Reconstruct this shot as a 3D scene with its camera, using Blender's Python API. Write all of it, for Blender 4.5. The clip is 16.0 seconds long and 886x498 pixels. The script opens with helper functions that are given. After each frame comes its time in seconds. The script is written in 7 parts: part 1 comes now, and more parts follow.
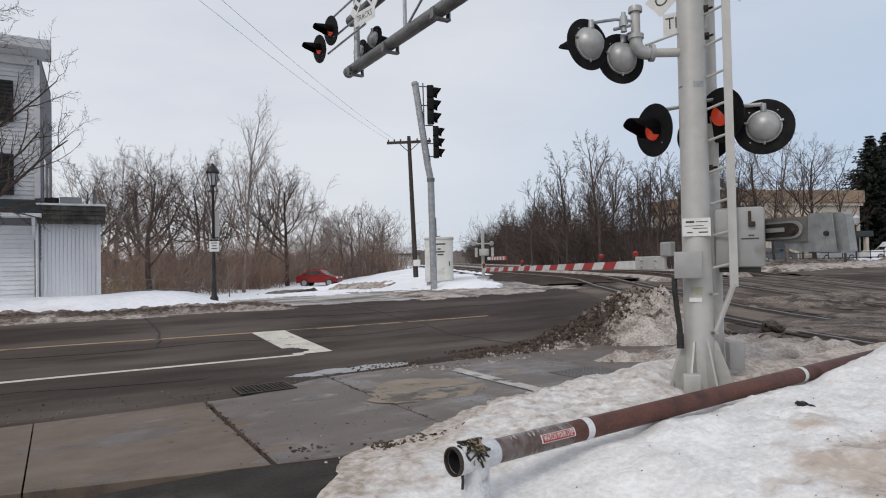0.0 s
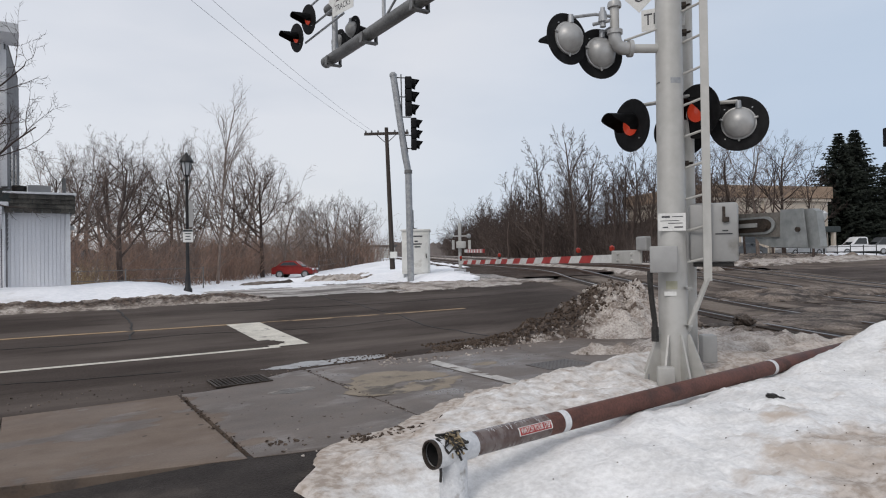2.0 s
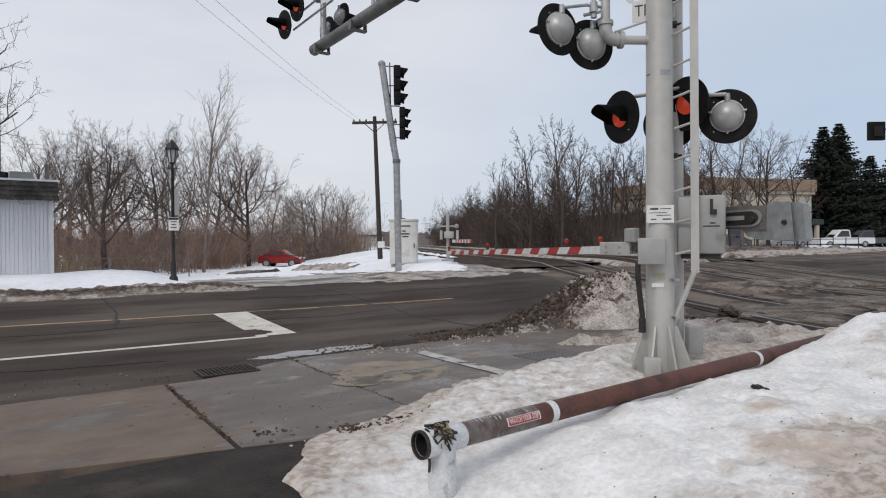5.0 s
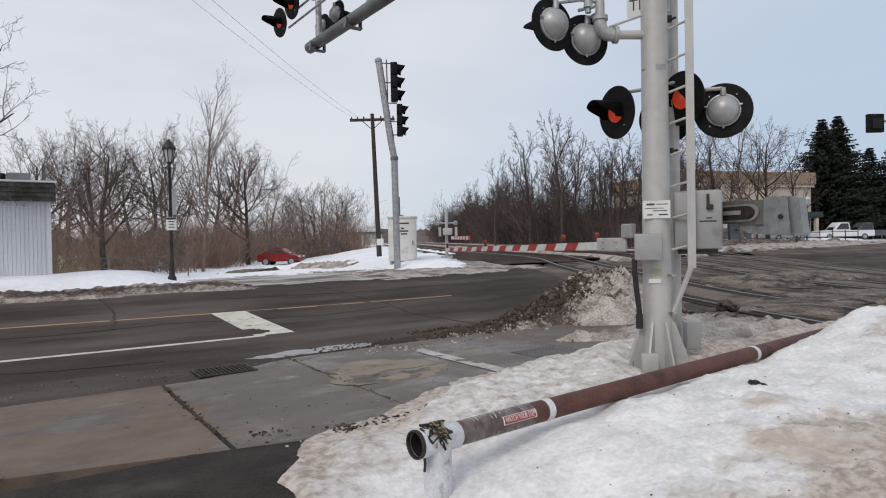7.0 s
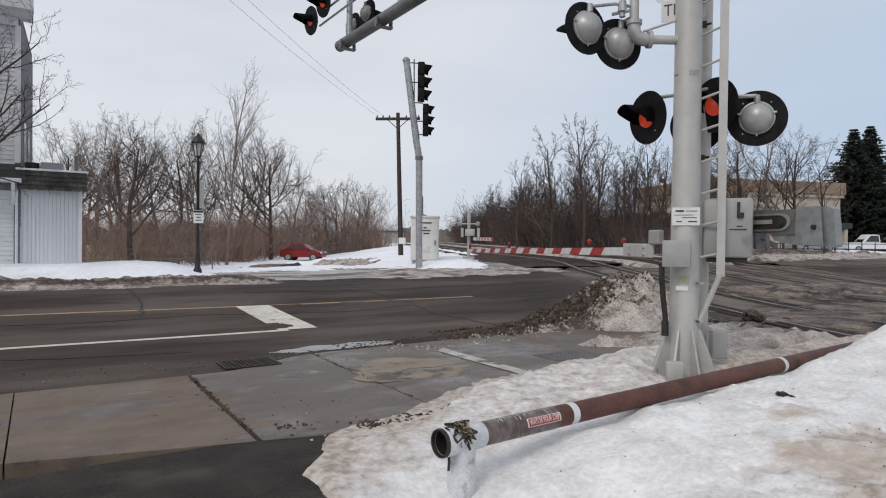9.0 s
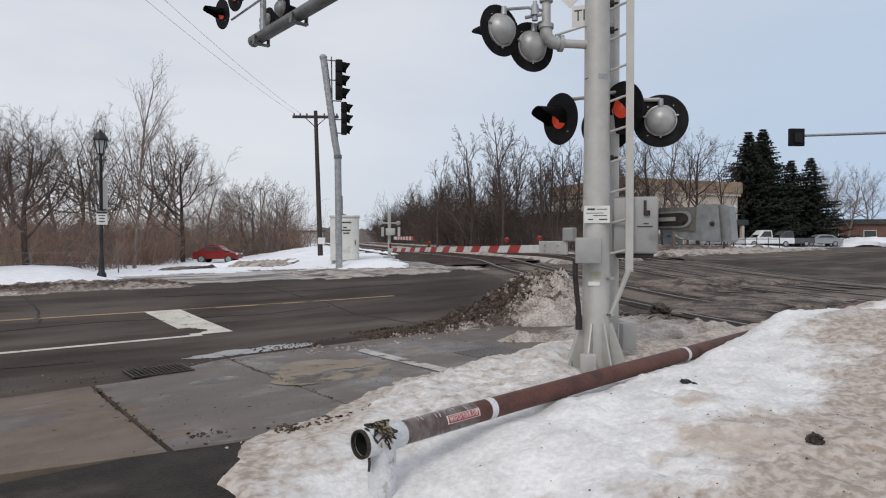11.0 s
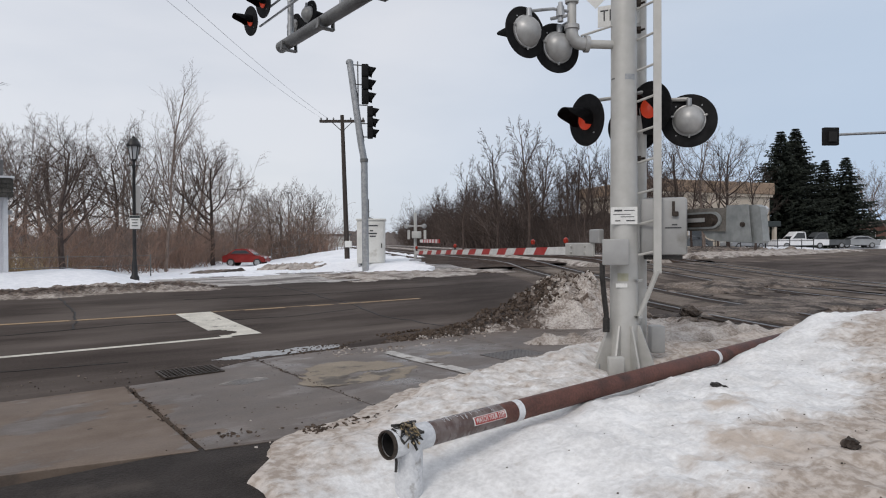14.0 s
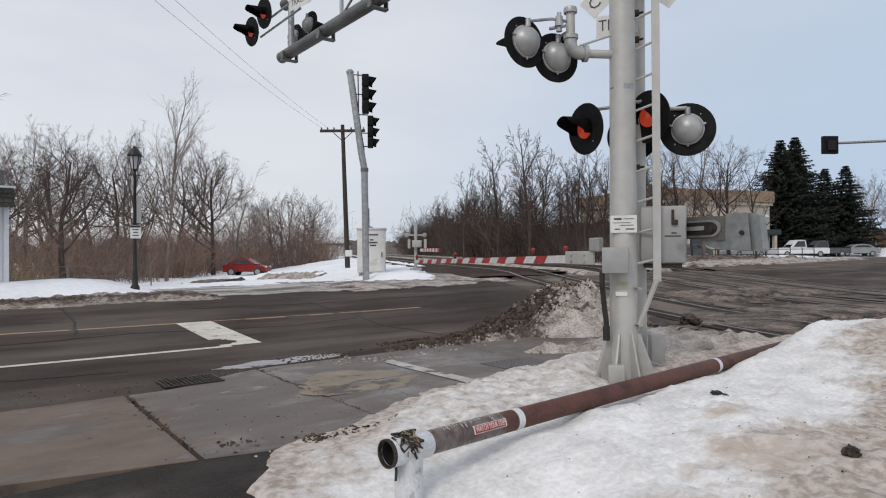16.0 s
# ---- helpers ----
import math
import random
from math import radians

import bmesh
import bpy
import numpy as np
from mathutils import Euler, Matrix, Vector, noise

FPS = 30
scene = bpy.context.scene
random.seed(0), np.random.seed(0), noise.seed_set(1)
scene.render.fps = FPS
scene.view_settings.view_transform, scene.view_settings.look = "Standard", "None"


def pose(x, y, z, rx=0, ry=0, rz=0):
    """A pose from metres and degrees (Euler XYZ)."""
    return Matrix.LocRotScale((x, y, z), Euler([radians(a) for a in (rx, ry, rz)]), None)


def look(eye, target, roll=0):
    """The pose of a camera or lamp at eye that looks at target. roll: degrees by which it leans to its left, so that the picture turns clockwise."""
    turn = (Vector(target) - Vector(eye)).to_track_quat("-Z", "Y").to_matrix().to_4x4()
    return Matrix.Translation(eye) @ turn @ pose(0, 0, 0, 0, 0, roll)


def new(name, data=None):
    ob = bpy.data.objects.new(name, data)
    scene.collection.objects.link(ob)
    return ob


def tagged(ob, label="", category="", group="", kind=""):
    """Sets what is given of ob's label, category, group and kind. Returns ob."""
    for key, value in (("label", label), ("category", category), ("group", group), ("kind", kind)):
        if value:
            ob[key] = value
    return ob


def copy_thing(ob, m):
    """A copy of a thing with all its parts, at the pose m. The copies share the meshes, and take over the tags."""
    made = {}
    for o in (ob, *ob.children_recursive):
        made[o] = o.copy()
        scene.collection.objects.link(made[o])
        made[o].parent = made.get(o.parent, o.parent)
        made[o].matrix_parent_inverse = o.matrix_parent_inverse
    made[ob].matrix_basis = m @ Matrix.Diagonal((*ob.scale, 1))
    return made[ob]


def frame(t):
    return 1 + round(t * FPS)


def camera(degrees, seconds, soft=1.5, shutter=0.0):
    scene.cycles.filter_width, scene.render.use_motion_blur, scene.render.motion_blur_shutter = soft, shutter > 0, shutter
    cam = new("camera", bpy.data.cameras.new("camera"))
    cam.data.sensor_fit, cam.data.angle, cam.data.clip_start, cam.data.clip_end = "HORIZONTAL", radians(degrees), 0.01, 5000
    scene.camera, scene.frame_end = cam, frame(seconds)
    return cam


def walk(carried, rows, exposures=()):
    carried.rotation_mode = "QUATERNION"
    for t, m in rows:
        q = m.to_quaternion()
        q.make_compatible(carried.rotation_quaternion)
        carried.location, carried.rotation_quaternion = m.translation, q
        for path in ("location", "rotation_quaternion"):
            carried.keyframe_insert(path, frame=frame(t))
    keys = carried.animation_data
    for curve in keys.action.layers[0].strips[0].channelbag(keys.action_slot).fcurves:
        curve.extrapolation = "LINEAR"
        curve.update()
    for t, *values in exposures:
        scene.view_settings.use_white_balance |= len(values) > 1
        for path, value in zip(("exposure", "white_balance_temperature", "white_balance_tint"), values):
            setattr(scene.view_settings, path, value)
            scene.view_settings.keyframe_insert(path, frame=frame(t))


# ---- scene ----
cam = camera(69.8, 16.0, 1.1)
PATH = [
    (0.0, pose(0.010, -0.005, 1.382, 91.21, 1.21, -31.11)),
    (0.5, pose(0.014, -0.002, 1.383, 91.19, 1.21, -32.00)),
    (1.0, pose(0.006, 0.001, 1.383, 91.05, 1.10, -32.59)),
    (1.5, pose(0.002, 0.005, 1.381, 90.78, 0.95, -32.98)),
    (2.0, pose(-0.002, 0.009, 1.390, 90.46, 0.84, -33.23)),
    (2.5, pose(-0.002, 0.017, 1.388, 90.19, 0.68, -33.49)),
    (3.0, pose(-0.002, 0.021, 1.388, 89.88, 0.62, -34.09)),
    (3.5, pose(-0.019, 0.026, 1.391, 89.72, 0.20, -33.92)),
    (4.0, pose(-0.012, 0.018, 1.389, 89.61, 0.38, -34.10)),
    (6.3, pose(-0.006, 0.039, 1.405, 89.49, -0.17, -35.49)),
    (6.5, pose(0.010, 0.032, 1.405, 89.43, 0.12, -36.78)),
    (7.0, pose(0.034, 0.022, 1.407, 89.22, 1.05, -34.38)),
    (7.5, pose(-0.027, 0.045, 1.408, 88.98, -0.49, -34.48)),
    (8.0, pose(-0.029, 0.036, 1.408, 88.94, -0.51, -34.48)),
    (8.5, pose(-0.048, 0.035, 1.415, 89.06, -0.44, -31.22)),
    (9.0, pose(-0.026, 0.037, 1.407, 89.26, -0.64, -32.53)),
    (9.5, pose(0.001, 0.029, 1.407, 89.33, -0.12, -38.89)),
    (9.7, pose(-0.008, 0.014, 1.409, 89.36, -0.11, -39.47)),
    (12.0, pose(-0.013, 0.030, 1.402, 89.16, 0.01, -39.66)),
    (12.5, pose(-0.004, 0.032, 1.399, 89.11, 0.17, -39.04)),
    (13.0, pose(-0.008, 0.020, 1.400, 89.12, 0.31, -38.32)),
    (13.5, pose(-0.014, 0.016, 1.398, 89.26, 0.26, -37.76)),
    (14.0, pose(-0.019, 0.012, 1.399, 89.50, 0.21, -37.29)),
    (14.5, pose(-0.019, 0.013, 1.395, 89.73, 0.17, -36.90)),
    (15.0, pose(-0.016, 0.010, 1.395, 89.93, 0.27, -37.16)),
    (15.5, pose(-0.013, 0.006, 1.393, 90.10, 0.39, -37.05)),
    (16.0, pose(-0.022, -0.000, 1.395, 90.32, 0.32, -37.25)),
]
walk(cam, PATH, exposures=((0.0, 0.0, 6500, 12), (16.0, 0.0, 6500, 12)))

# ---- world and light ----
world = bpy.data.worlds.new("overcast_sky")
scene.world = world
world.use_nodes = True
wn, wl = world.node_tree.nodes, world.node_tree.links
wn.clear()
w_out = wn.new("ShaderNodeOutputWorld")
w_bg = wn.new("ShaderNodeBackground")
w_sky = wn.new("ShaderNodeTexSky")
w_sky.sky_type = "NISHITA"
w_sky.sun_disc = False
w_sky.sun_elevation, w_sky.sun_rotation = radians(38), radians(-70)
w_dim = wn.new("ShaderNodeVectorMath")
w_dim.operation = "SCALE"
w_dim.inputs[3].default_value = 0.09
w_co = wn.new("ShaderNodeTexCoord")
w_map = wn.new("ShaderNodeMapping")
w_map.inputs["Scale"].default_value = (1.0, 1.0, 3.2)
w_noise = wn.new("ShaderNodeTexNoise")
w_noise.inputs["Scale"].default_value = 1.7
w_noise.inputs["Detail"].default_value = 5
w_ramp = wn.new("ShaderNodeValToRGB")
w_ramp.color_ramp.elements[0].position, w_ramp.color_ramp.elements[0].color = 0.32, (0.63, 0.675, 0.735, 1)
w_ramp.color_ramp.elements[1].position, w_ramp.color_ramp.elements[1].color = 0.62, (0.77, 0.795, 0.83, 1)
w_mix = wn.new("ShaderNodeMixRGB")
w_mix.inputs[0].default_value = 0.82
wl.new(w_sky.outputs[0], w_dim.inputs[0])
wl.new(w_co.outputs["Generated"], w_map.inputs[0])
wl.new(w_map.outputs[0], w_noise.inputs["Vector"])
wl.new(w_noise.outputs[0], w_ramp.inputs[0])
wl.new(w_dim.outputs[0], w_mix.inputs[1])
wl.new(w_ramp.outputs[0], w_mix.inputs[2])
# a break of clearer, bluer sky low towards the east
w_dot = wn.new("ShaderNodeVectorMath")
w_dot.operation = "DOT_PRODUCT"
w_dot.inputs[1].default_value = (0.85, -0.1, -0.5)
w_rng = wn.new("ShaderNodeMapRange")
w_rng.inputs[1].default_value, w_rng.inputs[2].default_value = 0.2, 0.8
w_blue = wn.new("ShaderNodeMixRGB")
w_blue.inputs[2].default_value = (0.43, 0.55, 0.70, 1)
wl.new(w_co.outputs["Generated"], w_dot.inputs[0])
wl.new(w_dot.outputs["Value"], w_rng.inputs[0])
wl.new(w_rng.outputs[0], w_blue.inputs[0])
wl.new(w_mix.outputs[0], w_blue.inputs[1])
wl.new(w_blue.outputs[0], w_bg.inputs[0])
w_bg.inputs[1].default_value = 1.06
wl.new(w_bg.outputs[0], w_out.inputs[0])
sun = new("sun", bpy.data.lights.new("sun", "SUN"))
sun.data.energy, sun.data.angle, sun.data.color = 1.25, radians(18), (1.0, 0.945, 0.87)
sun.matrix_world = look((-40, -18, 40), (0, 0, 0))

# ---- materials ----
def ramp_node(nt, p0, c0, p1, c1):
    r = nt.nodes.new("ShaderNodeValToRGB")
    e = r.color_ramp.elements
    e[0].position, e[0].color, e[1].position, e[1].color = p0, (*c0, 1), p1, (*c1, 1)
    return r

def noise_node(nt, scale, detail=4, stretch=(1, 1, 1), rough=0.55):
    g = nt.nodes.new("ShaderNodeNewGeometry")
    m = nt.nodes.new("ShaderNodeMapping")
    m.inputs["Scale"].default_value = stretch
    n = nt.nodes.new("ShaderNodeTexNoise")
    n.inputs["Scale"].default_value, n.inputs["Detail"].default_value = scale, detail
    n.inputs["Roughness"].default_value = rough
    nt.links.new(g.outputs["Position"], m.inputs[0])
    nt.links.new(m.outputs[0], n.inputs["Vector"])
    return n

def mat(name, c1, c2, scale=3.0, fine=40.0, rough=0.6, rough2=None, metal=0.0, bump=0.15, dist=0.01,
        stain=None, stain_scale=0.6, stain_at=(0.52, 0.62), stain_rough=None, stretch=(1, 1, 1), rnd=0.0, spec=0.4, area=None):
    """Two scales of noise between c1 and c2; stain: a third colour in patches, with its own gloss."""
    m = bpy.data.materials.new(name)
    m.use_nodes = True
    nt = m.node_tree
    b = nt.nodes["Principled BSDF"]
    L = nt.links.new
    n1, n2 = noise_node(nt, scale, 5, stretch), noise_node(nt, fine, 3)
    mixv = nt.nodes.new("ShaderNodeMath")
    mixv.operation = "MULTIPLY_ADD"
    mixv.inputs[1].default_value = 0.45
    half = nt.nodes.new("ShaderNodeMath")
    half.operation = "MULTIPLY"
    half.inputs[1].default_value = 0.55
    L(n1.outputs[0], half.inputs[0])
    L(n2.outputs[0], mixv.inputs[0])
    L(half.outputs[0], mixv.inputs[2])
    r = ramp_node(nt, 0.39, c1, 0.61, c2)
    L(mixv.outputs[0], r.inputs[0])
    col = r.outputs[0]
    rr = nt.nodes.new("ShaderNodeMapRange")
    rr.inputs[3].default_value, rr.inputs[4].default_value = rough, rough if rough2 is None else rough2
    L(n1.outputs[0], rr.inputs[0])
    rough_out = rr.outputs[0]
    if stain:
        n3 = noise_node(nt, stain_scale, 6, stretch, 0.62)
        s = ramp_node(nt, stain_at[0], (0, 0, 0), stain_at[1], (1, 1, 1))
        if area:
            # the stain lies round one spot
            gp = nt.nodes.new("ShaderNodeNewGeometry")
            vd = nt.nodes.new("ShaderNodeVectorMath")
            vd.operation = "DISTANCE"
            vd.inputs[1].default_value = area[:3]
            ma = nt.nodes.new("ShaderNodeMath")
            ma.operation = "MULTIPLY_ADD"
            ma.inputs[1].default_value, ma.inputs[2].default_value = -0.22 / area[3], 0.18
            ad = nt.nodes.new("ShaderNodeMath")
            L(gp.outputs["Position"], vd.inputs[0])
            L(vd.outputs["Value"], ma.inputs[0])
            L(ma.outputs[0], ad.inputs[0])
            L(n3.outputs[0], ad.inputs[1])
            L(ad.outputs[0], s.inputs[0])
        else:
            L(n3.outputs[0], s.inputs[0])
        mx = nt.nodes.new("ShaderNodeMixRGB")
        mx.inputs[2].default_value = (*stain, 1)
        L(s.outputs[0], mx.inputs[0])
        L(col, mx.inputs[1])
        col = mx.outputs[0]
        if stain_rough is not None:
            mr = nt.nodes.new("ShaderNodeMixRGB")
            mr.inputs[2].default_value = (stain_rough,) * 3 + (1,)
            L(s.outputs[0], mr.inputs[0])
            L(rough_out, mr.inputs[1])
            rough_out = mr.outputs[0]
    if rnd:
        oi = nt.nodes.new("ShaderNodeObjectInfo")
        h = nt.nodes.new("ShaderNodeHueSaturation")
        mp = nt.nodes.new("ShaderNodeMapRange")
        mp.inputs[3].default_value, mp.inputs[4].default_value = 1 - rnd, 1 + rnd
        L(oi.outputs["Random"], mp.inputs[0])
        L(mp.outputs[0], h.inputs["Value"])
        L(col, h.inputs["Color"])
        col = h.outputs[0]
    L(col, b.inputs["Base Color"])
    L(rough_out, b.inputs["Roughness"])
    b.inputs["Metallic"].default_value = metal
    b.inputs["Specular IOR Level"].default_value = spec
    if bump:
        bp = nt.nodes.new("ShaderNodeBump")
        bp.inputs["Strength"].default_value, bp.inputs["Distance"].default_value = bump, dist
        L(n2.outputs[0], bp.inputs["Height"])
        L(bp.outputs[0], b.inputs["Normal"])
    return m

M = {}
M["asphalt"] = mat("asphalt", (0.040, 0.0312, 0.027), (0.074, 0.060, 0.053), 1.3, 55, 0.9, 0.75, spec=0.07, bump=0.5, dist=0.012,
                   stain=(0.135, 0.113, 0.100), stain_scale=0.6, stain_at=(0.46, 0.70), stain_rough=0.85, stretch=(0.3, 1.1, 1))
M["asphalt_wet"] = mat("wet_asphalt", (0.018, 0.014, 0.012), (0.042, 0.034, 0.030), 2.2, 60, 0.7, 0.5, spec=0.12, bump=0.7, dist=0.014,
                       stain=(0.08, 0.068, 0.06), stain_scale=1.4, stain_at=(0.55, 0.7), stain_rough=0.8)
M["crossing"] = mat("worn_crossing_surface", (0.060, 0.046, 0.038), (0.125, 0.100, 0.084), 1.1, 26, 0.85, 0.7, spec=0.08, bump=0.6, dist=0.02,
                    stain=(0.19, 0.158, 0.135), stain_scale=0.7, stain_at=(0.5, 0.7), stretch=(0.7, 1, 1))
def pavement_mat():
    m = bpy.data.materials.new("stained_concrete_pavement")
    m.use_nodes = True
    nt = m.node_tree
    b, L = nt.nodes["Principled BSDF"], nt.links.new
    g = nt.nodes.new("ShaderNodeNewGeometry")
    sep = nt.nodes.new("ShaderNodeSeparateXYZ")
    L(g.outputs["Position"], sep.inputs[0])
    def math_node(op, a, c, third=None):
        n = nt.nodes.new("ShaderNodeMath")
        n.operation = op
        for k, q in enumerate((a, c, third)):
            if q is None:
                continue
            if isinstance(q, (int, float)):
                n.inputs[k].default_value = q
            else:
                L(q, n.inputs[k])
        return n.outputs[0]
    warp = noise_node(nt, 0.9, 7, (0.8, 1.5, 1), 0.62)
    east = nt.nodes.new("ShaderNodeMapRange")
    east.inputs[1].default_value, east.inputs[2].default_value, east.inputs[3].default_value, east.inputs[4].default_value = 1.15, 1.75, -0.01, 0.30
    L(sep.outputs[0], east.inputs[0])
    damp = ramp_node(nt, 0.545, (0, 0, 0), 0.575, (1, 1, 1))
    L(math_node("ADD", warp.outputs[0], east.outputs[0]), damp.inputs[0])
    fine, mid = noise_node(nt, 60, 4), noise_node(nt, 5.0, 6, (1, 1, 1), 0.65)
    broad = noise_node(nt, 1.3, 7, (0.8, 1.4, 1), 0.6)
    tone = math_node("MULTIPLY_ADD", fine.outputs[0], 0.22, math_node("MULTIPLY_ADD", mid.outputs[0], 0.33, math_node("MULTIPLY", broad.outputs[0], 0.45)))
    dry = ramp_node(nt, 0.38, (0.118, 0.087, 0.067), 0.62, (0.188, 0.148, 0.119))
    # wet concrete, lightened: part of its sheen is put into this colour
    wet = ramp_node(nt, 0.36, (0.068, 0.052, 0.043), 0.66, (0.170, 0.141, 0.122))
    L(tone, dry.inputs[0])
    L(tone, wet.inputs[0])
    mx = nt.nodes.new("ShaderNodeMixRGB")
    L(damp.outputs[0], mx.inputs[0])
    L(dry.outputs[0], mx.inputs[1])
    L(wet.outputs[0], mx.inputs[2])
    # pale salt bloom and small dark spots
    salt_n, spot_n = noise_node(nt, 1.6, 8, (1, 1, 1), 0.7), noise_node(nt, 9.0, 3)
    salt = ramp_node(nt, 0.60, (0, 0, 0), 0.72, (0.5, 0.5, 0.5))
    L(salt_n.outputs[0], salt.inputs[0])
    m2 = nt.nodes.new("ShaderNodeMixRGB")
    m2.inputs[2].default_value = (0.22, 0.20, 0.185, 1)
    L(salt.outputs[0], m2.inputs[0])
    L(mx.outputs[0], m2.inputs[1])
    spot = ramp_node(nt, 0.68, (0, 0, 0), 0.72, (0.7, 0.7, 0.7))
    L(spot_n.outputs[0], spot.inputs[0])
    m3 = nt.nodes.new("ShaderNodeMixRGB")
    m3.inputs[2].default_value = (0.03, 0.025, 0.022, 1)
    L(spot.outputs[0], m3.inputs[0])
    L(m2.outputs[0], m3.inputs[1])
    L(m3.outputs[0], b.inputs["Base Color"])
    rg = nt.nodes.new("ShaderNodeMapRange")
    rg.inputs[3].default_value, rg.inputs[4].default_value = 0.85, 0.50
    L(damp.outputs[0], rg.inputs[0])
    sheen = ramp_node(nt, 0.50, (0, 0, 0), 0.60, (0.22, 0.22, 0.22))
    L(noise_node(nt, 0.75, 5, (1, 1.6, 1), 0.6).outputs[0], sheen.inputs[0])
    L(math_node("MULTIPLY_ADD", mid.outputs[0], 0.3, math_node("SUBTRACT", math_node("SUBTRACT", rg.outputs[0], 0.15), sheen.outputs[0])), b.inputs["Roughness"])
    b.inputs["Specular IOR Level"].default_value = 0.3
    bp = nt.nodes.new("ShaderNodeBump")
    bp.inputs["Strength"].default_value, bp.inputs["Distance"].default_value = 0.25, 0.006
    L(fine.outputs[0], bp.inputs["Height"])
    L(bp.outputs[0], b.inputs["Normal"])
    return m
M["pavement"] = pavement_mat()
M["mud"] = mat("tan_mud_film", (0.185, 0.148, 0.104), (0.26, 0.212, 0.155), 3, 50, 0.6, bump=0.2, stain=(0.08, 0.065, 0.05), stain_scale=2.2, stain_at=(0.55, 0.62))
M["ice"] = mat("pale_wet_ice", (0.20, 0.20, 0.20), (0.34, 0.34, 0.345), 2.0, 24, 0.25, 0.4, spec=0.4, bump=0.15, dist=0.006,
               stain=(0.10, 0.085, 0.075), stain_scale=3.0, stain_at=(0.53, 0.62), stain_rough=0.4)
M["panel"] = mat("crossing_panel", (0.115, 0.092, 0.076), (0.205, 0.172, 0.145), 1.4, 30, 0.85, spec=0.08, bump=0.5, dist=0.012, stain=(0.065, 0.052, 0.044), stain_scale=1.1, stain_at=(0.5, 0.62))
M["arm_steel"] = mat("dull_arm_steel", (0.13, 0.12, 0.105), (0.22, 0.205, 0.185), 6, 40, 0.5, metal=0.4, bump=0.05)
M["litter"] = mat("leaf_litter", (0.045, 0.032, 0.025), (0.11, 0.082, 0.066), 0.7, 9, 0.95, bump=0.8, dist=0.06)
M["ballast"] = mat("track_ballast", (0.030, 0.0215, 0.018), (0.095, 0.072, 0.060), 2.0, 22, 0.9, spec=0.1, bump=0.9, dist=0.05,
                   stain=(0.045, 0.030, 0.024), stain_scale=0.3)
M["ground"] = mat("winter_ground", (0.11, 0.085, 0.06), (0.22, 0.18, 0.13), 0.5, 9, 0.95, bump=0.8, dist=0.06,
                  stain=(0.62, 0.64, 0.67), stain_scale=0.12, stain_at=(0.42, 0.5))
M["snow"] = mat("snow", (0.60, 0.595, 0.59), (0.80, 0.798, 0.795), 2.6, 26, 0.6, 0.8, bump=0.5, dist=0.018, spec=0.25,
                stain=(0.47, 0.405, 0.35), stain_scale=2.2, stain_at=(0.52, 0.68), area=(3.9, 1.1, 0.4, 1.7))
M["snow_clean"] = mat("clean_snow", (0.72, 0.74, 0.78), (0.86, 0.87, 0.9), 0.7, 8, 0.7, bump=0.4, dist=0.05,
                      stain=(0.45, 0.4, 0.34), stain_scale=0.3, stain_at=(0.62, 0.8))
M["snow_grey"] = mat("old_grey_snow", (0.22, 0.18, 0.15), (0.54, 0.495, 0.455), 3.0, 30, 0.6, 0.8, bump=0.8, dist=0.03,
                     stain=(0.10, 0.075, 0.058), stain_scale=1.6, stain_at=(0.5, 0.64))
M["snow_dirt"] = mat("dirt_crusted_snow", (0.055, 0.040, 0.031), (0.27, 0.222, 0.185), 2.6, 26, 0.8, bump=1.0, dist=0.04,
                     stain=(0.035, 0.026, 0.021), stain_scale=1.6, stain_at=(0.48, 0.6))
M["clod"] = mat("dark_mud_clod", (0.030, 0.021, 0.016), (0.12, 0.092, 0.073), 9, 40, 0.9, spec=0.1, bump=0.6, dist=0.01)
M["slush"] = mat("slush", (0.14, 0.122, 0.107), (0.40, 0.37, 0.34), 2.2, 24, 0.45, 0.7, spec=0.2, bump=0.5, dist=0.02,
                 stain=(0.07, 0.06, 0.052), stain_scale=1.2, stain_at=(0.46, 0.56), stain_rough=0.3)
M["salt"] = mat("dried_salt", (0.34, 0.325, 0.31), (0.50, 0.485, 0.465), 6, 40, 0.8, spec=0.1, bump=0.1, stain=(0.12, 0.10, 0.085), stain_scale=5, stain_at=(0.55, 0.65))
M["lane"] = mat("slushy_lane", (0.24, 0.218, 0.20), (0.56, 0.535, 0.515), 0.9, 18, 0.6, 0.8, spec=0.15, bump=0.5, dist=0.02,
                stain=(0.085, 0.068, 0.058), stain_scale=0.8, stain_at=(0.48, 0.56), stain_rough=0.5, stretch=(0.45, 2.4, 1))
M["paint_white"] = mat("white_road_paint", (0.46, 0.435, 0.375), (0.66, 0.625, 0.55), 4, 60, 0.7, bump=0.2, dist=0.004,
                       stain=(0.2, 0.19, 0.17), stain_scale=3, stain_at=(0.6, 0.66))
M["paint_yellow"] = mat("worn_yellow_paint", (0.27, 0.19, 0.115), (0.40, 0.29, 0.185), 3, 60, 0.8, spec=0.1, bump=0.2, dist=0.004,
                        stain=(0.09, 0.072, 0.06), stain_scale=2.4, stain_at=(0.54, 0.62))
M["mast"] = mat("aluminium_paint", (0.42, 0.413, 0.39), (0.49, 0.484, 0.462), 3.5, 9, 0.42, 0.55, metal=0.2, bump=0.03,
                stain=(0.33, 0.325, 0.31), stain_scale=2.2, stain_at=(0.55, 0.75), stretch=(1, 1, 0.25))
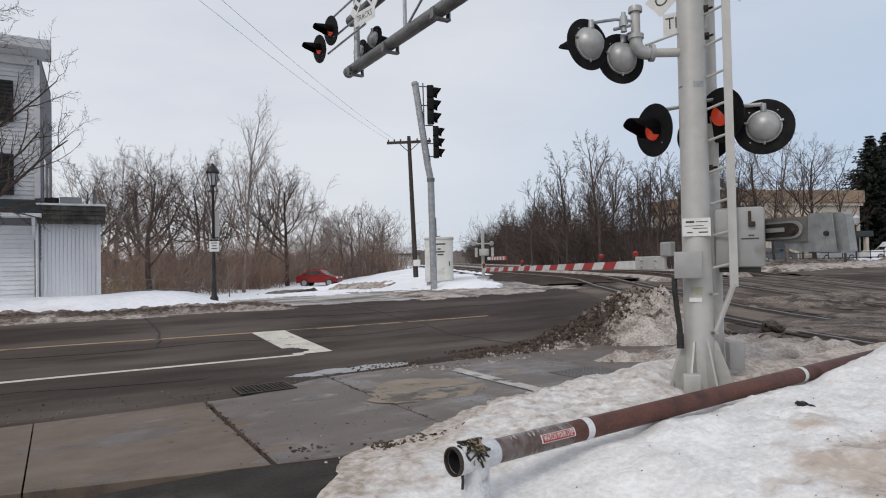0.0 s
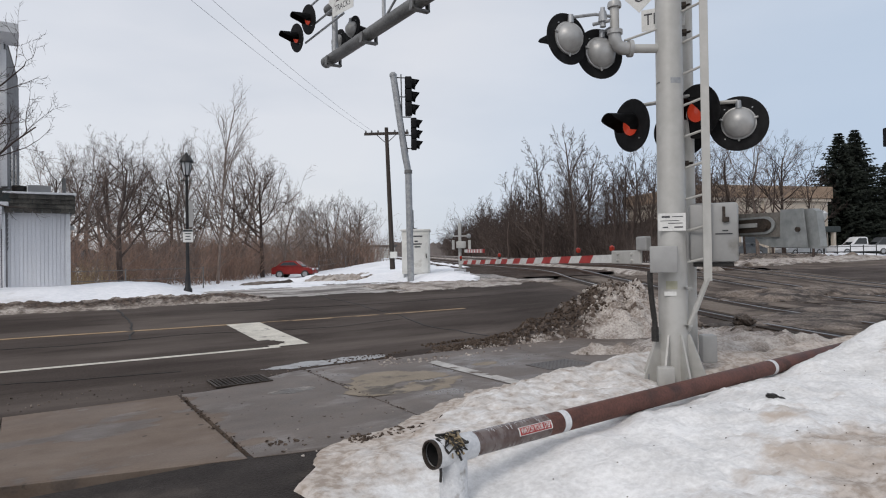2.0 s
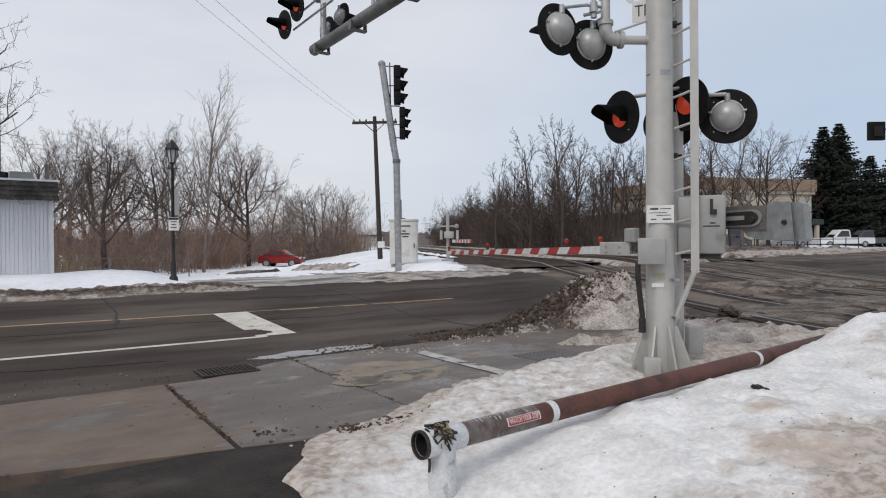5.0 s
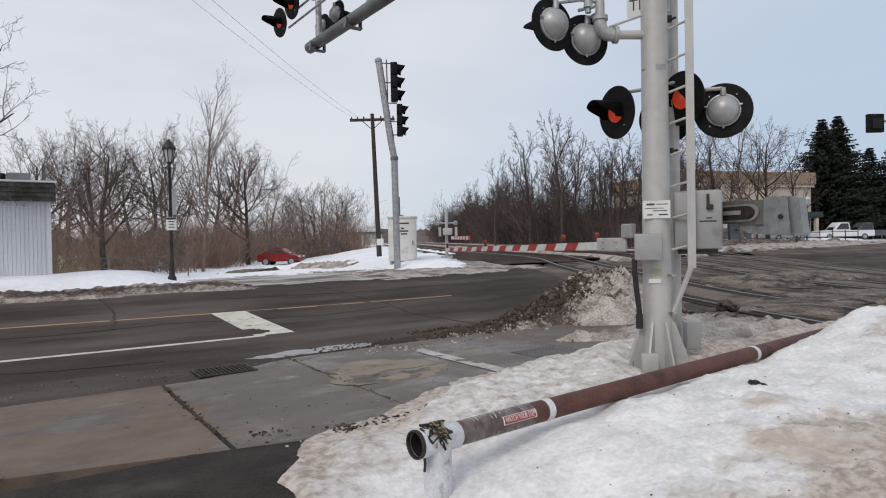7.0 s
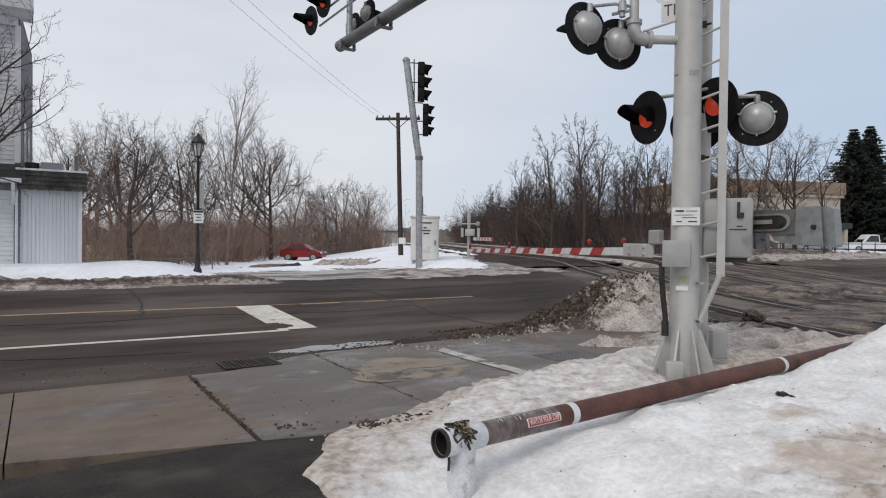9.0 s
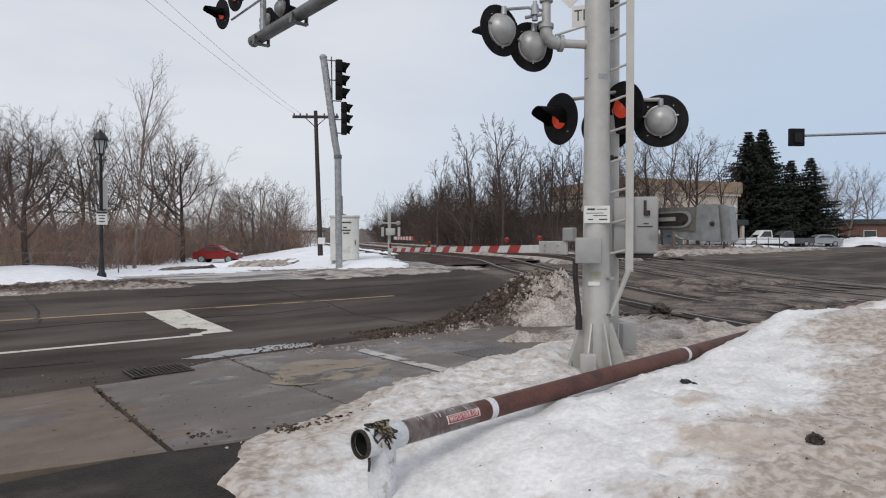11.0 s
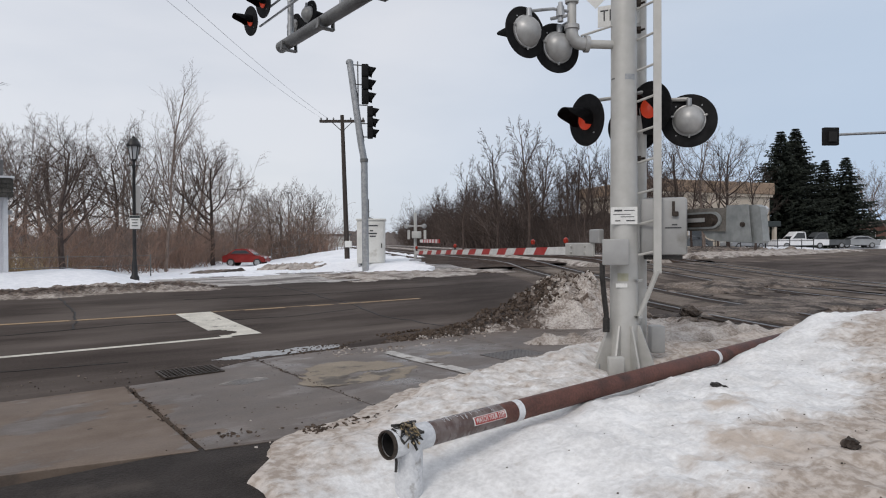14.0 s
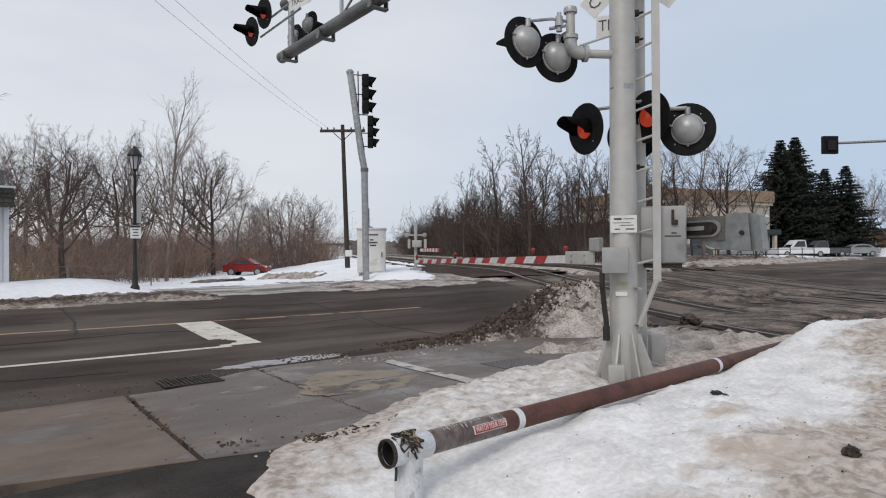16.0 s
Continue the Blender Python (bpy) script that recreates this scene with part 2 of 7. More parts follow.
M["galv"] = mat("galvanised_steel", (0.28, 0.29, 0.30), (0.42, 0.43, 0.44), 8, 14, 0.42, 0.6, metal=0.6, bump=0.03)
M["case_grey"] = mat("grey_case_paint", (0.30, 0.30, 0.295), (0.34, 0.34, 0.335), 4, 10, 0.42, 0.55, metal=0.1, bump=0.02,
                     stain=(0.22, 0.215, 0.2), stain_scale=2.5, stain_at=(0.6, 0.75))
M["tube_grey"] = mat("weathered_tube_steel", (0.10, 0.10, 0.10), (0.2, 0.2, 0.195), 3, 40, 0.5, metal=0.4, bump=0.1)
M["black"] = mat("flat_black_paint", (0.006, 0.006, 0.0065), (0.014, 0.014, 0.015), 8, 20, 0.65, 0.75, spec=0.15, bump=0.03)
M["black_post"] = mat("black_gloss_paint", (0.012, 0.012, 0.013), (0.03, 0.028, 0.027), 5, 40, 0.35, bump=0.05)
M["rust"] = mat("rust_brown_pipe", (0.075, 0.030, 0.022), (0.14, 0.058, 0.043), 5, 55, 0.5, 0.7, metal=0.1, bump=0.2,
                stain=(0.045, 0.024, 0.02), stain_scale=3, stain_at=(0.56, 0.68))
M["pipe_white"] = mat("worn_white_paint", (0.5, 0.51, 0.53), (0.68, 0.69, 0.7), 6, 50, 0.5, bump=0.12,
                      stain=(0.3, 0.29, 0.28), stain_scale=7, stain_at=(0.58, 0.68))
M["tape"] = mat("clear_plastic_wrap", (0.075, 0.042, 0.035), (0.165, 0.138, 0.13), 7, 14, 0.2, 0.35, bump=0.1, stretch=(2, 1, 1))
M["red"] = mat("red_sheeting", (0.30, 0.022, 0.02), (0.40, 0.04, 0.035), 5, 60, 0.45, bump=0.04)
M["white"] = mat("white_sheeting", (0.60, 0.60, 0.58), (0.72, 0.72, 0.7), 5, 60, 0.5, bump=0.04)
M["arm_white"] = mat("gate_arm_white", (0.5, 0.5, 0.49), (0.66, 0.66, 0.64), 6, 60, 0.5, bump=0.04,
                     stain=(0.35, 0.34, 0.32), stain_scale=4, stain_at=(0.6, 0.7))
M["housing"] = mat("dull_silver_housing", (0.33, 0.33, 0.325), (0.44, 0.44, 0.435), 5, 12, 0.38, 0.5, metal=0.35, bump=0.03)
M["wt_plate"] = mat("mottled_zinc_plate", (0.21, 0.225, 0.225), (0.31, 0.325, 0.325), 5, 16, 0.45, 0.6, metal=0.35, bump=0.03)
M["tactile"] = mat("wet_tactile_plate", (0.055, 0.050, 0.048), (0.115, 0.105, 0.10), 3, 30, 0.4, 0.6, spec=0.3, bump=0.1)
M["yellow_mark"] = mat("faded_yellow_paint", (0.36, 0.35, 0.25), (0.42, 0.41, 0.32), 6, 12, 0.5, bump=0.02)
M["dark"] = mat("dark_rubber", (0.015, 0.014, 0.013), (0.035, 0.032, 0.03), 10, 60, 0.6, bump=0.1)
M["bag"] = mat("patterned_plastic", (0.012, 0.009, 0.007), (0.40, 0.31, 0.18), 45, 70, 0.35, bump=0.2, dist=0.006)
M["iron"] = mat("cast_iron", (0.03, 0.024, 0.02), (0.07, 0.055, 0.045), 6, 60, 0.6, metal=0.5, bump=0.2)
# near-black: shade inside openings put into the colour; also cracks and unlit lenses
M["hole"] = mat("shade_black", (0.006, 0.006, 0.006), (0.012, 0.011, 0.011), 6, 60, 0.7, bump=0)
M["rail"] = mat("rusty_rail_steel", (0.07, 0.045, 0.035), (0.14, 0.095, 0.075), 2, 40, 0.5, metal=0.5, bump=0.1)
M["rail_top"] = mat("polished_rail_head", (0.22, 0.2, 0.19), (0.36, 0.34, 0.33), 3, 40, 0.3, metal=0.9, bump=0.02)
M["timber"] = mat("tarred_timber", (0.022, 0.017, 0.014), (0.06, 0.047, 0.039), 2, 30, 0.8, spec=0.1, bump=0.4, stretch=(1, 6, 1))
M["pole_wood"] = mat("creosoted_pole", (0.024, 0.019, 0.016), (0.06, 0.047, 0.04), 4, 40, 0.8, bump=0.3, stretch=(4, 4, 0.4))
M["siding"] = mat("white_siding", (0.55, 0.56, 0.58), (0.68, 0.69, 0.71), 2, 40, 0.6, bump=0.06, rnd=0.03)
M["shed"] = mat("white_shed_panel", (0.56, 0.57, 0.6), (0.66, 0.67, 0.7), 1.6, 40, 0.55, bump=0.05, rnd=0.02,
                stain=(0.45, 0.45, 0.46), stain_scale=1.4, stain_at=(0.6, 0.8), stretch=(1, 1, 0.3))
M["side_grey"] = mat("grey_side_siding", (0.12, 0.12, 0.125), (0.2, 0.2, 0.21), 2, 30, 0.7, bump=0.1)
M["shingle"] = mat("mossy_dark_shingle", (0.03, 0.029, 0.026), (0.09, 0.085, 0.075), 5, 40, 0.9, bump=0.5, dist=0.01, rnd=0.3)
M["dark_trim"] = mat("dark_green_fascia", (0.022, 0.03, 0.03), (0.04, 0.05, 0.05), 3, 40, 0.6, bump=0.05)
M["shutter"] = mat("black_shutter", (0.010, 0.011, 0.012), (0.022, 0.023, 0.025), 4, 40, 0.6, bump=0.05)
M["bark"] = mat("grey_brown_bark", (0.105, 0.080, 0.068), (0.225, 0.178, 0.154), 5, 40, 0.9, bump=0.4, dist=0.01, stretch=(2, 2, 0.5), rnd=0.25)
M["bark_dark"] = mat("dark_bark", (0.038, 0.027, 0.023), (0.095, 0.07, 0.06), 5, 40, 0.9, bump=0.4, dist=0.01, stretch=(2, 2, 0.5), rnd=0.25)
M["twig"] = mat("reddish_brush", (0.165, 0.102, 0.076), (0.30, 0.205, 0.158), 1.2, 20, 0.9, bump=0, rnd=0.25)
M["reed"] = mat("dry_straw_grass", (0.24, 0.175, 0.10), (0.40, 0.30, 0.185), 1.0, 20, 0.9, bump=0, rnd=0.2)
M["needle"] = mat("spruce_needles", (0.008, 0.012, 0.0085), (0.024, 0.032, 0.022), 1.2, 12, 0.8, bump=0, rnd=0.15)
M["stucco"] = mat("beige_stucco", (0.42, 0.365, 0.30), (0.52, 0.46, 0.385), 0.5, 10, 0.85, bump=0.1)
M["tan"] = mat("tan_roof_band", (0.26, 0.185, 0.13), (0.34, 0.25, 0.18), 0.5, 8, 0.8, bump=0.1)
M["brick"] = mat("red_brown_brick", (0.10, 0.05, 0.04), (0.17, 0.09, 0.07), 2, 14, 0.85, bump=0.2)
M["car_red"] = mat("red_car_paint", (0.19, 0.017, 0.015), (0.25, 0.028, 0.025), 2, 30, 0.25, bump=0)
M["car_white"] = mat("white_car_paint", (0.62, 0.63, 0.64), (0.7, 0.7, 0.71), 2, 30, 0.3, bump=0)
M["car_grey"] = mat("grey_car_paint", (0.06, 0.065, 0.07), (0.1, 0.105, 0.11), 2, 30, 0.3, bump=0)
M["car_silver"] = mat("silver_car_paint", (0.3, 0.31, 0.32), (0.36, 0.37, 0.38), 2, 30, 0.3, metal=0.4, bump=0)
M["backdrop"] = mat("distant_wood", (0.10, 0.085, 0.08), (0.19, 0.165, 0.155), 0.3, 2.2, 1.0, bump=0, stretch=(1, 1, 0.35))
M["cable"] = mat("cable_grey", (0.30, 0.31, 0.33), (0.40, 0.41, 0.43), 2, 10, 0.6, bump=0)
M["cream"] = mat("cream_case_paint", (0.55, 0.55, 0.52), (0.68, 0.68, 0.65), 2, 40, 0.5, bump=0.05,
                 stain=(0.4, 0.38, 0.34), stain_scale=1.8, stain_at=(0.58, 0.72))
M["print"] = mat("dark_printing", (0.03, 0.03, 0.035), (0.06, 0.06, 0.065), 20, 60, 0.6, bump=0)
M["amber_glass"] = mat("red_arm_lens", (0.22, 0.016, 0.010), (0.36, 0.035, 0.018), 20, 60, 0.25, bump=0)

def add_dirt(m, c1, c2, ramp_at=(0.76, 1.06)):
    """Mixes a dirt colour over m where the mesh's dirt attribute, broken up by noise, is high."""
    nt = m.node_tree
    b = nt.nodes["Principled BSDF"]
    old = b.inputs["Base Color"].links[0].from_socket
    at = nt.nodes.new("ShaderNodeAttribute")
    at.attribute_name = "dirt"
    n = noise_node(nt, 7.0, 6, (1, 1, 1), 0.65)
    ad = nt.nodes.new("ShaderNodeMath")
    nt.links.new(at.outputs["Fac"], ad.inputs[0])
    nt.links.new(n.outputs[0], ad.inputs[1])
    k = ramp_node(nt, ramp_at[0], (0, 0, 0), ramp_at[1], (1, 1, 1))
    nt.links.new(ad.outputs[0], k.inputs[0])
    n2 = noise_node(nt, 16.0, 4)
    col = ramp_node(nt, 0.4, c1, 0.6, c2)
    nt.links.new(n2.outputs[0], col.inputs[0])
    mx = nt.nodes.new("ShaderNodeMixRGB")
    nt.links.new(k.outputs[0], mx.inputs[0])
    nt.links.new(old, mx.inputs[1])
    nt.links.new(col.outputs[0], mx.inputs[2])
    nt.links.new(mx.outputs[0], b.inputs["Base Color"])

def set_dirt(ob, amount):
    a = ob.data.attributes.new("dirt", "FLOAT", "POINT")
    for i, v in enumerate(ob.data.vertices):
        a.data[i].value = amount(v.co.x, v.co.y)

M["snow_heap"] = mat("ploughed_snow", (0.22, 0.178, 0.148), (0.60, 0.555, 0.515), 3.4, 30, 0.6, 0.8, bump=0.9, dist=0.035,
                     stain=(0.085, 0.06, 0.045), stain_scale=2.2, stain_at=(0.53, 0.60))
add_dirt(M["snow"], (0.32, 0.268, 0.225), (0.50, 0.445, 0.40), (0.66, 1.16))
M["snow_kerb"] = mat("ploughed_kerb_snow", (0.16, 0.125, 0.10), (0.50, 0.45, 0.405), 2.4, 22, 0.7, 0.85, bump=0.8, dist=0.03,
                     stain=(0.12, 0.088, 0.068), stain_scale=2.0, stain_at=(0.5, 0.6), stretch=(0.4, 1, 1))
add_dirt(M["snow_kerb"], (0.03, 0.02, 0.015), (0.11, 0.078, 0.06))
add_dirt(M["snow_heap"], (0.022, 0.015, 0.012), (0.115, 0.086, 0.068))

def glass_mat(name, col, rough):
    m = bpy.data.materials.new(name)
    m.use_nodes = True
    b = m.node_tree.nodes["Principled BSDF"]
    b.inputs["Base Color"].default_value = (*col, 1)
    b.inputs["Roughness"].default_value = rough
    b.inputs["Specular IOR Level"].default_value = 0.8
    return m

M["window"] = glass_mat("dark_window_glass", (0.012, 0.014, 0.016), 0.06)
M["lens_off"] = glass_mat("dark_red_lens", (0.11, 0.010, 0.008), 0.2)
M["lamp_glass"] = glass_mat("frosted_lamp_glass", (0.5, 0.52, 0.54), 0.25)
M["lens_on"] = glass_mat("lit_red_lens", (0.5, 0.03, 0.015), 0.3)
b_on = M["lens_on"].node_tree.nodes["Principled BSDF"]
b_on.inputs["Emission Color"].default_value = (1.0, 0.11, 0.045, 1)
b_on.inputs["Emission Strength"].default_value = 0.2

# ---- builders ----
def thing(name, base, label, category, group="", kind=""):
    e = new(name)
    e.location = base
    e.empty_display_size = 0.2
    return tagged(e, label, category, group, kind)

ORIGINS = {}

def part(name, bm, material, parent, label="", smooth=False):
    """Links bm, in world metres, as one mesh under parent (a thing or a part)."""
    me = bpy.data.meshes.new(name)
    base = ORIGINS.get(parent.name) or Vector(parent.location)
    bmesh.ops.translate(bm, verts=bm.verts, vec=-base)
    bm.to_mesh(me)
    bm.free()
    if smooth:
        for p in me.polygons:
            p.use_smooth = True
        me.set_sharp_from_angle(angle=radians(40))
    me.materials.append(material)
    o = new(name, me)
    o.parent = parent
    ORIGINS[o.name] = base
    return tagged(o, label)

def solo(name, bm, material, label, category="", group="", kind="", smooth=False):
    """A thing of one mesh."""
    me = bpy.data.meshes.new(name)
    bm.to_mesh(me)
    bm.free()
    if smooth:
        for p in me.polygons:
            p.use_smooth = True
        me.set_sharp_from_angle(angle=radians(40))
    me.materials.append(material)
    return tagged(new(name, me), label, category, group, kind)

def B():
    return bmesh.new()

def box(bm, c, size, rot=None, bevel=0.0):
    """A box round c; rot: degrees about z, or a matrix."""
    if rot is None:
        r = Matrix.Identity(4)
    elif isinstance(rot, (int, float)):
        r = Matrix.Rotation(radians(rot), 4, "Z")
    else:
        r = rot
    m = Matrix.Translation(c) @ r @ Matrix.Diagonal((*size, 1))
    v = bmesh.ops.create_cube(bm, size=1, matrix=m)["verts"]
    if bevel:
        ed = list({e for x in v for e in x.link_edges})
        bmesh.ops.bevel(bm, geom=ed, offset=bevel, segments=2, affect="EDGES", profile=0.5)
    return bm

def rod(bm, p0, p1, r0, r1=None, seg=12, caps=True):
    """A straight round bar from p0 to p1."""
    p0, p1 = Vector(p0), Vector(p1)
    d = p1 - p0
    m = Matrix.Translation((p0 + p1) / 2) @ d.to_track_quat("Z", "Y").to_matrix().to_4x4()
    bmesh.ops.create_cone(bm, cap_ends=caps, segments=seg, radius1=r0, radius2=r0 if r1 is None else r1, depth=d.length, matrix=m)
    return bm

def tube(bm, pts, r, seg=8):
    """A bent round bar through pts."""
    pts = [Vector(p) for p in pts]
    rings = []
    for i, p in enumerate(pts):
        d = (pts[min(i + 1, len(pts) - 1)] - pts[max(i - 1, 0)]).normalized()
        side = d.cross(Vector((0, 0, 1)) if abs(d.z) < 0.9 else Vector((1, 0, 0))).normalized()
        up = side.cross(d)
        rings.append([bm.verts.new(p + r * (math.cos(a) * side + math.sin(a) * up)) for a in (2 * math.pi * k / seg for k in range(seg))])
    for a, b in zip(rings, rings[1:]):
        for k in range(seg):
            bm.faces.new((a[k], a[(k + 1) % seg], b[(k + 1) % seg], b[k]))
    bm.faces.new(rings[0][::-1])
    bm.faces.new(rings[-1])
    return bm

def lathe(bm, o, axis, prof, seg=24):
    """Turns prof, pairs of (along, radius), about the axis through o."""
    o, q = Vector(o), Vector(axis).to_track_quat("Z", "Y").to_matrix()
    rings = []
    for h, r in prof:
        rings.append([bm.verts.new(o + q @ Vector((max(r, 1e-4) * math.cos(2 * math.pi * k / seg), max(r, 1e-4) * math.sin(2 * math.pi * k / seg), h))) for k in range(seg)])
    for a, b in zip(rings, rings[1:]):
        for k in range(seg):
            bm.faces.new((a[k], a[(k + 1) % seg], b[(k + 1) % seg], b[k]))
    return bm

def prism(bm, poly, a, b):
    """Sweeps a closed outline (points in 3D) by the vector from a to b."""
    d = Vector(b) - Vector(a)
    lo = [bm.verts.new(Vector(p)) for p in poly]
    hi = [bm.verts.new(Vector(p) + d) for p in poly]
    n = len(poly)
    bm.faces.new(lo[::-1])
    bm.faces.new(hi)
    for i in range(n):
        bm.faces.new((lo[i], lo[(i + 1) % n], hi[(i + 1) % n], hi[i]))
    bmesh.ops.recalc_face_normals(bm, faces=bm.faces)
    return bm

def text_part(words, size, m, material, parent, name="lettering", label="", squeeze=1.0):
    """Letters as a thin mesh; m: the pose of the text's plane."""
    cu = bpy.data.curves.new(name, "FONT")
    cu.body, cu.size, cu.align_x, cu.align_y, cu.extrude = words, size, "CENTER", "CENTER", 0.001
    cu.resolution_u = 2
    tmp = bpy.data.objects.new("tmp_text", cu)
    me = bpy.data.meshes.new_from_object(tmp)
    bpy.data.objects.remove(tmp)
    base = ORIGINS.get(parent.name) or Vector(parent.location)
    me.transform(Matrix.Translation(-base) @ m @ Matrix.Diagonal((squeeze, 1, 1, 1)))
    me.materials.clear()
    me.materials.append(material)
    o = new(name, me)
    o.parent = parent
    return tagged(o, label)

def facing(o, out, up=(0, 0, 1)):
    """A pose at o whose z points along out and whose y points up."""
    z = Vector(out).normalized()
    x = Vector(up).cross(z).normalized()
    y = z.cross(x)
    r = Matrix((x, y, z)).transposed().to_4x4()
    return Matrix.Translation(o) @ r

# ---- the lie of the land ----
def ease(a):
    a = min(max(a, 0.0), 1.0)
    return a * a * (3 - 2 * a)

TX, TY = 0.449, 0.893          # the tracks run this way
def across(x, y):
    return TY * x - TX * y     # metres across the tracks

def land(x, y):
    s = across(x, y)
    z = 0.45 * ease((y - 6) / 12) + 0.2 * math.exp(-((s - 11) / 7) ** 2)
    z -= 1.05 * ease((y - 16) / 28) * ease((3 - s) / 10)
    z += 0.25 * ease((x - 25) / 40)
    return z

def bumps(x, y, f, seed=0.0):
    return noise.fractal(Vector((x * f, y * f, seed)), 1.0, 2.0, 4)

def sheet(us, vs, place, height, skirt=0.0):
    """A grid mesh: place(u, v) gives x, y and height(x, y, u, v) gives z, or None for a hole."""
    bm = B()
    rows = []
    for u in us:
        row = []
        for v in vs:
            x, y = place(u, v)
            z = height(x, y, u, v)
            row.append(None if z is None else bm.verts.new((x, y, z)))
        rows.append(row)
    for a, b in zip(rows, rows[1:]):
        for k in range(len(vs) - 1):
            q = (a[k], b[k], b[k + 1], a[k + 1])
            if all(q):
                bm.faces.new(q)
    bmesh.ops.recalc_face_normals(bm, faces=bm.faces)
    if bm.faces and sum(f.normal.z for f in bm.faces) < 0:
        bmesh.ops.reverse_faces(bm, faces=bm.faces)
    if skirt:
        rim = [e for e in bm.edges if e.is_boundary]
        low = [g for g in bmesh.ops.extrude_edge_only(bm, edges=rim)["geom"] if isinstance(g, bmesh.types.BMVert)]
        bmesh.ops.translate(bm, verts=low, vec=(0, 0, -skirt))
    return bm

def span(a, b, step):
    n = max(1, round((b - a) / step))
    return [a + (b - a) * i / n for i in range(n + 1)]

XY = lambda u, v: (u, v)

# ---- ground, road, tracks ----
gx = [-700, -350, -180, -110, -80] + span(-60, 130, 2.5) + [150, 190, 260, 400, 700]
gy = [-500, -200, -90, -45] + span(-25, 115, 2.5) + [135, 170, 230, 350, 700]
solo("ground", sheet(gx, gy, XY, lambda x, y, u, v: land(x, y) - 0.07 - 0.45 * (y < 3.2 and -12 < x < 11 and y > -8)), M["ground"], "winter ground of dead grass, mud and thin snow", "ground", kind="structure")
solo("road", sheet(span(-70, 150, 1.0), span(6.55, 15.4, 0.42), XY, lambda x, y, u, v: land(x, y) - 0.004 * (y < 6.9)), M["asphalt"],
     "dark worn asphalt road with damp patches", "road", kind="structure")
solo("junction_road", sheet(span(18, 150, 1.5), span(15.2, 24.5, 0.6), XY, lambda x, y, u, v: land(x, y) - 0.006 if across(x, y) > 17.8 else None), M["crossing"],
     "worn asphalt of the junction beyond the tracks", "road", kind="structure")
solo("road_shoulder", sheet(span(-14, 12, 0.5), span(-9, 4.44, 0.5), XY, lambda x, y, u, v: land(x, y) + 0.002 - 0.34 * ease((3.75 - y) / 1.1) * ease((x - 1.0) / 0.7)), M["asphalt_wet"],
     "dark wet asphalt strip beside the pavement", "road", kind="structure")
solo("crossing_surface", sheet(span(7.0, 70, 0.6), span(-25, 7.0, 0.6), XY,
     lambda x, y, u, v: land(x, y) - 0.012 if across(x, y) > 3.2 else None), M["crossing"], "worn muddy surface round the railway tracks", "road", kind="structure")

def along(s, a):
    return (TY * s + TX * a, -TX * s + TY * a)

solo("track_bed", sheet(span(4.6, 18.4, 0.6), span(9, 210, 1.5), along,
     lambda x, y, u, v: land(x, y) + 0.05 - 0.22 * max(0, abs(u - 11.5) - 6.3) if y > 15.3 else None), M["ballast"], "dark brown stone ballast of three tracks", "track bed", kind="structure")

def ribbon(bm, pts, w, h):
    """A bar of w by h whose top runs through pts."""
    rings = []
    for i, p in enumerate(pts):
        d = (Vector(pts[min(i + 1, len(pts) - 1)]) - Vector(pts[max(i - 1, 0)])).normalized()
        s = Vector((d.y, -d.x, 0)).normalized() * (w / 2)
        p = Vector(p)
        dn = Vector((0, 0, -h))
        rings.append([bm.verts.new(q) for q in (p - s, p + s, p + s + dn, p - s + dn)])
    for a, b in zip(rings, rings[1:]):
        for k in range(4):
            bm.faces.new((a[k], b[k], b[(k + 1) % 4], a[(k + 1) % 4]))
    bm.faces.new(rings[0])
    bm.faces.new(rings[-1][::-1])
    bmesh.ops.recalc_face_normals(bm, faces=bm.faces)
    return bm

def track_z(x, y):
    return land(x, y) + 0.03 + 0.12 * ease((y - 15) / 2.5)

RAILS = (6.5, 7.94, 10.75, 12.19, 15.0, 16.44)
for s in RAILS:
    pts = [(*along(s, a), track_z(*along(s, a))) for a in span(-32, 200, 2.0)]
    rail = thing("rail", pts[16], "rusty steel rail with a worn bright head", "rail", "railway rails")
    part("web", ribbon(B(), [(x, y, z - 0.012) for x, y, z in pts], 0.11, 0.15), M["rail"], rail)
    part("head", ribbon(B(), pts, 0.068, 0.014), M["rail_top"], rail, "bright worn running head")
for s in RAILS:
    for side in (-0.16, 0.17):
        pts = [(*along(s + side, a), land(*along(s + side, a)) + 0.012) for a in span(-20, 17.5 + s * 0.5, 1.5)]
        solo("crossing_timber", ribbon(B(), pts, 0.2, 0.06), M["timber"], "long tarred timber beside a rail in the crossing", "crossing timber", "crossing timbers")
for i, (s, w) in enumerate(((5.5, 0.25), (9.3, 0.4), (13.6, 0.5))):
    pts = sheet(span(-w, w, 0.2), span(36 if i == 0 else 18 + i * 3, 170, 1.5), lambda u, v, s=s: along(s + u, v),
                lambda x, y, u, v, w=w: land(x, y) + 0.09 + 0.10 * (1 - (u / w) ** 2) * (0.6 + 0.8 * bumps(x, y, 0.5)) - 0.06 * (abs(u) > w * 0.95), 0.2)
    solo("snow_strip", pts, M["snow_clean"] if i == 0 else M["snow_grey"], "strip of old snow along the tracks", "snow", kind="stuff", smooth=True)

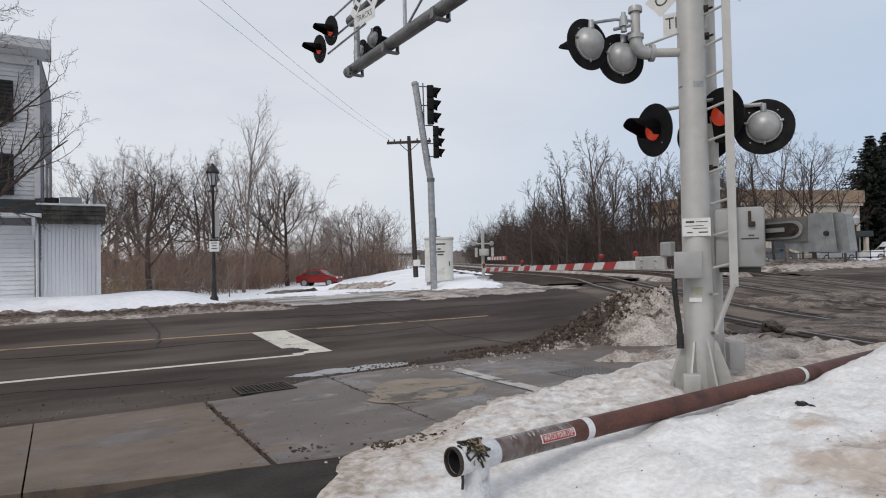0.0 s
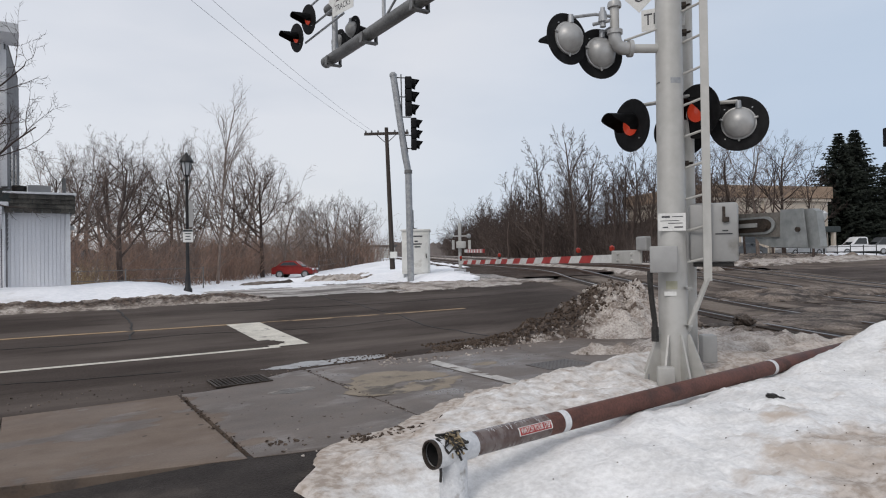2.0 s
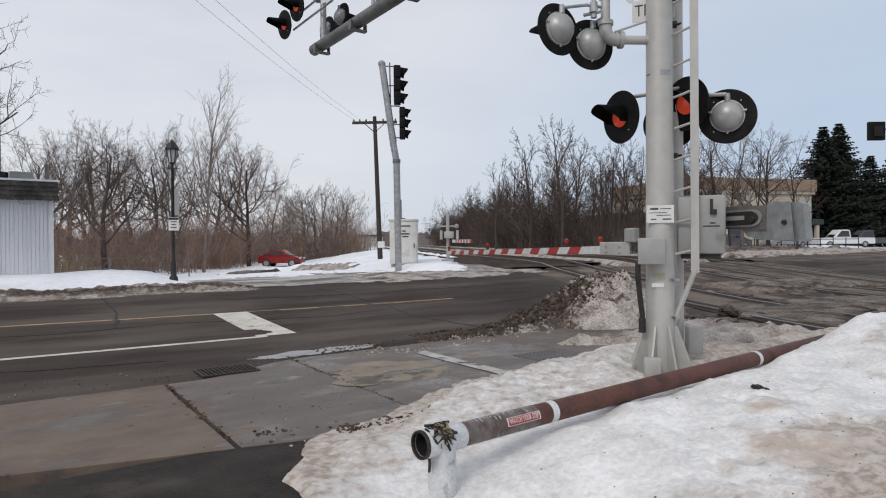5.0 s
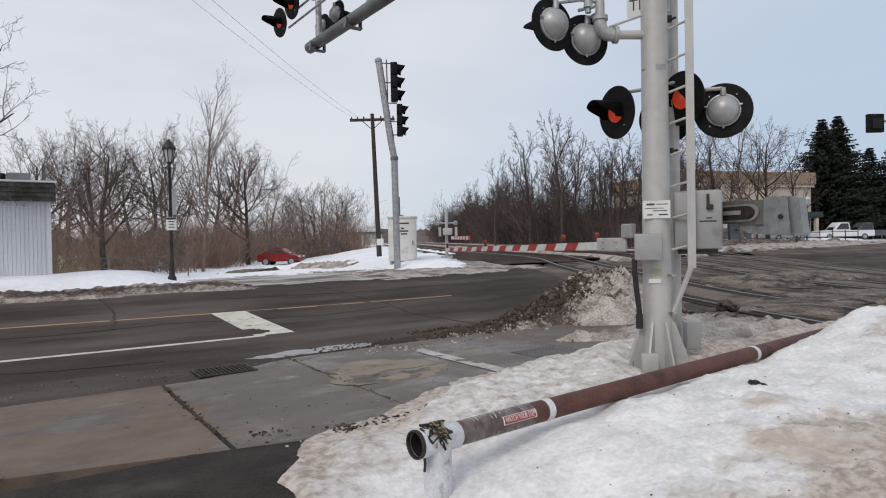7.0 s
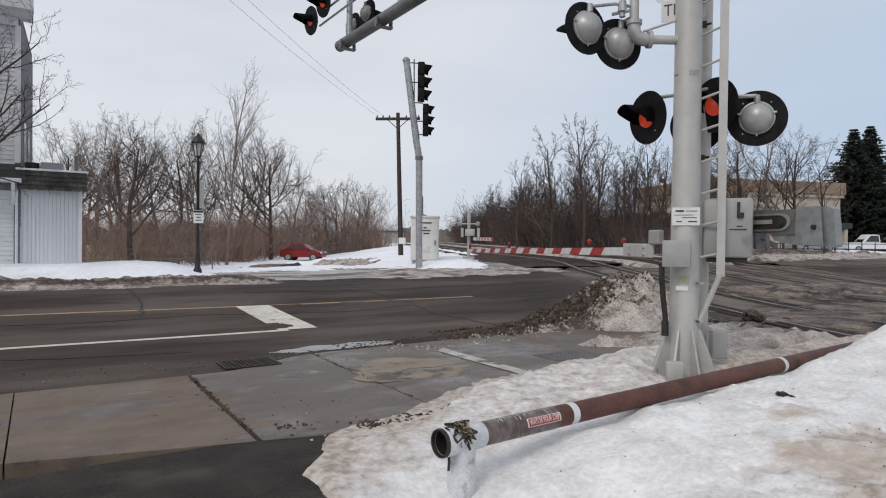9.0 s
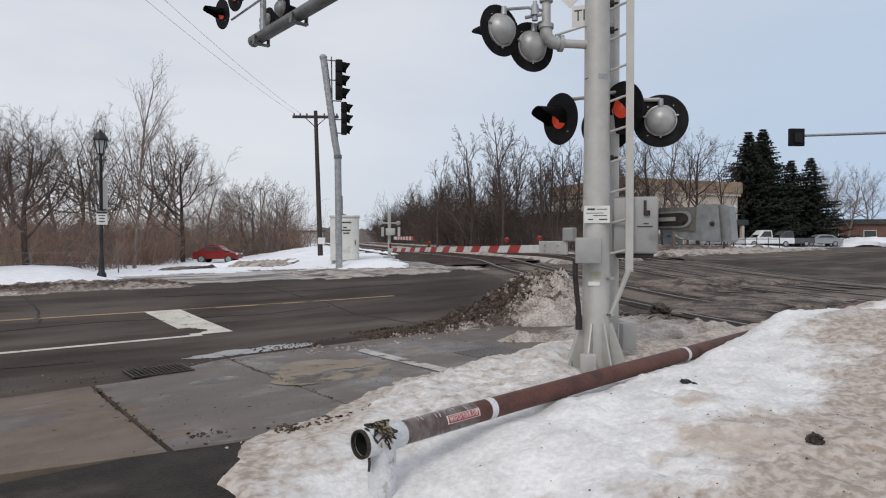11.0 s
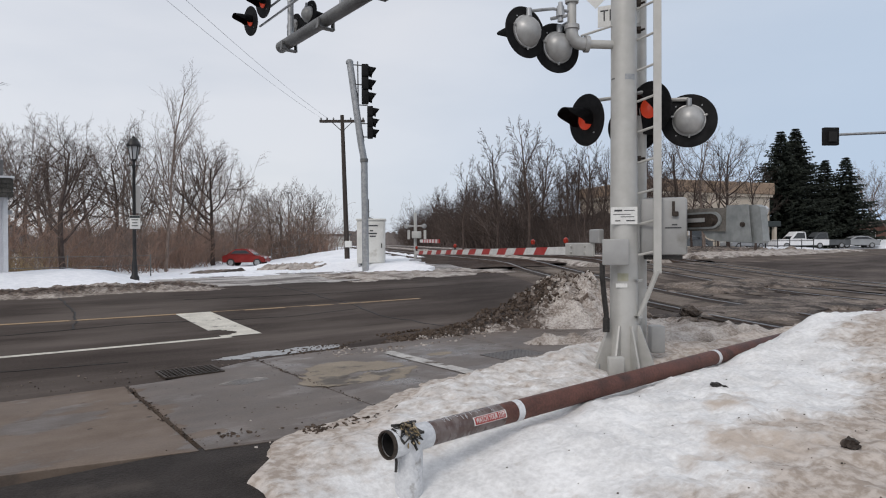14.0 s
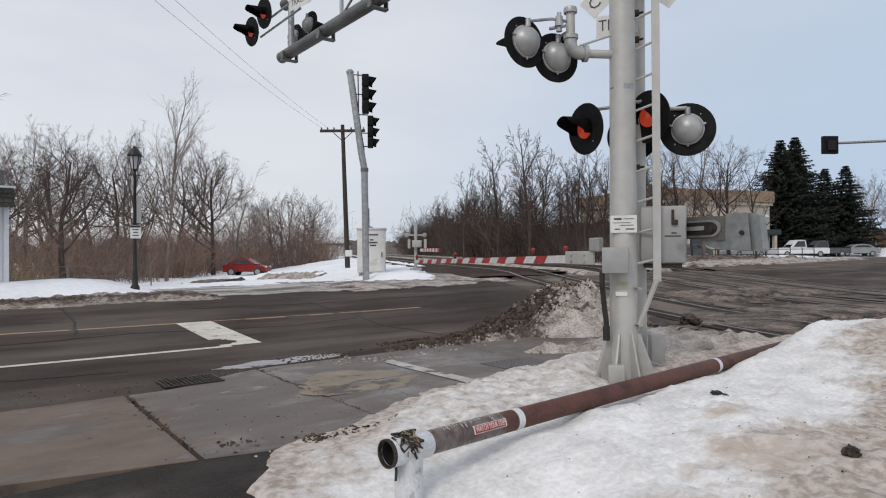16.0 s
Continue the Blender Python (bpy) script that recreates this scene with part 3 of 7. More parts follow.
# surface between and beside the rails in the crossing
solo("crossing_surface", sheet(span(5.4, 17.6, 0.4), span(-4, 30, 0.4), along,
     lambda x, y, u, v: land(x, y) + 0.006 if 7.02 < y < 15.6 + 0.3 * bumps(x, y, 0.5) else None), M["crossing"], "worn brown surface of the level crossing", "road", kind="structure")
level_crossing = thing("level_crossing", (12, 9, 0.2), "worn brown panels laid between the rails", "level crossing", kind="structure")
for s in RAILS[::2]:
    for k in range(16):
        a0 = -6 + 2.2 * k + 0.5 * s * 0.5
        bm = sheet([s + 0.30, s + 0.72, s + 1.14], [a0, a0 + 1.08, a0 + 2.16], along, lambda x, y, u, v: land(x, y) + 0.022, 0.05)
        part("crossing_panel", bm, M["panel"], level_crossing)

for s_at, w in ((8.6, 0.5), (9.7, 0.4), (13.0, 0.4), (14.2, 0.5), (17.2, 0.35)):
    bm = sheet(span(s_at - w / 2, s_at + w / 2, 0.125), span(-3, 26, 0.25), along,
               lambda x, y, u, v: land(x, y) + 0.016 if 5.5 < y < 15.3 and bumps(x, y, 0.9, s_at) < 0.35 else None)
    solo("worn_strip", bm, M["panel"], "pale worn strip of paving between the rails", "road", kind="structure")

# cracks in the road and slabs
def crack(pts, w, seed):
    line = []
    for (x0, y0), (x1, y1) in zip(pts, pts[1:]):
        n = max(2, int(math.hypot(x1 - x0, y1 - y0) / 0.12))
        for k in range(n):
            x, y = x0 + (x1 - x0) * k / n, y0 + (y1 - y0) * k / n
            dx = 0.10 * bumps(x, y, 1.5, seed) + 0.04 * bumps(x, y, 6.0, seed)
            line.append((x + dx, y + dx * 0.4, land(x, y) + 0.005))
    solo("road_crack", ribbon(B(), line, w, 0.004), M["hole"], "dark crack in the asphalt", "crack", "road cracks")
crack(((6.1, 15.2), (6.2, 11.4), (5.9, 9.5), (6.2, 8.0)), 0.035, 1.0)
crack(((1.55, 15.0), (1.5, 11.9), (1.3, 10.6)), 0.03, 2.0)
crack(((-2.0, 11.0), (0.5, 10.6), (2.2, 10.8), (4.5, 10.3), (6.1, 10.6)), 0.022, 3.0)
crack(((3.5, 13.2), (7.0, 12.8), (10.0, 12.9)), 0.025, 4.0)
crack(((-4.0, 8.2), (-0.5, 8.4), (1.6, 8.0)), 0.02, 5.0)

# road paint
def paint(name, x0, x1, y0, y1, material, label, ragged=0.0, step=0.25):
    def h(x, y, u, v):
        if ragged and bumps(x, y, 2.2, 5.0) > 0.62 - ragged:
            return None
        return land(x, y) + 0.006
    return solo(name, sheet(span(x0, x1, step), span(y0, y1, min(step, (y1 - y0) / 2)), XY, h), material, label, "road marking", kind="structure")

def slanted(name, x0, x1, y_at, w, material, label, ragged):
    bm = sheet(span(x0, x1, 0.25), [-w / 2, 0, w / 2], lambda u, v: (u, y_at(u) + v),
               lambda x, y, u, v: None if ragged and bumps(x, y, 1.3, 7.0) > 0.55 else land(x, y) + 0.006)
    return solo(name, bm, material, label, "road marking", kind="structure")

slanted("centre_line", -60, 8.6, lambda x: 11.60 - 0.055 * max(0, x), 0.11, M["paint_yellow"], "worn yellow centre line on the road", True)
slanted("edge_line", -60, 3.05, lambda x: 9.09 - 0.025 * max(0, x), 0.11, M["paint_white"], "worn white edge line on the road", False)
bar = solo("stop_line", sheet(span(2.92, 3.51, 0.03), span(9.05, 11.45, 0.04), XY,
      lambda x, y, u, v: None if (y < 9.62 and x < 3.12 + 0.30 * bumps(x, y, 2.6) + 0.1 * bumps(x, y, 12.0) and y > 9.17 + 0.1 * (x - 2.9)) else land(x, y) + 0.007),
      M["paint_white"], "broad white stop line with a chipped end", "road marking", kind="structure")

# pavement slabs
pavement = thing("pavement", (2, 5.7, 0), "concrete pavement of large slabs, stained and wet", "pavement", kind="structure")
# storm drain
DX, DY = 1.94, 7.08
grate = thing("storm_drain", (DX, DY, 0.0), "rusty cast iron storm drain grate in the gutter", "drain grate")
gz = land(DX, DY) + 0.006
# thin black plate: the shade under the grate is painted, nothing is hollow
part("pit_shade", box(B(), (DX, DY, gz - 0.004), (0.58, 0.42, 0.010)), M["hole"], grate, "flat black plate painted as the shade below the grate")
bm = B()
for x in (DX - 0.29, DX + 0.29):
    box(bm, (x, DY, gz + 0.008), (0.025, 0.44, 0.02), bevel=0.003)
for y in (DY - 0.21, DY + 0.21):
    box(bm, (DX, y, gz + 0.0085), (0.60, 0.025, 0.02), bevel=0.003)
part("frame", bm, M["iron"], grate)
for i in range(12):
    part("bar", box(B(), (DX - 0.248 + i * 0.0451, DY, gz + 0.007), (0.014, 0.41, 0.016)), M["iron"], grate)
for i in range(5):
    part("cross_bar", box(B(), (DX, DY - 0.14 + i * 0.07, gz + 0.0085), (0.57, 0.014, 0.016)), M["iron"], grate)

# ---- snow ----
def snow_edge(x):
    pts = ((1.0, 3.0), (1.35, 3.75), (1.9, 4.35), (2.5, 4.45), (3.3, 4.95), (4.2, 5.15), (5.4, 5.25), (6.2, 5.0), (7.0, 4.6), (9.0, 4.4), (14, 4.2))
    for (a, b), (c, d) in zip(pts, pts[1:]):
        if x <= c:
            return b + (d - b) * max(0, x - a) / (c - a)
    return pts[-1][1]

def near_snow(x, y, u, v):
    e = snow_edge(x) + 0.12 * bumps(x, y, 2.0, 3.0) + 0.05 * bumps(x, y, 7.0, 3.0) - y
    e = min(e, 0.8 * (x - 1.25 - 0.4 * bumps(0.3, y, 0.7, 2.0) - 0.04 * bumps(x, y, 6.0, 1.0)), y + 2.9 - 0.7 * bumps(x, 0.2, 0.5, 6.0))
    if e < -0.22:
        return None
    p = 3.08 + 0.083 * (x - 1.9)                     # the pipe's line
    h = 0.03 + 0.17 * ease(e / 0.55) * (0.55 + 0.45 * ease((x - 2.0) / 1.6)) - 0.04
    h += 0.10 * math.exp(-((y - 4.55) / 0.28) ** 2) * ease((x - 3.2) / 2.0) * ease((6.6 - x) / 0.8)
    h -= 0.05 * math.exp(-((y - p - 0.1) / 0.25) ** 2)
    hill = 0.08 * ease((x - 2.6) / 1.6) + 0.06 * ease((x - 5.0) / 1.6) + 0.20 * ease((x - 5.7) / 1.9) - 0.30 * ease((x - 7.9) / 3.0)
    h += hill * ease((p + 0.12 - y) / 0.65)
    h *= ease((x - 0.95) / 0.5)
    dip = 0.30 * math.exp(-(((x - 1.85) / 0.8) ** 2 + ((y - 2.35) / 0.75) ** 2))
    h -= dip
    h -= 0.12 * math.exp(-((x - 5.2) ** 2 + (y - 3.8) ** 2) / 0.12)
    h = max(h, 0.05 - dip)
    h += min(0.0, e * 0.9 - 0.012) if e < 0.03 else 0.0
    n = 0.03 * bumps(x, y, 1.0, 6.0) + 0.045 * bumps(x, y, 2.2) + 0.020 * bumps(x, y, 5.5, 2.0) + 0.013 * bumps(x, y, 9.5, 8.0) + 0.010 * bumps(x, y, 17.0, 4.0)
    return land(x, y) - 0.02 + h + n * ease(e / 0.3) * min(1, max(0.3, h / 0.16))

solo("snow_bank", sheet(span(0.9, 2.2, 0.045) + span(2.23, 7.0, 0.03) + span(7.05, 13, 0.06), span(-3.5, 0.4, 0.1) + span(0.44, 5.5, 0.032), XY, near_snow, 0.08), M["snow"],
     "bank of packed old snow along the pipe barrier, stained brown", "snow bank", smooth=True)
def bank_dirt_shade(x, y):
    # grey rim and strip: icy dirt, plus the ridge's shaded side in the colour
    rim = ease((snow_edge(x) - y - 0.10) / (0.6 + 0.45 * ease((3.4 - x) / 1.5)))
    behind = 0.34 * ease((y - 3.12 - 0.083 * (x - 1.9)) / 0.3)
    d = max(0.56 - 0.50 * rim, behind)
    d += 0.45 * ease((x - 5.5) / 0.7) * ease((y - 3.35) / 0.3)
    d += 0.36 * ease((x - 6.0) / 1.0) * ease((2.95 - y) / 0.4)
    d += 0.30 * math.exp(-(((x - 4.0) / 0.5) ** 2 + ((y - 1.95) / 0.16) ** 2))
    return d + 0.60 * ease((2.15 - y + 0.10 * (x - 3) + 0.5 * bumps(x, y, 0.9, 3.0)) / 0.9) * ease((x - 2.1 + 0.5 * bumps(x, y, 0.8, 5.0)) / 0.8)
set_dirt(bpy.data.objects["snow_bank"], bank_dirt_shade)

def heap_z(x, y, u, v):
    r = math.hypot((x - 8.42) / 1.15, (y - 7.45) / 1.05)
    top = 0.74 * max(0.0, 1 - (r / 1.3) ** 1.35)
    tail = (0.10 + 0.24 * ease((x - 5.4) / 2.2)) * math.exp(-((y - 7.45 - 0.05 * (x - 5.5)) / 0.36) ** 2) * ease((x - 3.4) / 3.0) * ease((9.5 - x) / 1.2)
    h = max(top, tail)
    if h < 0.012:
        return None
    rough = 0.16 * abs(bumps(x, y, 1.3, 9.0)) + 0.15 * bumps(x, y, 4.2, 1.0) + 0.035 * bumps(x, y, 14.0, 6.0)
    return land(x, y) - 0.05 + h + rough * min(1, h / 0.3)

heap_bm = sheet(span(3.2, 9.6, 0.035), span(6.3, 9.2, 0.035), XY, heap_z, 0.1)
heap = solo("snow_mound", heap_bm, M["snow_heap"], "ploughed heap of dirty snow with clods of mud", "snow heap", smooth=True)
set_dirt(heap, lambda x, y: 0.20 + 0.42 * ease((9.0 - x) / 1.9) * ease((y - 7.0 - 0.03 * (x - 5)) / 0.28) - 0.12 * ease((4.6 - x) / 0.8))

def clods(name, n, area, size, material, label, seed):
    """Many small lumps scattered on the ground inside area (x0, x1, y0, y1)."""
    rng = random.Random(seed)
    bm = B()
    for _ in range(n):
        x, y = rng.uniform(area[0], area[1]), rng.uniform(area[2], area[3])
        r = size * rng.uniform(0.35, 1.0) ** 1.5
        z = heap_z(x, y, 0, 0) or land(x, y)
        m = Matrix.Translation((x, y, z + r * 0.2)) @ Euler((rng.random() * 6, rng.random() * 6, rng.random() * 6)).to_matrix().to_4x4() @ Matrix.Diagonal((r, r * rng.uniform(0.6, 1), r * rng.uniform(0.5, 0.9), 1))
        v = bmesh.ops.create_icosphere(bm, subdivisions=1, radius=1, matrix=m)["verts"]
        for q in v:
            q.co += Vector((rng.uniform(-1, 1), rng.uniform(-1, 1), rng.uniform(-1, 1))) * r * 0.18
    return solo(name, bm, material, label, "debris", kind="stuff")

clods("snow_lumps", 300, (7.8, 9.5, 6.8, 8.0), 0.05, M["snow_grey"], "lumps of dirty snow on the heap", 5)
clods("mud_clods", 500, (7.4, 9.0, 7.1, 8.2), 0.035, M["clod"], "clods of dark mud on the snow heap", 14)
clods("mud_clods", 1300, (4.8, 8.0, 7.30, 8.0), 0.04, M["clod"], "clods of dark mud and gravel at the foot of the snow heap", 3)
clods("mud_clods", 900, (3.2, 6.8, 7.15, 7.75), 0.022, M["clod"], "crumbs of dark mud along the road edge", 13)
clods("snow_lumps", 700, (3.6, 9.4, 6.85, 7.35), 0.032, M["snow_grey"], "lumps of grey snow round the heap", 4)
clods("grit", 420, (1.0, 5.5, 4.3, 7.0), 0.011, M["snow_dirt"], "grit and crumbs of dirty ice on the pavement", 6)
clods("ice_crumbs", 70, (1.5, 3.4, 4.1, 5.0), 0.02, M["snow_grey"], "crumbs of grey ice along the snow edge", 7)
clods("gutter_dirt", 300, (-4.0, 5.0, 6.95, 7.6), 0.018, M["snow_dirt"], "dirt and gravel in the gutter", 8)

def scatter(name, n, at, size, material, label, seed):
    """Flat broken bits lying where at(rng) puts them."""
    rng = random.Random(seed)
    bm = B()
    for _ in range(n):
        x, y = at(rng)
        r = size * rng.uniform(0.3, 1.0) ** 1.5
        z = max(near_snow(x, y, 0, 0) or -9, land(x, y) + 0.013)
        m = Matrix.Translation((x, y, z + r * 0.12)) @ Euler((rng.gauss(0, 0.3), rng.gauss(0, 0.3), rng.random() * 6)).to_matrix().to_4x4() @ Matrix.Diagonal((r * rng.uniform(0.8, 2.0), r, r * 0.4, 1))
        v = bmesh.ops.create_icosphere(bm, subdivisions=1, radius=1, matrix=m)["verts"]
        for q in v:
            q.co += Vector((rng.uniform(-1, 1), rng.uniform(-1, 1), rng.uniform(-0.5, 0.5))) * r * 0.25
    return solo(name, bm, material, label, "debris", kind="stuff")

scatter("leaf_scraps", 110, lambda g: (1.95 + abs(g.gauss(0, 0.35)), 4.24 + g.gauss(0, 0.05) + 0.02), 0.020, M["clod"], "dark scraps of leaves and mud along the snow edge", 15)
scatter("leaf_scraps", 24, lambda g: (1.62 + g.gauss(0, 0.16), 4.50 + g.gauss(0, 0.07)), 0.020, M["clod"], "dark scraps of leaves and mud on the slab corner", 16)
scatter("joint_dirt", 110, lambda g: (1.265 + g.gauss(0, 0.022), g.uniform(4.4, 6.75)), 0.013, M["clod"], "dirt and crumbs in the pavement joint", 17)
scatter("joint_dirt", 110, lambda g: (2.765 + g.gauss(0, 0.018), g.uniform(4.8, 7.3)), 0.010, M["clod"], "dirt and crumbs in the pavement joint", 18)
scatter("pavement_grit", 130, lambda g: (g.uniform(1.4, 4.2), g.uniform(4.5, 6.6)), 0.008, M["clod"], "small dark bits scattered on the pavement", 19)

def patch(name, x0, x1, y0, y1, h, material, label, seed, step=0.08, cut=0.0, f=1.2, inside=None):
    """A low uneven patch with a ragged outline."""
    def z(x, y, u, v):
        a = min((x - x0) / (0.25 * (x1 - x0)), (x1 - x) / (0.25 * (x1 - x0)), (y - y0) / (0.3 * (y1 - y0)), (y1 - y) / (0.3 * (y1 - y0)), 1)
        k = a + 0.7 * bumps(x, y, f, seed) - 0.25 - cut
        if k < 0 or (inside and not inside(x, y)):
            return None
        return land(x, y) - 0.03 + 0.035 * ease(k / 0.15) + h * ease(k / 0.8) + h * 0.5 * max(-0.4, bumps(x, y, 5.0, seed)) * ease(k / 0.3)
    return solo(name, sheet(span(x0, x1, step), span(y0, y1, step), XY, z, 0.4), material, label, "snow", kind="stuff", smooth=True)

patch("dirty_snow_patch", 5.9, 9.6, 4.0, 6.2, 0.16, M["snow_grey"], "dirty trampled snow beside the signal mast", 21.0)
patch("dirty_snow_patch", 13.0, 20.0, 7.2, 9.6, 0.11, M["snow_dirt"], "ridge of ploughed muddy snow in the crossing", 22.0, 0.1)
patch("dirty_snow_patch", 20.0, 30.0, 2.0, 5.0, 0.3, M["snow_grey"], "ploughed ridge of grey snow", 24.0, 0.15)
def film(name, cx, cy, rx, ry, material, label, seed, rough=0.45, cut=None, lift=0.0135):
    """A thin flat film on the pavement with a ragged outline."""
    def z(x, y, u, v):
        q = math.hypot((x - cx) / rx, (y - cy) / ry) + rough * bumps(x, y, 1.7, seed) + 0.12 * bumps(x, y, 7.0, seed)
        if q > 1 or (cut and cut(x, y)):
            return None
        return land(x, y) + lift + 0.0015 * ease((1 - q) / 0.2)
    return solo(name, sheet(span(cx - rx * 1.4, cx + rx * 1.4, 0.025), span(cy - ry * 1.4, cy + ry * 1.4, 0.025), XY, z), material, label, "stain", kind="stuff", smooth=True)
film("mud_film", 3.42, 5.97, 0.70, 0.60, M["mud"], "film of tan mud drying on the pavement", 51.0, 0.3, lambda x, y: abs(y - 5.80 - 0.12 * (x - 3.3) - 0.14 * bumps(x, y, 2.2, 9.0)) < 0.035 + 0.05 * bumps(x, y, 3.0, 3.0) and x > 3.0)
film("mud_film", 4.68, 6.25, 0.20, 0.11, M["mud"], "film of tan mud drying on the pavement", 52.0, 0.25)
film("ice_film", 2.24, 6.27, 0.30, 0.13, M["slush"], "thin grey ice on the pavement", 53.0, 0.4)
film("ice_film", 3.2, 7.60, 0.80, 0.19, M["ice"], "sheet of thin pale ice at the road edge", 54.0, 0.35, None, 0.0045)
patch("dirty_snow_patch", 9.5, 15.5, 4.2, 7.0, 0.05, M["snow_dirt"], "thin muddy slush between the rails", 26.0, 0.1)

# far side of the road
def driveway(x, y):
    m = 7.2 + 0.05 * (y - 15.3)
    return abs(x - m) < 3.5 - 0.10 * (y - 15) + 0.5 * bumps(x, y, 0.4, 8.0)

def field_z(x, y, u, v):
    if y < 15.6 + 0.35 * bumps(x, 0, 0.6, 1.0) or across(x, y) > 3.5 + 0.4 * bumps(x, y, 0.5) or (driveway(x, y) and y < 37):
        return None
    gap = abs(x - 7.2 - 0.05 * (y - 15.3)) - 3.5 + 0.10 * (y - 15) - 0.5 * bumps(x, y, 0.4, 8.0)
    thin = ease(max(gap, (y - 37) / 2) / 1.6)
    return land(x, y) - 0.01 + (0.06 + 0.22 * ease((y - 15.5) / 1.6) + 0.12 * bumps(x, y, 0.35, 2.0)) * thin + 0.03 * bumps(x, y, 1.5, 3.0)
solo("snow_field", sheet(span(-34, 34, 0.3), span(15.2, 64, 0.3), XY, field_z, 0.3), M["snow_clean"], "open ground under clean snow across the road", "snow", kind="structure", smooth=True)
solo("driveway", sheet(span(2, 16, 0.4), span(14.2, 15.6, 0.1) + span(15.8, 39, 0.4), XY,
     lambda x, y, u, v: None if y < 14.85 + 0.3 * bumps(x, 0, 0.8, 3.0) + 0.12 * abs(x - 7.5) else land(x, y) + (0.006 if y < 15.45 else -0.012 + 0.02 * bumps(x, y, 1.2, 5.0))), M["lane"], "side lane covered in wet slush and tyre marks", "driveway", kind="structure")
def kerb_snow(x, y, u, v):
    c = 15.40 + 0.22 * bumps(x, 0, 0.5, 4.0)
    h = 0.17 * math.exp(-((y - c) / 0.76) ** 4) * (0.75 + 0.35 * bumps(x, y, 0.8, 5.0)) * ease((5.3 - x) / 1.2)
    h -= 0.07 * math.exp(-((y - c + 0.12 + 0.2 * bumps(x, 1, 0.9, 2.0)) / 0.10) ** 2) * (h > 0.06)
    if h < 0.012:
        return None
    return land(x, y) - 0.03 + h + (0.05 * bumps(x * 0.6, y, 3.0, 2.0) + 0.05 * bumps(x, y, 7.0, 3.0) + 0.025 * bumps(x, y, 16.0, 3.0)) * min(1, h / 0.1)
ridge = solo("kerb_snow", sheet(span(-26, -3, 0.12) + span(-2.94, 5.4, 0.06), span(14.2, 16.9, 0.06), XY, kerb_snow, 0.1), M["snow_kerb"], "long ridge of muddy ploughed snow at the far kerb", "snow", kind="structure", smooth=True)
set_dirt(ridge, lambda x, y: 0.32 + 0.36 * math.exp(-((y - 15.25 - 0.22 * bumps(x, 0, 0.5, 4.0) + 0.2 * bumps(x, 1, 0.9, 2.0)) / 0.26) ** 2) - 0.25 * ease((y - 16.0) / 0.3))
patch("dirty_snow_patch", 8.2, 14.0, 14.6, 17.4, 0.06, M["snow_grey"], "muddy verge with thin snow by the traffic signal", 31.0, 0.1, -0.2)
patch("snow_patch", 3.0, 12.0, 17.5, 27.5, 0.05, M["snow_clean"], "trampled snow left between tyre tracks on the lane", 61.0, 0.12, 0.32, 0.9)
patch("dirty_snow_patch", 9.4, 12.4, 21.5, 26.0, 0.22, M["snow_grey"], "low mound of snow and dead grass by the lane", 32.0, 0.15)
patch("dirty_snow_patch", 7.0, 9.4, 25.0, 28.0, 0.15, M["snow_dirt"], "low mound of muddy snow by the lane", 33.0, 0.15)

# ---- the crossing signal ----
mx, my = 5.27, 3.97
mz = land(mx, my) - 0.05
mast = thing("signal_mast", (mx, my, mz), "silver painted railway signal mast with flashing lights and ladder", "signal mast")
part("pole", lathe(B(), (mx, my, mz), (0, 0, 1), ((0, 0.155), (0.05, 0.145), (0.6, 0.138), (2.95, 0.126), (3.96, 0.122), (3.965, 0.130), (7.2, 0.128), (7.2, 0.0)), 40), M["mast"], mast, smooth=True)
def arc_plate(name, r, z0, z1, a0, a1, material, label, t=0.002):
    """A thin plate bent round the mast between two bearings."""
    bm = B()
    at = lambda a, rr, z: bm.verts.new((mx + rr * math.cos(radians(a)), my + rr * math.sin(radians(a)), z))
    ring = [[at(a, rr, z) for a in span(a0, a1, 6)] for rr, z in ((r - 0.004, z0), (r + t, z0), (r + t, z1), (r - 0.004, z1))]
    for p, q in zip(ring, ring[1:] + ring[:1]):
        for k in range(len(p) - 1):
            bm.faces.new((p[k], p[k + 1], q[k + 1], q[k]))
    bmesh.ops.recalc_face_normals(bm, faces=bm.faces)
    return part(name, bm, material, mast, label, smooth=True)
arc_plate("worn_band", 0.1255, 3.0, 3.055, 222, 270, M["galv"], "worn bare patch in the paint")
arc_plate("worn_band", 0.1255, 3.015, 3.03, 150, 175, M["tube_grey"], "dark scrape in the paint")
arc_plate("seam", 0.1268, 1.83, 1.835, 215, 300, M["tube_grey"], "thin seam in the paint")
arc_plate("yellow_mark", 0.1345, 1.02, 1.10, 190, 235, M["yellow_mark"], "faded yellow paint mark")
for z in (0.66, 1.02):
    arc_plate("step_lug", 0.134, z, z + 0.02, 262, 282, M["mast"], "small welded lug", 0.06)
part("base_plate", box(B(), (mx, my, mz + 0.03), (0.62, 0.62, 0.05), 20, 0.01), M["galv"], mast)
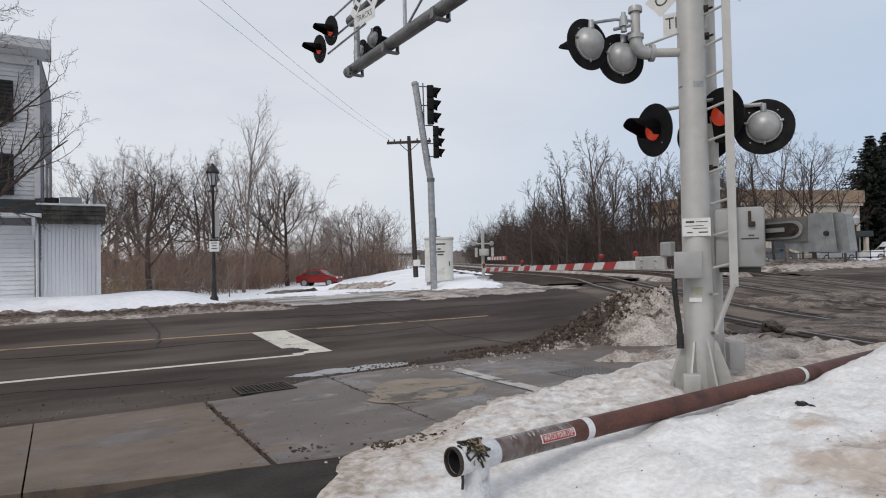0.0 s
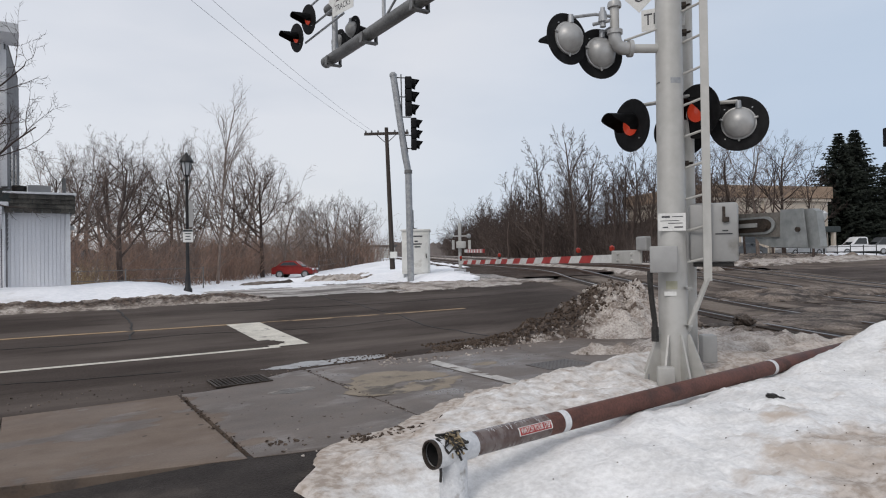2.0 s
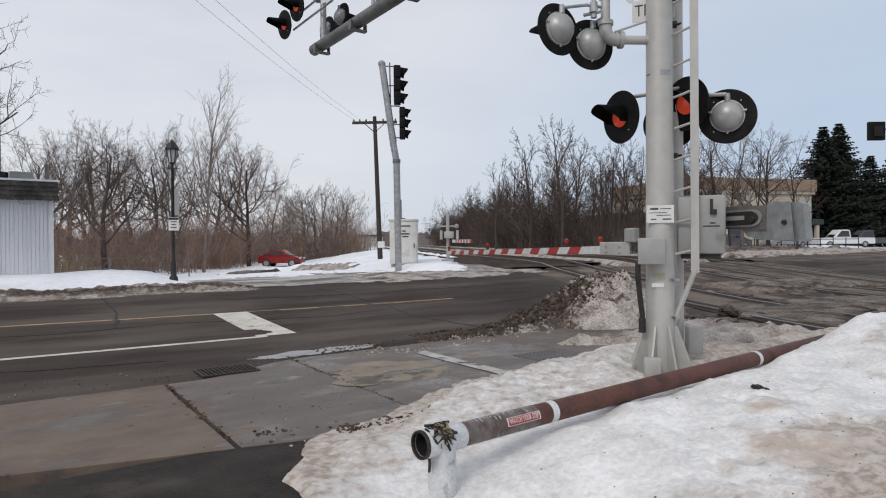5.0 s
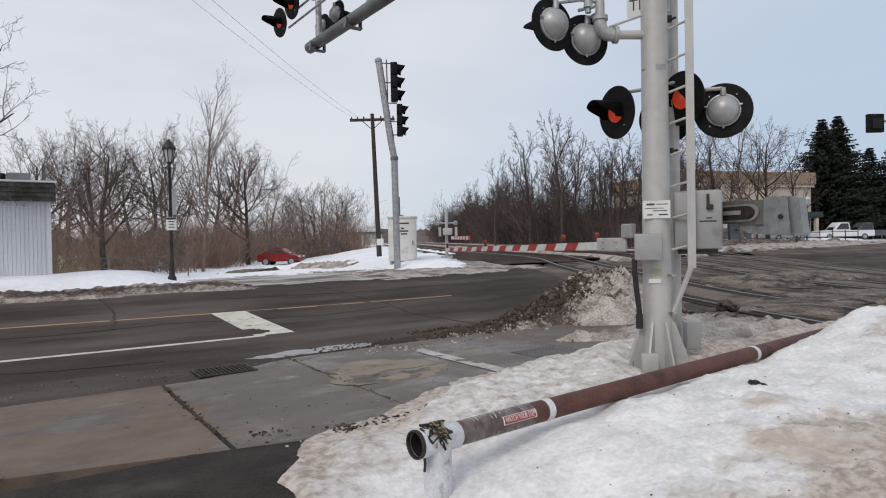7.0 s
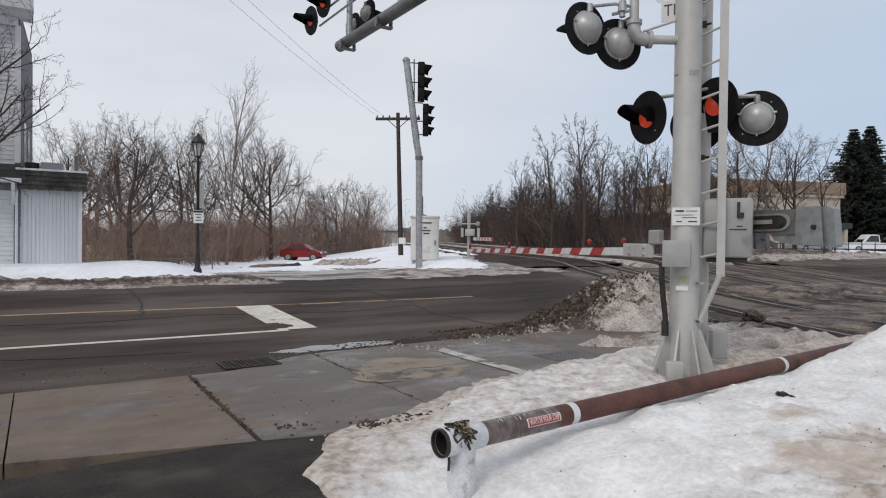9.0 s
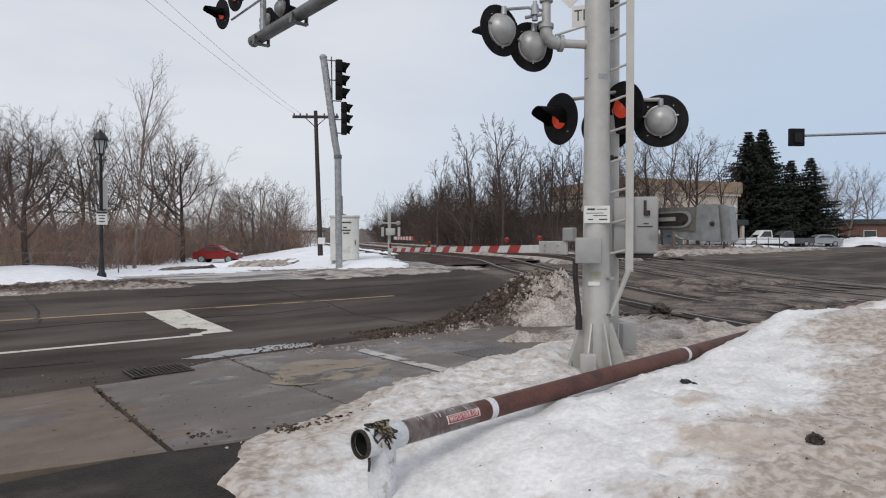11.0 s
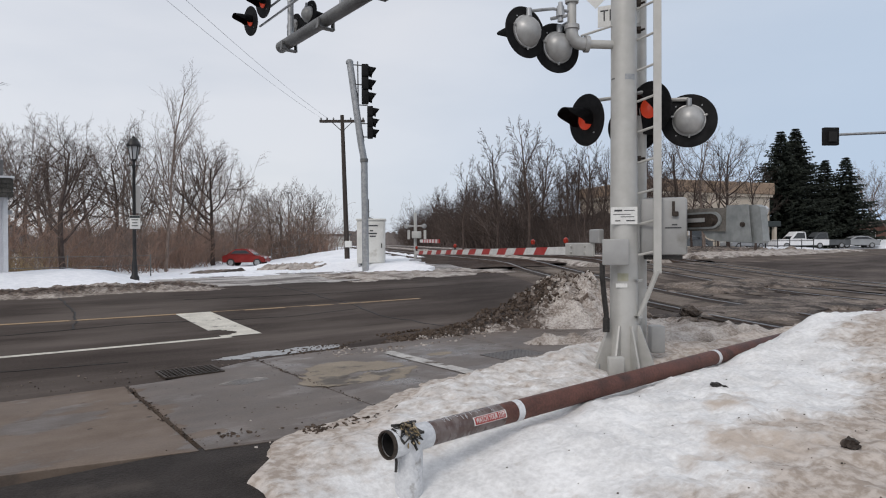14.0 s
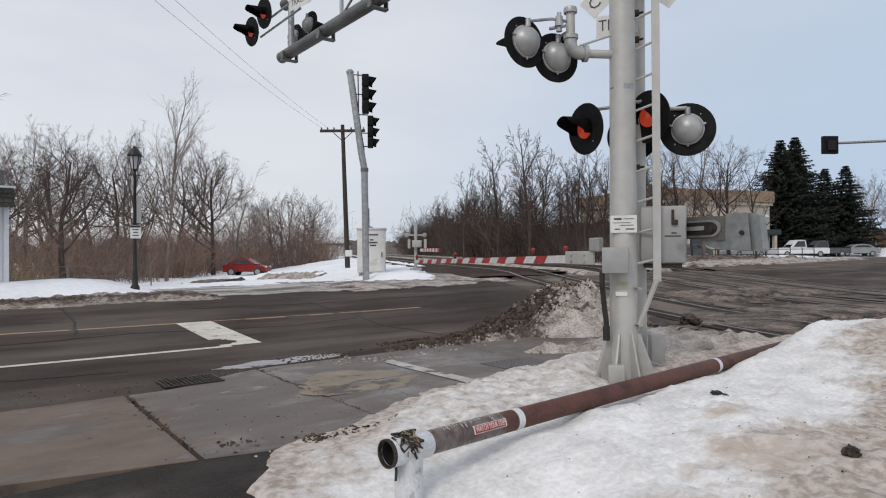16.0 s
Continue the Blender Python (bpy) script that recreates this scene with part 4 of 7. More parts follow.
for a in (20, 65, 110, 155, 200, 245, 290, 335):
    c, s = math.cos(radians(a)), math.sin(radians(a))
    p = lambda r, z: (mx + c * r, my + s * r, mz + z)
    t = Vector((-s, c, 0)) * 0.009
    poly = [Vector(q) - t for q in (p(0.12, 0.05), p(0.32, 0.05), p(0.32, 0.14), p(0.16, 0.58), p(0.12, 0.58))]
    part("gusset", prism(B(), poly, (0, 0, 0), t * 2), M["mast"], mast)
    part("anchor_bolt", rod(B(), p(0.27, 0.03) if a % 2 else p(0.28, 0.03), (p(0.27, 0.03)[0], p(0.27, 0.03)[1], mz + 0.2), 0.014, seg=8), M["galv"], mast)
# opening with a rim near the top: a disc with its shade painted black
hole = facing((mx - 0.02, my - 0.128, mz + 4.02), (-0.25, -1, 0))
bm = B()
bmesh.ops.create_cone(bm, cap_ends=True, segments=20, radius1=0.05, radius2=0.05, depth=0.02, matrix=hole @ Matrix.Diagonal((0.75, 1.35, 1, 1)))
part("hand_hole", bm, M["hole"], mast, "black oval disc painted as a shaded opening")

# ladder
lad = thing("mast_ladder", (mx + 0.17, my - 0.2, mz + 1.1), "grey steel ladder clamped to the signal mast", "ladder")
for off in ((0.11, -0.31),):
    x, y = mx + off[0], my + off[1]
    bm = B()
    box(bm, (x, y, 4.0), (0.075, 0.03, 5.8), -53, 0.003)
    part("stringer", bm, M["mast"], lad)
    bm = B()
    tube(bm, [(x, y, 1.13), (x - 0.01, y + 0.02, 1.07), (mx + 0.05, my - 0.12, 0.62)], 0.026)
    part("brace", bm, M["mast"], lad)
    for k in range(13):
        z = 1.32 + k * 0.305
        part("rung", rod(B(), (mx + 0.07, my - 0.09, z - 0.05), (x + 0.01, y, z), 0.0125, seg=8), M["mast"], lad)
for z in (2.25, 3.55, 3.82):
    bm = B()
    box(bm, (mx + 0.2, my - 0.03, mz + z), (0.10, 0.05, 0.045), 37, 0.006)
    rod(bm, (mx + 0.22, my - 0.09, mz + z), (mx + 0.22, my + 0.02, mz + z), 0.012, seg=8)
    part("clamp", bm, M["iron"], lad, "dark steel clamp")

# flashing lights
def flasher(base, out, lit, name="flashing_light", size=0.27, hood=0.30):
    """A round black backboard with a hooded lens that faces out, and a grey bell housing behind."""
    o, f = Vector(base), Vector(out).normalized()
    t = thing(name, base, "black railway flashing light, %s red lens, grey housing" % ("lit" if lit else "unlit"), "flashing light", "crossing flashing lights")
    part("backboard", lathe(B(), o, f, ((-0.006, 0.0), (-0.006, size), (0.003, size + 0.004), (0.012, size), (0.012, 0.10)), 40), M["black"], t, smooth=True)
    part("housing", lathe(B(), o, f, ((-0.006, 0.150), (-0.022, 0.152), (-0.05, 0.146), (-0.085, 0.128), (-0.115, 0.100), (-0.135, 0.066), (-0.146, 0.03), (-0.148, 0.0)), 32), M["housing"], t, "silver bell housing", smooth=True)
    part("rim", lathe(B(), o, f, ((-0.006, 0.150), (-0.006, 0.162), (-0.024, 0.162), (-0.028, 0.150)), 32), M["housing"], t, smooth=True)
    side = Vector((0, 0, 1)).cross(f).normalized()
    for a in (15, 165, 270):
        d = side * math.cos(radians(a)) + Vector((0, 0, 1)) * math.sin(radians(a))
        q = o - f * 0.02 + d * 0.158
        part("lug", rod(B(), q - d * 0.012 - f * 0.012, q + d * 0.022 - f * 0.012, 0.013, 0.010, 8), M["housing"], t)
    part("lens", lathe(B(), o, f, ((0.014, 0.106), (0.03, 0.102), (0.045, 0.075), (0.052, 0.04), (0.054, 0.0)), 28), M["lens_on"] if lit else M["lens_off"], t, "lit red lens" if lit else "dark red lens", smooth=True)
    # hood: a half sleeve, longer above
    bm = B()
    n = 20
    rows = []
    for j in range(2):
        row = []
        for k in range(n + 1):
            a = radians(-30 + 240 * k / n)
            reach = 0.02 + (hood * (0.30 + 0.70 * ease((math.sin(a) + 0.5) / 1.1)) if j else 0)
            row.append(bm.verts.new(o + f * reach + (side * math.cos(a) + Vector((0, 0, 1)) * math.sin(a)) * (0.128 - 0.004 * j) + Vector((0, 0, 0.004)) * j))
        rows.append(row)
    for k in range(n):
        bm.faces.new((rows[0][k], rows[0][k + 1], rows[1][k + 1], rows[1][k]))
    bmesh.ops.solidify(bm, geom=bm.faces[:], thickness=0.006)
    part("hood", bm, M["black"], t, smooth=True)
    for a in (50, 130, 310):
        q = o + (side * math.cos(radians(a)) + Vector((0, 0, 1)) * math.sin(radians(a))) * size * 0.72
        part("rivet", rod(B(), q - f * 0.012, q + f * 0.018, 0.007, seg=6), M["galv"], t)
    # clamp on top
    top = o - f * 0.05 + Vector((0, 0, 0.165))
    bm = B()
    rod(bm, top - Vector((0, 0, 0.03)), top + Vector((0, 0, 0.05)), 0.03, 0.026, 10)
    part("bracket", bm, M["galv"], t, smooth=True)
    return t

flasher((5.40, 4.55, 2.73), (-0.985, 0.17, -0.06), True, size=0.275)
flasher((5.71, 3.97, 2.80), (-0.975, 0.1, -0.08), True, hood=0.2)
flasher((5.925, 3.66, 2.645), (0.83, 0.55, -0.03), False)
flasher((5.86, 4.28, 2.66), (0.8, 0.6, -0.03), False)
flasher((4.40, 4.47, 3.46), (0.05, 1, -0.05), False, size=0.25)
flasher((4.78, 4.41, 3.36), (0.3, 0.95, -0.05), False, size=0.25)
bm = B()
tube(bm, [(5.45, 4.55, 2.94), (5.58, 4.28, 2.95), (5.75, 3.97, 2.99)], 0.02)
rod(bm, (5.56, 4.28, 2.95), (5.74, 4.12, 2.95), 0.03)
part("crossarm", bm, M["mast"], mast)
bm = B()
tube(bm, [(5.84, 4.26, 2.87), (5.78, 4.0, 2.89), (5.88, 3.64, 2.855)], 0.02)
part("crossarm", bm, M["mast"], mast)
bm = B()
rod(bm, (mx - 0.1, my + 0.06, 3.37), (4.84, 4.23, 3.37), 0.042, seg=16)
part("side_arm", bm, M["mast"], mast, smooth=True)
ad = Vector((mx - 0.1, my + 0.06, 3.37)) - Vector((4.84, 4.23, 3.37))
ad.normalize()
ec = Vector((4.815, 4.245, 3.37))
bend = [ec + ad * 0.10 * (1 - math.sin(radians(a))) + Vector((0, 0, 0.10 * (1 - math.cos(radians(a))))) for a in (0, 22, 45, 68, 90)]
part("side_elbow", tube(B(), [ec + ad * 0.16] + bend + [ec + Vector((0, 0, 0.16))], 0.062, 16), M["housing"], mast, "dull cast elbow", smooth=True)
part("flange", rod(B(), ec + ad * 0.13, ec + ad * 0.17, 0.082, seg=20), M["housing"], mast, smooth=True)
part("flange", rod(B(), ec + Vector((0, 0, 0.14)), ec + Vector((0, 0, 0.18)), 0.075, seg=20), M["housing"], mast, smooth=True)
part("stand_pipe", rod(B(), ec + Vector((0, 0, 0.15)), ec + Vector((0, 0, 0.44)), 0.044, seg=18), M["mast"], mast, smooth=True)
part("pipe_cap", lathe(B(), ec + Vector((0, 0, 0.40)), (0, 0, 1), ((0, 0.044), (0, 0.066), (0.03, 0.068), (0.055, 0.06), (0.065, 0.0)), 20), M["housing"], mast, smooth=True)
bm = B()
rod(bm, (mx - 0.1, my + 0.06, 3.56), (4.90, 4.20, 3.45), 0.012, seg=8)
part("strut", bm, M["mast"], mast)
bm = B()
tube(bm, [(4.82, 4.24, 3.68), (4.64, 4.33, 3.70), (4.42, 4.43, 3.66)], 0.016)
for z, r in ((3.60, 0.030), (3.65, 0.046), (3.70, 0.040), (3.74, 0.024)):
    rod(bm, (4.70, 4.29, z - 0.025), (4.70, 4.29, z + 0.025), r, r * 0.9, 12)
rod(bm, (4.72, 4.22, 3.62), (4.66, 4.38, 3.62), 0.018, seg=8)
tube(bm, [(4.82, 4.24, 3.60), (4.80, 4.32, 3.58), (4.77, 4.38, 3.55)], 0.016)
part("lamp_bracket", bm, M["galv"], mast)

# signs behind the mast
sign_out = Vector((-0.86, -0.5, 0))
sgn = thing("track_count_sign", (mx + 0.22, my + 0.12, 3.9), "white sign with black letters on the signal mast", "sign")
c = Vector((5.45, 4.17, 3.77))
part("plate", prism(B(), [facing(c, sign_out) @ Vector(q) for q in ((-0.21, -0.11, 0), (0.21, -0.11, 0), (0.21, 0.11, 0), (-0.21, 0.11, 0))], (0, 0, 0), sign_out * 0.006), M["white"], sgn)
text_part("TR", 0.17, facing(c + sign_out * 0.0075, sign_out) @ pose(-0.10, 0, 0), M["print"], sgn, squeeze=0.85)
xb = thing("crossbuck_sign", (mx + 0.2, my + 0.2, 4.2), "white railway crossbuck with black letters", "sign")
for ang in (42, -42):
    mm = facing(Vector((5.58, 4.09, 4.38)), sign_out) @ pose(0, 0, 0.008 if ang > 0 else 0, 0, 0, ang)
    part("blade", prism(B(), [mm @ Vector(q) for q in ((-0.61, -0.115, 0), (0.61, -0.115, 0), (0.61, 0.115, 0), (-0.61, 0.115, 0))], (0, 0, 0), sign_out * 0.005), M["white"], xb)
    if ang > 0:
        text_part("C", 0.17, mm @ pose(-0.5, 0, 0.007), M["print"], xb)

# cases and small gear on the mast
def case(name, c, size, rot, label, material, latch=True, bevel=0.02, parent=None):
    t = parent or thing(name, c, label, name.replace("_", " "))
    part("body", box(B(), c, size, rot, bevel), material, t, smooth=True)
    if latch:
        r = Matrix.Rotation(radians(rot), 3, "Z")
        for dz in (0.25,):
            q = Vector(c) + r @ Vector((size[0] * 0.28, -size[1] / 2 - 0.008, size[2] * dz))
            bm = B()
            box(bm, q, (0.022, 0.02, size[2] * 0.28), rot, 0.004)
            box(bm, q + Vector((0.015, 0, -size[2] * 0.12)), (0.05, 0.03, 0.03), rot, 0.006)
            part("latch", bm, M["iron"], t, "dark steel latch")
    return t

gate = thing("crossing_gate", (5.65, 4.0, land(5.65, 4.0)), "railway crossing gate lowered, red and white striped arm", "crossing gate")
part("pole", rod(B(), (5.76, 4.11, -0.05), (5.76, 4.11, 4.6), 0.052, seg=20), M["mast"], gate, smooth=True)
mech = part("mechanism_case", box(B(), (5.64, 3.775, 1.56), (0.44, 0.34, 0.57), -53, 0.035), M["case_grey"], gate, "grey gate mechanism case", smooth=True)
bm = B()
box(bm, (5.65, 3.785, 1.26), (0.36, 0.28, 0.06), -53, 0.01)
part("case_foot", bm, M["dark"], gate)
fc = Vector((-0.8, -0.6, 0))
rt = Vector((0.6, -0.8, 0))
def on_case(u, z, out=0.175):
    return Vector((5.64, 3.775, z)) + rt * u + fc * out
bm = B()
box(bm, on_case(0.09, 1.74), (0.026, 0.024, 0.13), -53, 0.004)
box(bm, on_case(0.105, 1.68, 0.19), (0.06, 0.03, 0.05), -53, 0.008)
part("latch", bm, M["iron"], mech, "dark steel latch")
for k in range(2):
    part("marking", box(B(), on_case(0.10 - 0.012 * k, 1.575 - 0.03 * k, 0.1715), (0.05 + 0.10 * k, 0.004, 0.012), -53), M["print"], mech, "small dark printed line")
jb = case("junction_box", (5.05, 3.90, 1.31), (0.25, 0.17, 0.25), -53, "small grey junction box on the signal mast with a black cable", M["case_grey"], False, 0.012)
bm = B()
tube(bm, [(4.97, 4.0, 1.20), (4.97, 4.0, 1.08), (5.01, 4.01, 0.88), (5.05, 4.015, 0.70), (5.055, 4.02, 0.56)], 0.026)
rod(bm, (5.055, 4.02, 0.52), (5.055, 4.02, 0.66), 0.034, seg=10)
part("cable", bm, M["dark"], jb, "black rubber cable")
case("meter_box", (4.97, 3.84, 0.22), (0.15, 0.09, 0.18), -43, "small grey box at the foot of the mast", M["mast"], False, 0.012)
case("meter_box", (5.74, 3.92, 0.40), (0.15, 0.14, 0.28), -37, "grey steel box at the foot of the mast", M["case_grey"], False, 0.02)
stk = facing(Vector((mx, my, 1.665)) + Vector((-0.79, -0.61, 0)) * 0.139, (-0.79, -0.61, 0))
notice = thing("notice_plate", tuple(stk.translation), "white enamel notice with small printing on the mast", "sign")
part("plate", prism(B(), [stk @ Vector(q) for q in ((-0.125, -0.085, 0), (0.125, -0.085, 0), (0.125, 0.085, 0), (-0.125, 0.085, 0))], (0, 0, 0), stk.to_3x3() @ Vector((0, 0, 0.003))), M["white"], notice)
for u, v, w, h in ((-0.055, 0.05, 0.075, 0.03), (0.05, 0.05, 0.10, 0.012), (-0.02, 0.012, 0.17, 0.01), (0.03, -0.012, 0.13, 0.012), (-0.06, -0.05, 0.05, 0.018), (0.06, -0.05, 0.08, 0.02)):
    part("print_bar", prism(B(), [stk @ Vector((u + a * w / 2, v + b * h * 0.3, 0.0035)) for a, b in ((-1, -1), (1, -1), (1, 1), (-1, 1))], (0, 0, 0), stk.to_3x3() @ Vector((0, 0, 0.001))), M["print"], notice)
tag = facing(Vector((mx, my, 0.98)) + Vector((-0.79, -0.61, 0)) * 0.142, (-0.79, -0.61, 0))
part("yellow_tag", prism(B(), [tag @ Vector(q) for q in ((-0.08, -0.02, 0), (0.03, -0.02, 0), (0.03, 0.02, 0), (-0.08, 0.02, 0))], (0, 0, 0), tag.to_3x3() @ Vector((0, 0, 0.002))), M["white"], mast, "small pale sticker")

# gate arm and counterweight
AX, AY = 0.342, 0.940
yaw_arm = math.degrees(math.atan2(AY, AX))
def arm_pt(k, off=0.0, z=0.0):
    return Vector((5.65 + AX * k + AY * off, 4.0 + AY * k - AX * off, z))
def cw(k, z, out=0.0):
    return arm_pt(k, 0.35 - out, z)
sw = Vector((AY, -AX, 0))
arm_plate = part("support_arm", prism(B(), [cw(*q) for q in ((0.45, 1.50), (0.45, 1.62), (0.1, 1.75), (-0.83, 1.725), (-0.82, 1.50), (-0.2, 1.52))], (0, 0, 0), sw * 0.012), M["arm_steel"], gate, "dull brown steel support arm")
oval = [(-0.60 - 0.13 * math.sin(radians(a)), 1.615 + 0.082 * math.cos(radians(a))) for a in range(0, 181, 15)] + [(-0.1, 1.533), (-0.1, 1.70)]
part("slot_rim", prism(B(), [cw(k, z, 0.004) for k, z in oval], (0, 0, 0), sw * -0.014), M["wt_plate"], arm_plate)
inner = [(-0.58 - 0.115 * math.sin(radians(a)), 1.615 + 0.064 * math.cos(radians(a))) for a in range(0, 181, 15)] + [(-0.1, 1.551), (-0.1, 1.679)]
part("slot", prism(B(), [cw(k, z, 0.02) for k, z in inner], (0, 0, 0), sw * -0.003), M["iron"], arm_plate, "dark slot")
part("slot_bar", prism(B(), [cw(k, z, 0.025) for k, z in ((-0.25, 1.60), (-0.25, 1.64), (-0.52, 1.64), (-0.52, 1.60))], (0, 0, 0), sw * -0.012), M["housing"], arm_plate)
part("slot_bolt", rod(B(), cw(-0.63, 1.60, 0.02), cw(-0.63, 1.60, 0.05), 0.028, seg=10), M["iron"], arm_plate)
wt = part("counterweight", prism(B(), [cw(k, z, -0.02) for k, z in ((-0.81, 1.74), (-1.12, 1.735), (-1.17, 1.71), (-1.21, 1.41), (-1.18, 1.39), (-0.66, 1.41), (-0.50, 1.445), (-0.42, 1.52), (-0.79, 1.51))], (0, 0, 0), sw * 0.07), M["wt_plate"], gate, "mottled galvanised counterweight")
part("end_plate", prism(B(), [cw(k, z, 0.01) for k, z in ((-0.81, 1.745), (-1.07, 1.74), (-1.11, 1.40), (-0.80, 1.41))], (0, 0, 0), sw * -0.012), M["wt_plate"], wt)
part("bolt", rod(B(), cw(-1.02, 1.56, 0.01), cw(-1.02, 1.56, 0.045), 0.022, seg=8), M["iron"], wt)
part("arm_clamp", box(B(), arm_pt(0.34, -0.36, 1.47), (0.20, 0.07, 0.15), yaw_arm, 0.015), M["case_grey"], gate, "grey arm clamp")
hub = B()
box(hub, arm_pt(0.70, -0.36, 1.325), (0.62, 0.035, 0.15), yaw_arm, 0.01)
for k in (0.55, 0.85):
    for z in (1.29, 1.36):
        rod(hub, arm_pt(k, -0.40, z), arm_pt(k, -0.32, z), 0.014, seg=8)
part("arm_socket", hub, M["mast"], gate, "silver arm socket")
K0, K1, N = 0.95, 8.0, 22
def arm_z(k):
    return 1.325 - 0.016 * k
def arm_h(k):
    return 0.050 - 0.0014 * k
for i in range(N):
    a, b = K0 + (K1 - K0) * i / N, K0 + (K1 - K0) * (i + 1) / N
    lean = -0.10
    poly = [arm_pt(a - lean * 0, -0.36, arm_z(a) - arm_h(a)), arm_pt(b, -0.36, arm_z(b) - arm_h(b)), arm_pt(b + lean, -0.36, arm_z(b) + arm_h(b)), arm_pt(a + lean, -0.36, arm_z(a) + arm_h(a))]
    part("arm_stripe", prism(B(), poly, (0, 0, 0), Vector((AY, -AX, 0)) * 0.03), M["red"] if i % 2 == 0 and i > 0 else M["arm_white"], gate)
for k in (1.05, 1.95, 5.2, 7.9):
    p = arm_pt(k, -0.345, arm_z(k) + arm_h(k))
    bm = B()
    rod(bm, p, p + Vector((0, 0, 0.04)), 0.022, seg=8)
    al = part("arm_light", bm, M["dark"], gate)
    part("lens", lathe(B(), p + Vector((0, 0, 0.04)), (0, 0, 1), ((0, 0.022), (0.02, 0.031), (0.05, 0.030), (0.066, 0.012), (0.07, 0)), 12), M["amber_glass"], al, "small red arm lamp", smooth=True)

# ---- cantilever over the road ----
cant = thing("cantilever", (mx, my + 0.2, 5.2), "weathered steel cantilever truss carrying crossing lights over the road", "cantilever")
CX = 5.25
for z, y1 in ((5.42, 12.38), (6.45, 12.2)):
    part("tube", rod(B(), (CX, my, z), (CX, y1, z), 0.115, seg=24), M["tube_grey"], cant, smooth=True)
for y in (6.2, 8.0, 9.8, 11.9):
    part("vertical", rod(B(), (CX, y, 5.42), (CX, y, 7.4 if y > 10 else 6.45), 0.035 if y < 10 else 0.05, seg=10), M["galv"], cant)
for y0, y1 in ((4.4, 6.2), (6.2, 8.0), (8.0, 9.8)):
    part("diagonal", rod(B(), (CX, y0, 6.4), (CX, y1, 5.5), 0.022, seg=8), M["galv"], cant)
for y in (6.6, 8.6, 10.4, 12.0):
    bm = B()
    box(bm, (CX, y, 5.27), (0.34, 0.10, 0.035), 0, 0.004)
    box(bm, (CX + 0.15, y, 5.35), (0.03, 0.10, 0.18), 0, 0.004)
    box(bm, (CX - 0.15, y, 5.35), (0.03, 0.10, 0.18), 0, 0.004)
    part("saddle", bm, M["tube_grey"], cant)
for x in (CX - 0.35, CX + 0.35):
    part("walkway_rail", rod(B(), (x, my + 0.6, 7.35), (x, 11.9, 7.35), 0.02, seg=8), M["galv"], cant)
bm = B()
rod(bm, (CX, 11.9, 5.5), (CX, 11.9, 7.2), 0.06, seg=12)
part("lamp_post", bm, M["galv"], cant)
for z in (6.05, 6.3, 6.75):
    part("lamp_arm", rod(B(), (CX - 0.12, 11.2, z), (CX - 0.12, 13.2, z), 0.022, seg=8), M["galv"], cant)
flasher((CX - 0.30, 13.25, 6.14), (-1, -0.1, -0.12), True, size=0.30, hood=0.36)
flasher((CX - 0.30, 12.55, 6.32), (-1, -0.1, -0.12), True, size=0.30, hood=0.36)
flasher((CX + 0.32, 12.45, 5.92), (1, 0.1, -0.1), False, size=0.28)
flasher((CX + 0.32, 11.75, 5.98), (1, 0.1, -0.1), False, size=0.28)
os_out = Vector((-1, -0.15, 0))
osn = thing("track_count_sign", (CX - 0.2, 11.3, 6.2), "white sign with black letters on the cantilever", "sign")
cc = Vector((CX - 0.22, 11.02, 6.12))
part("plate", prism(B(), [facing(cc, os_out) @ Vector(q) for q in ((-0.36, -0.13, 0), (0.36, -0.13, 0), (0.36, 0.13, 0), (-0.36, 0.13, 0))], (0, 0, 0), os_out * 0.006), M["white"], osn)
text_part("TRACKS", 0.17, facing(cc + os_out * 0.0075, os_out), M["print"], osn, squeeze=0.85)
oxb = thing("crossbuck_sign", (CX - 0.2, 11.3, 6.7), "white railway crossbuck with black letters", "sign")
for ang in (48, -48):
    mm = facing(Vector((CX - 0.22, 11.02, 6.68)), os_out) @ pose(0, 0, 0.008 if ang > 0 else 0, 0, 0, ang)
    part("blade", prism(B(), [mm @ Vector(q) for q in ((-0.61, -0.115, 0), (0.61, -0.115, 0), (0.61, 0.115, 0), (-0.61, 0.115, 0))], (0, 0, 0), os_out * 0.005), M["white"], oxb)
    for k in range(6):
        part("letter_bar", prism(B(), [mm @ Vector((-0.42 + 0.165 * k + a * 0.045, b * 0.07, 0.0065)) for a, b in ((-1, -1), (1, -1), (1, 1), (-1, 1))], (0, 0, 0), os_out * 0.001), M["print"], oxb)

# ---- pipe barrier ----
PZ = 0.25
def pipe_at(x):
    return Vector((x, 3.08 + 0.083 * (x - 1.9), PZ))
barrier = thing("pipe_barrier", (2.05, 3.09, -0.15), "rust brown steel pipe barrier with white bands and post", "pipe barrier")
pd = (pipe_at(9) - pipe_at(2)).normalized()
part("pipe", rod(B(), pipe_at(2.15), pipe_at(13), 0.071, seg=28), M["rust"], barrier, smooth=True)
part("end_sleeve", lathe(B(), pipe_at(1.92), pd, ((0.0, 0.072), (0.0, 0.081), (0.02, 0.083), (0.17, 0.080), (0.29, 0.078), (0.30, 0.071)), 28), M["pipe_white"], barrier, "white painted open pipe end", smooth=True)
part("end_rim", lathe(B(), pipe_at(1.905), pd, ((0.02, 0.070), (0.0, 0.072), (0.0, 0.082), (0.012, 0.084), (0.022, 0.083)), 28), M["iron"], barrier, "dark rusty rim", smooth=True)
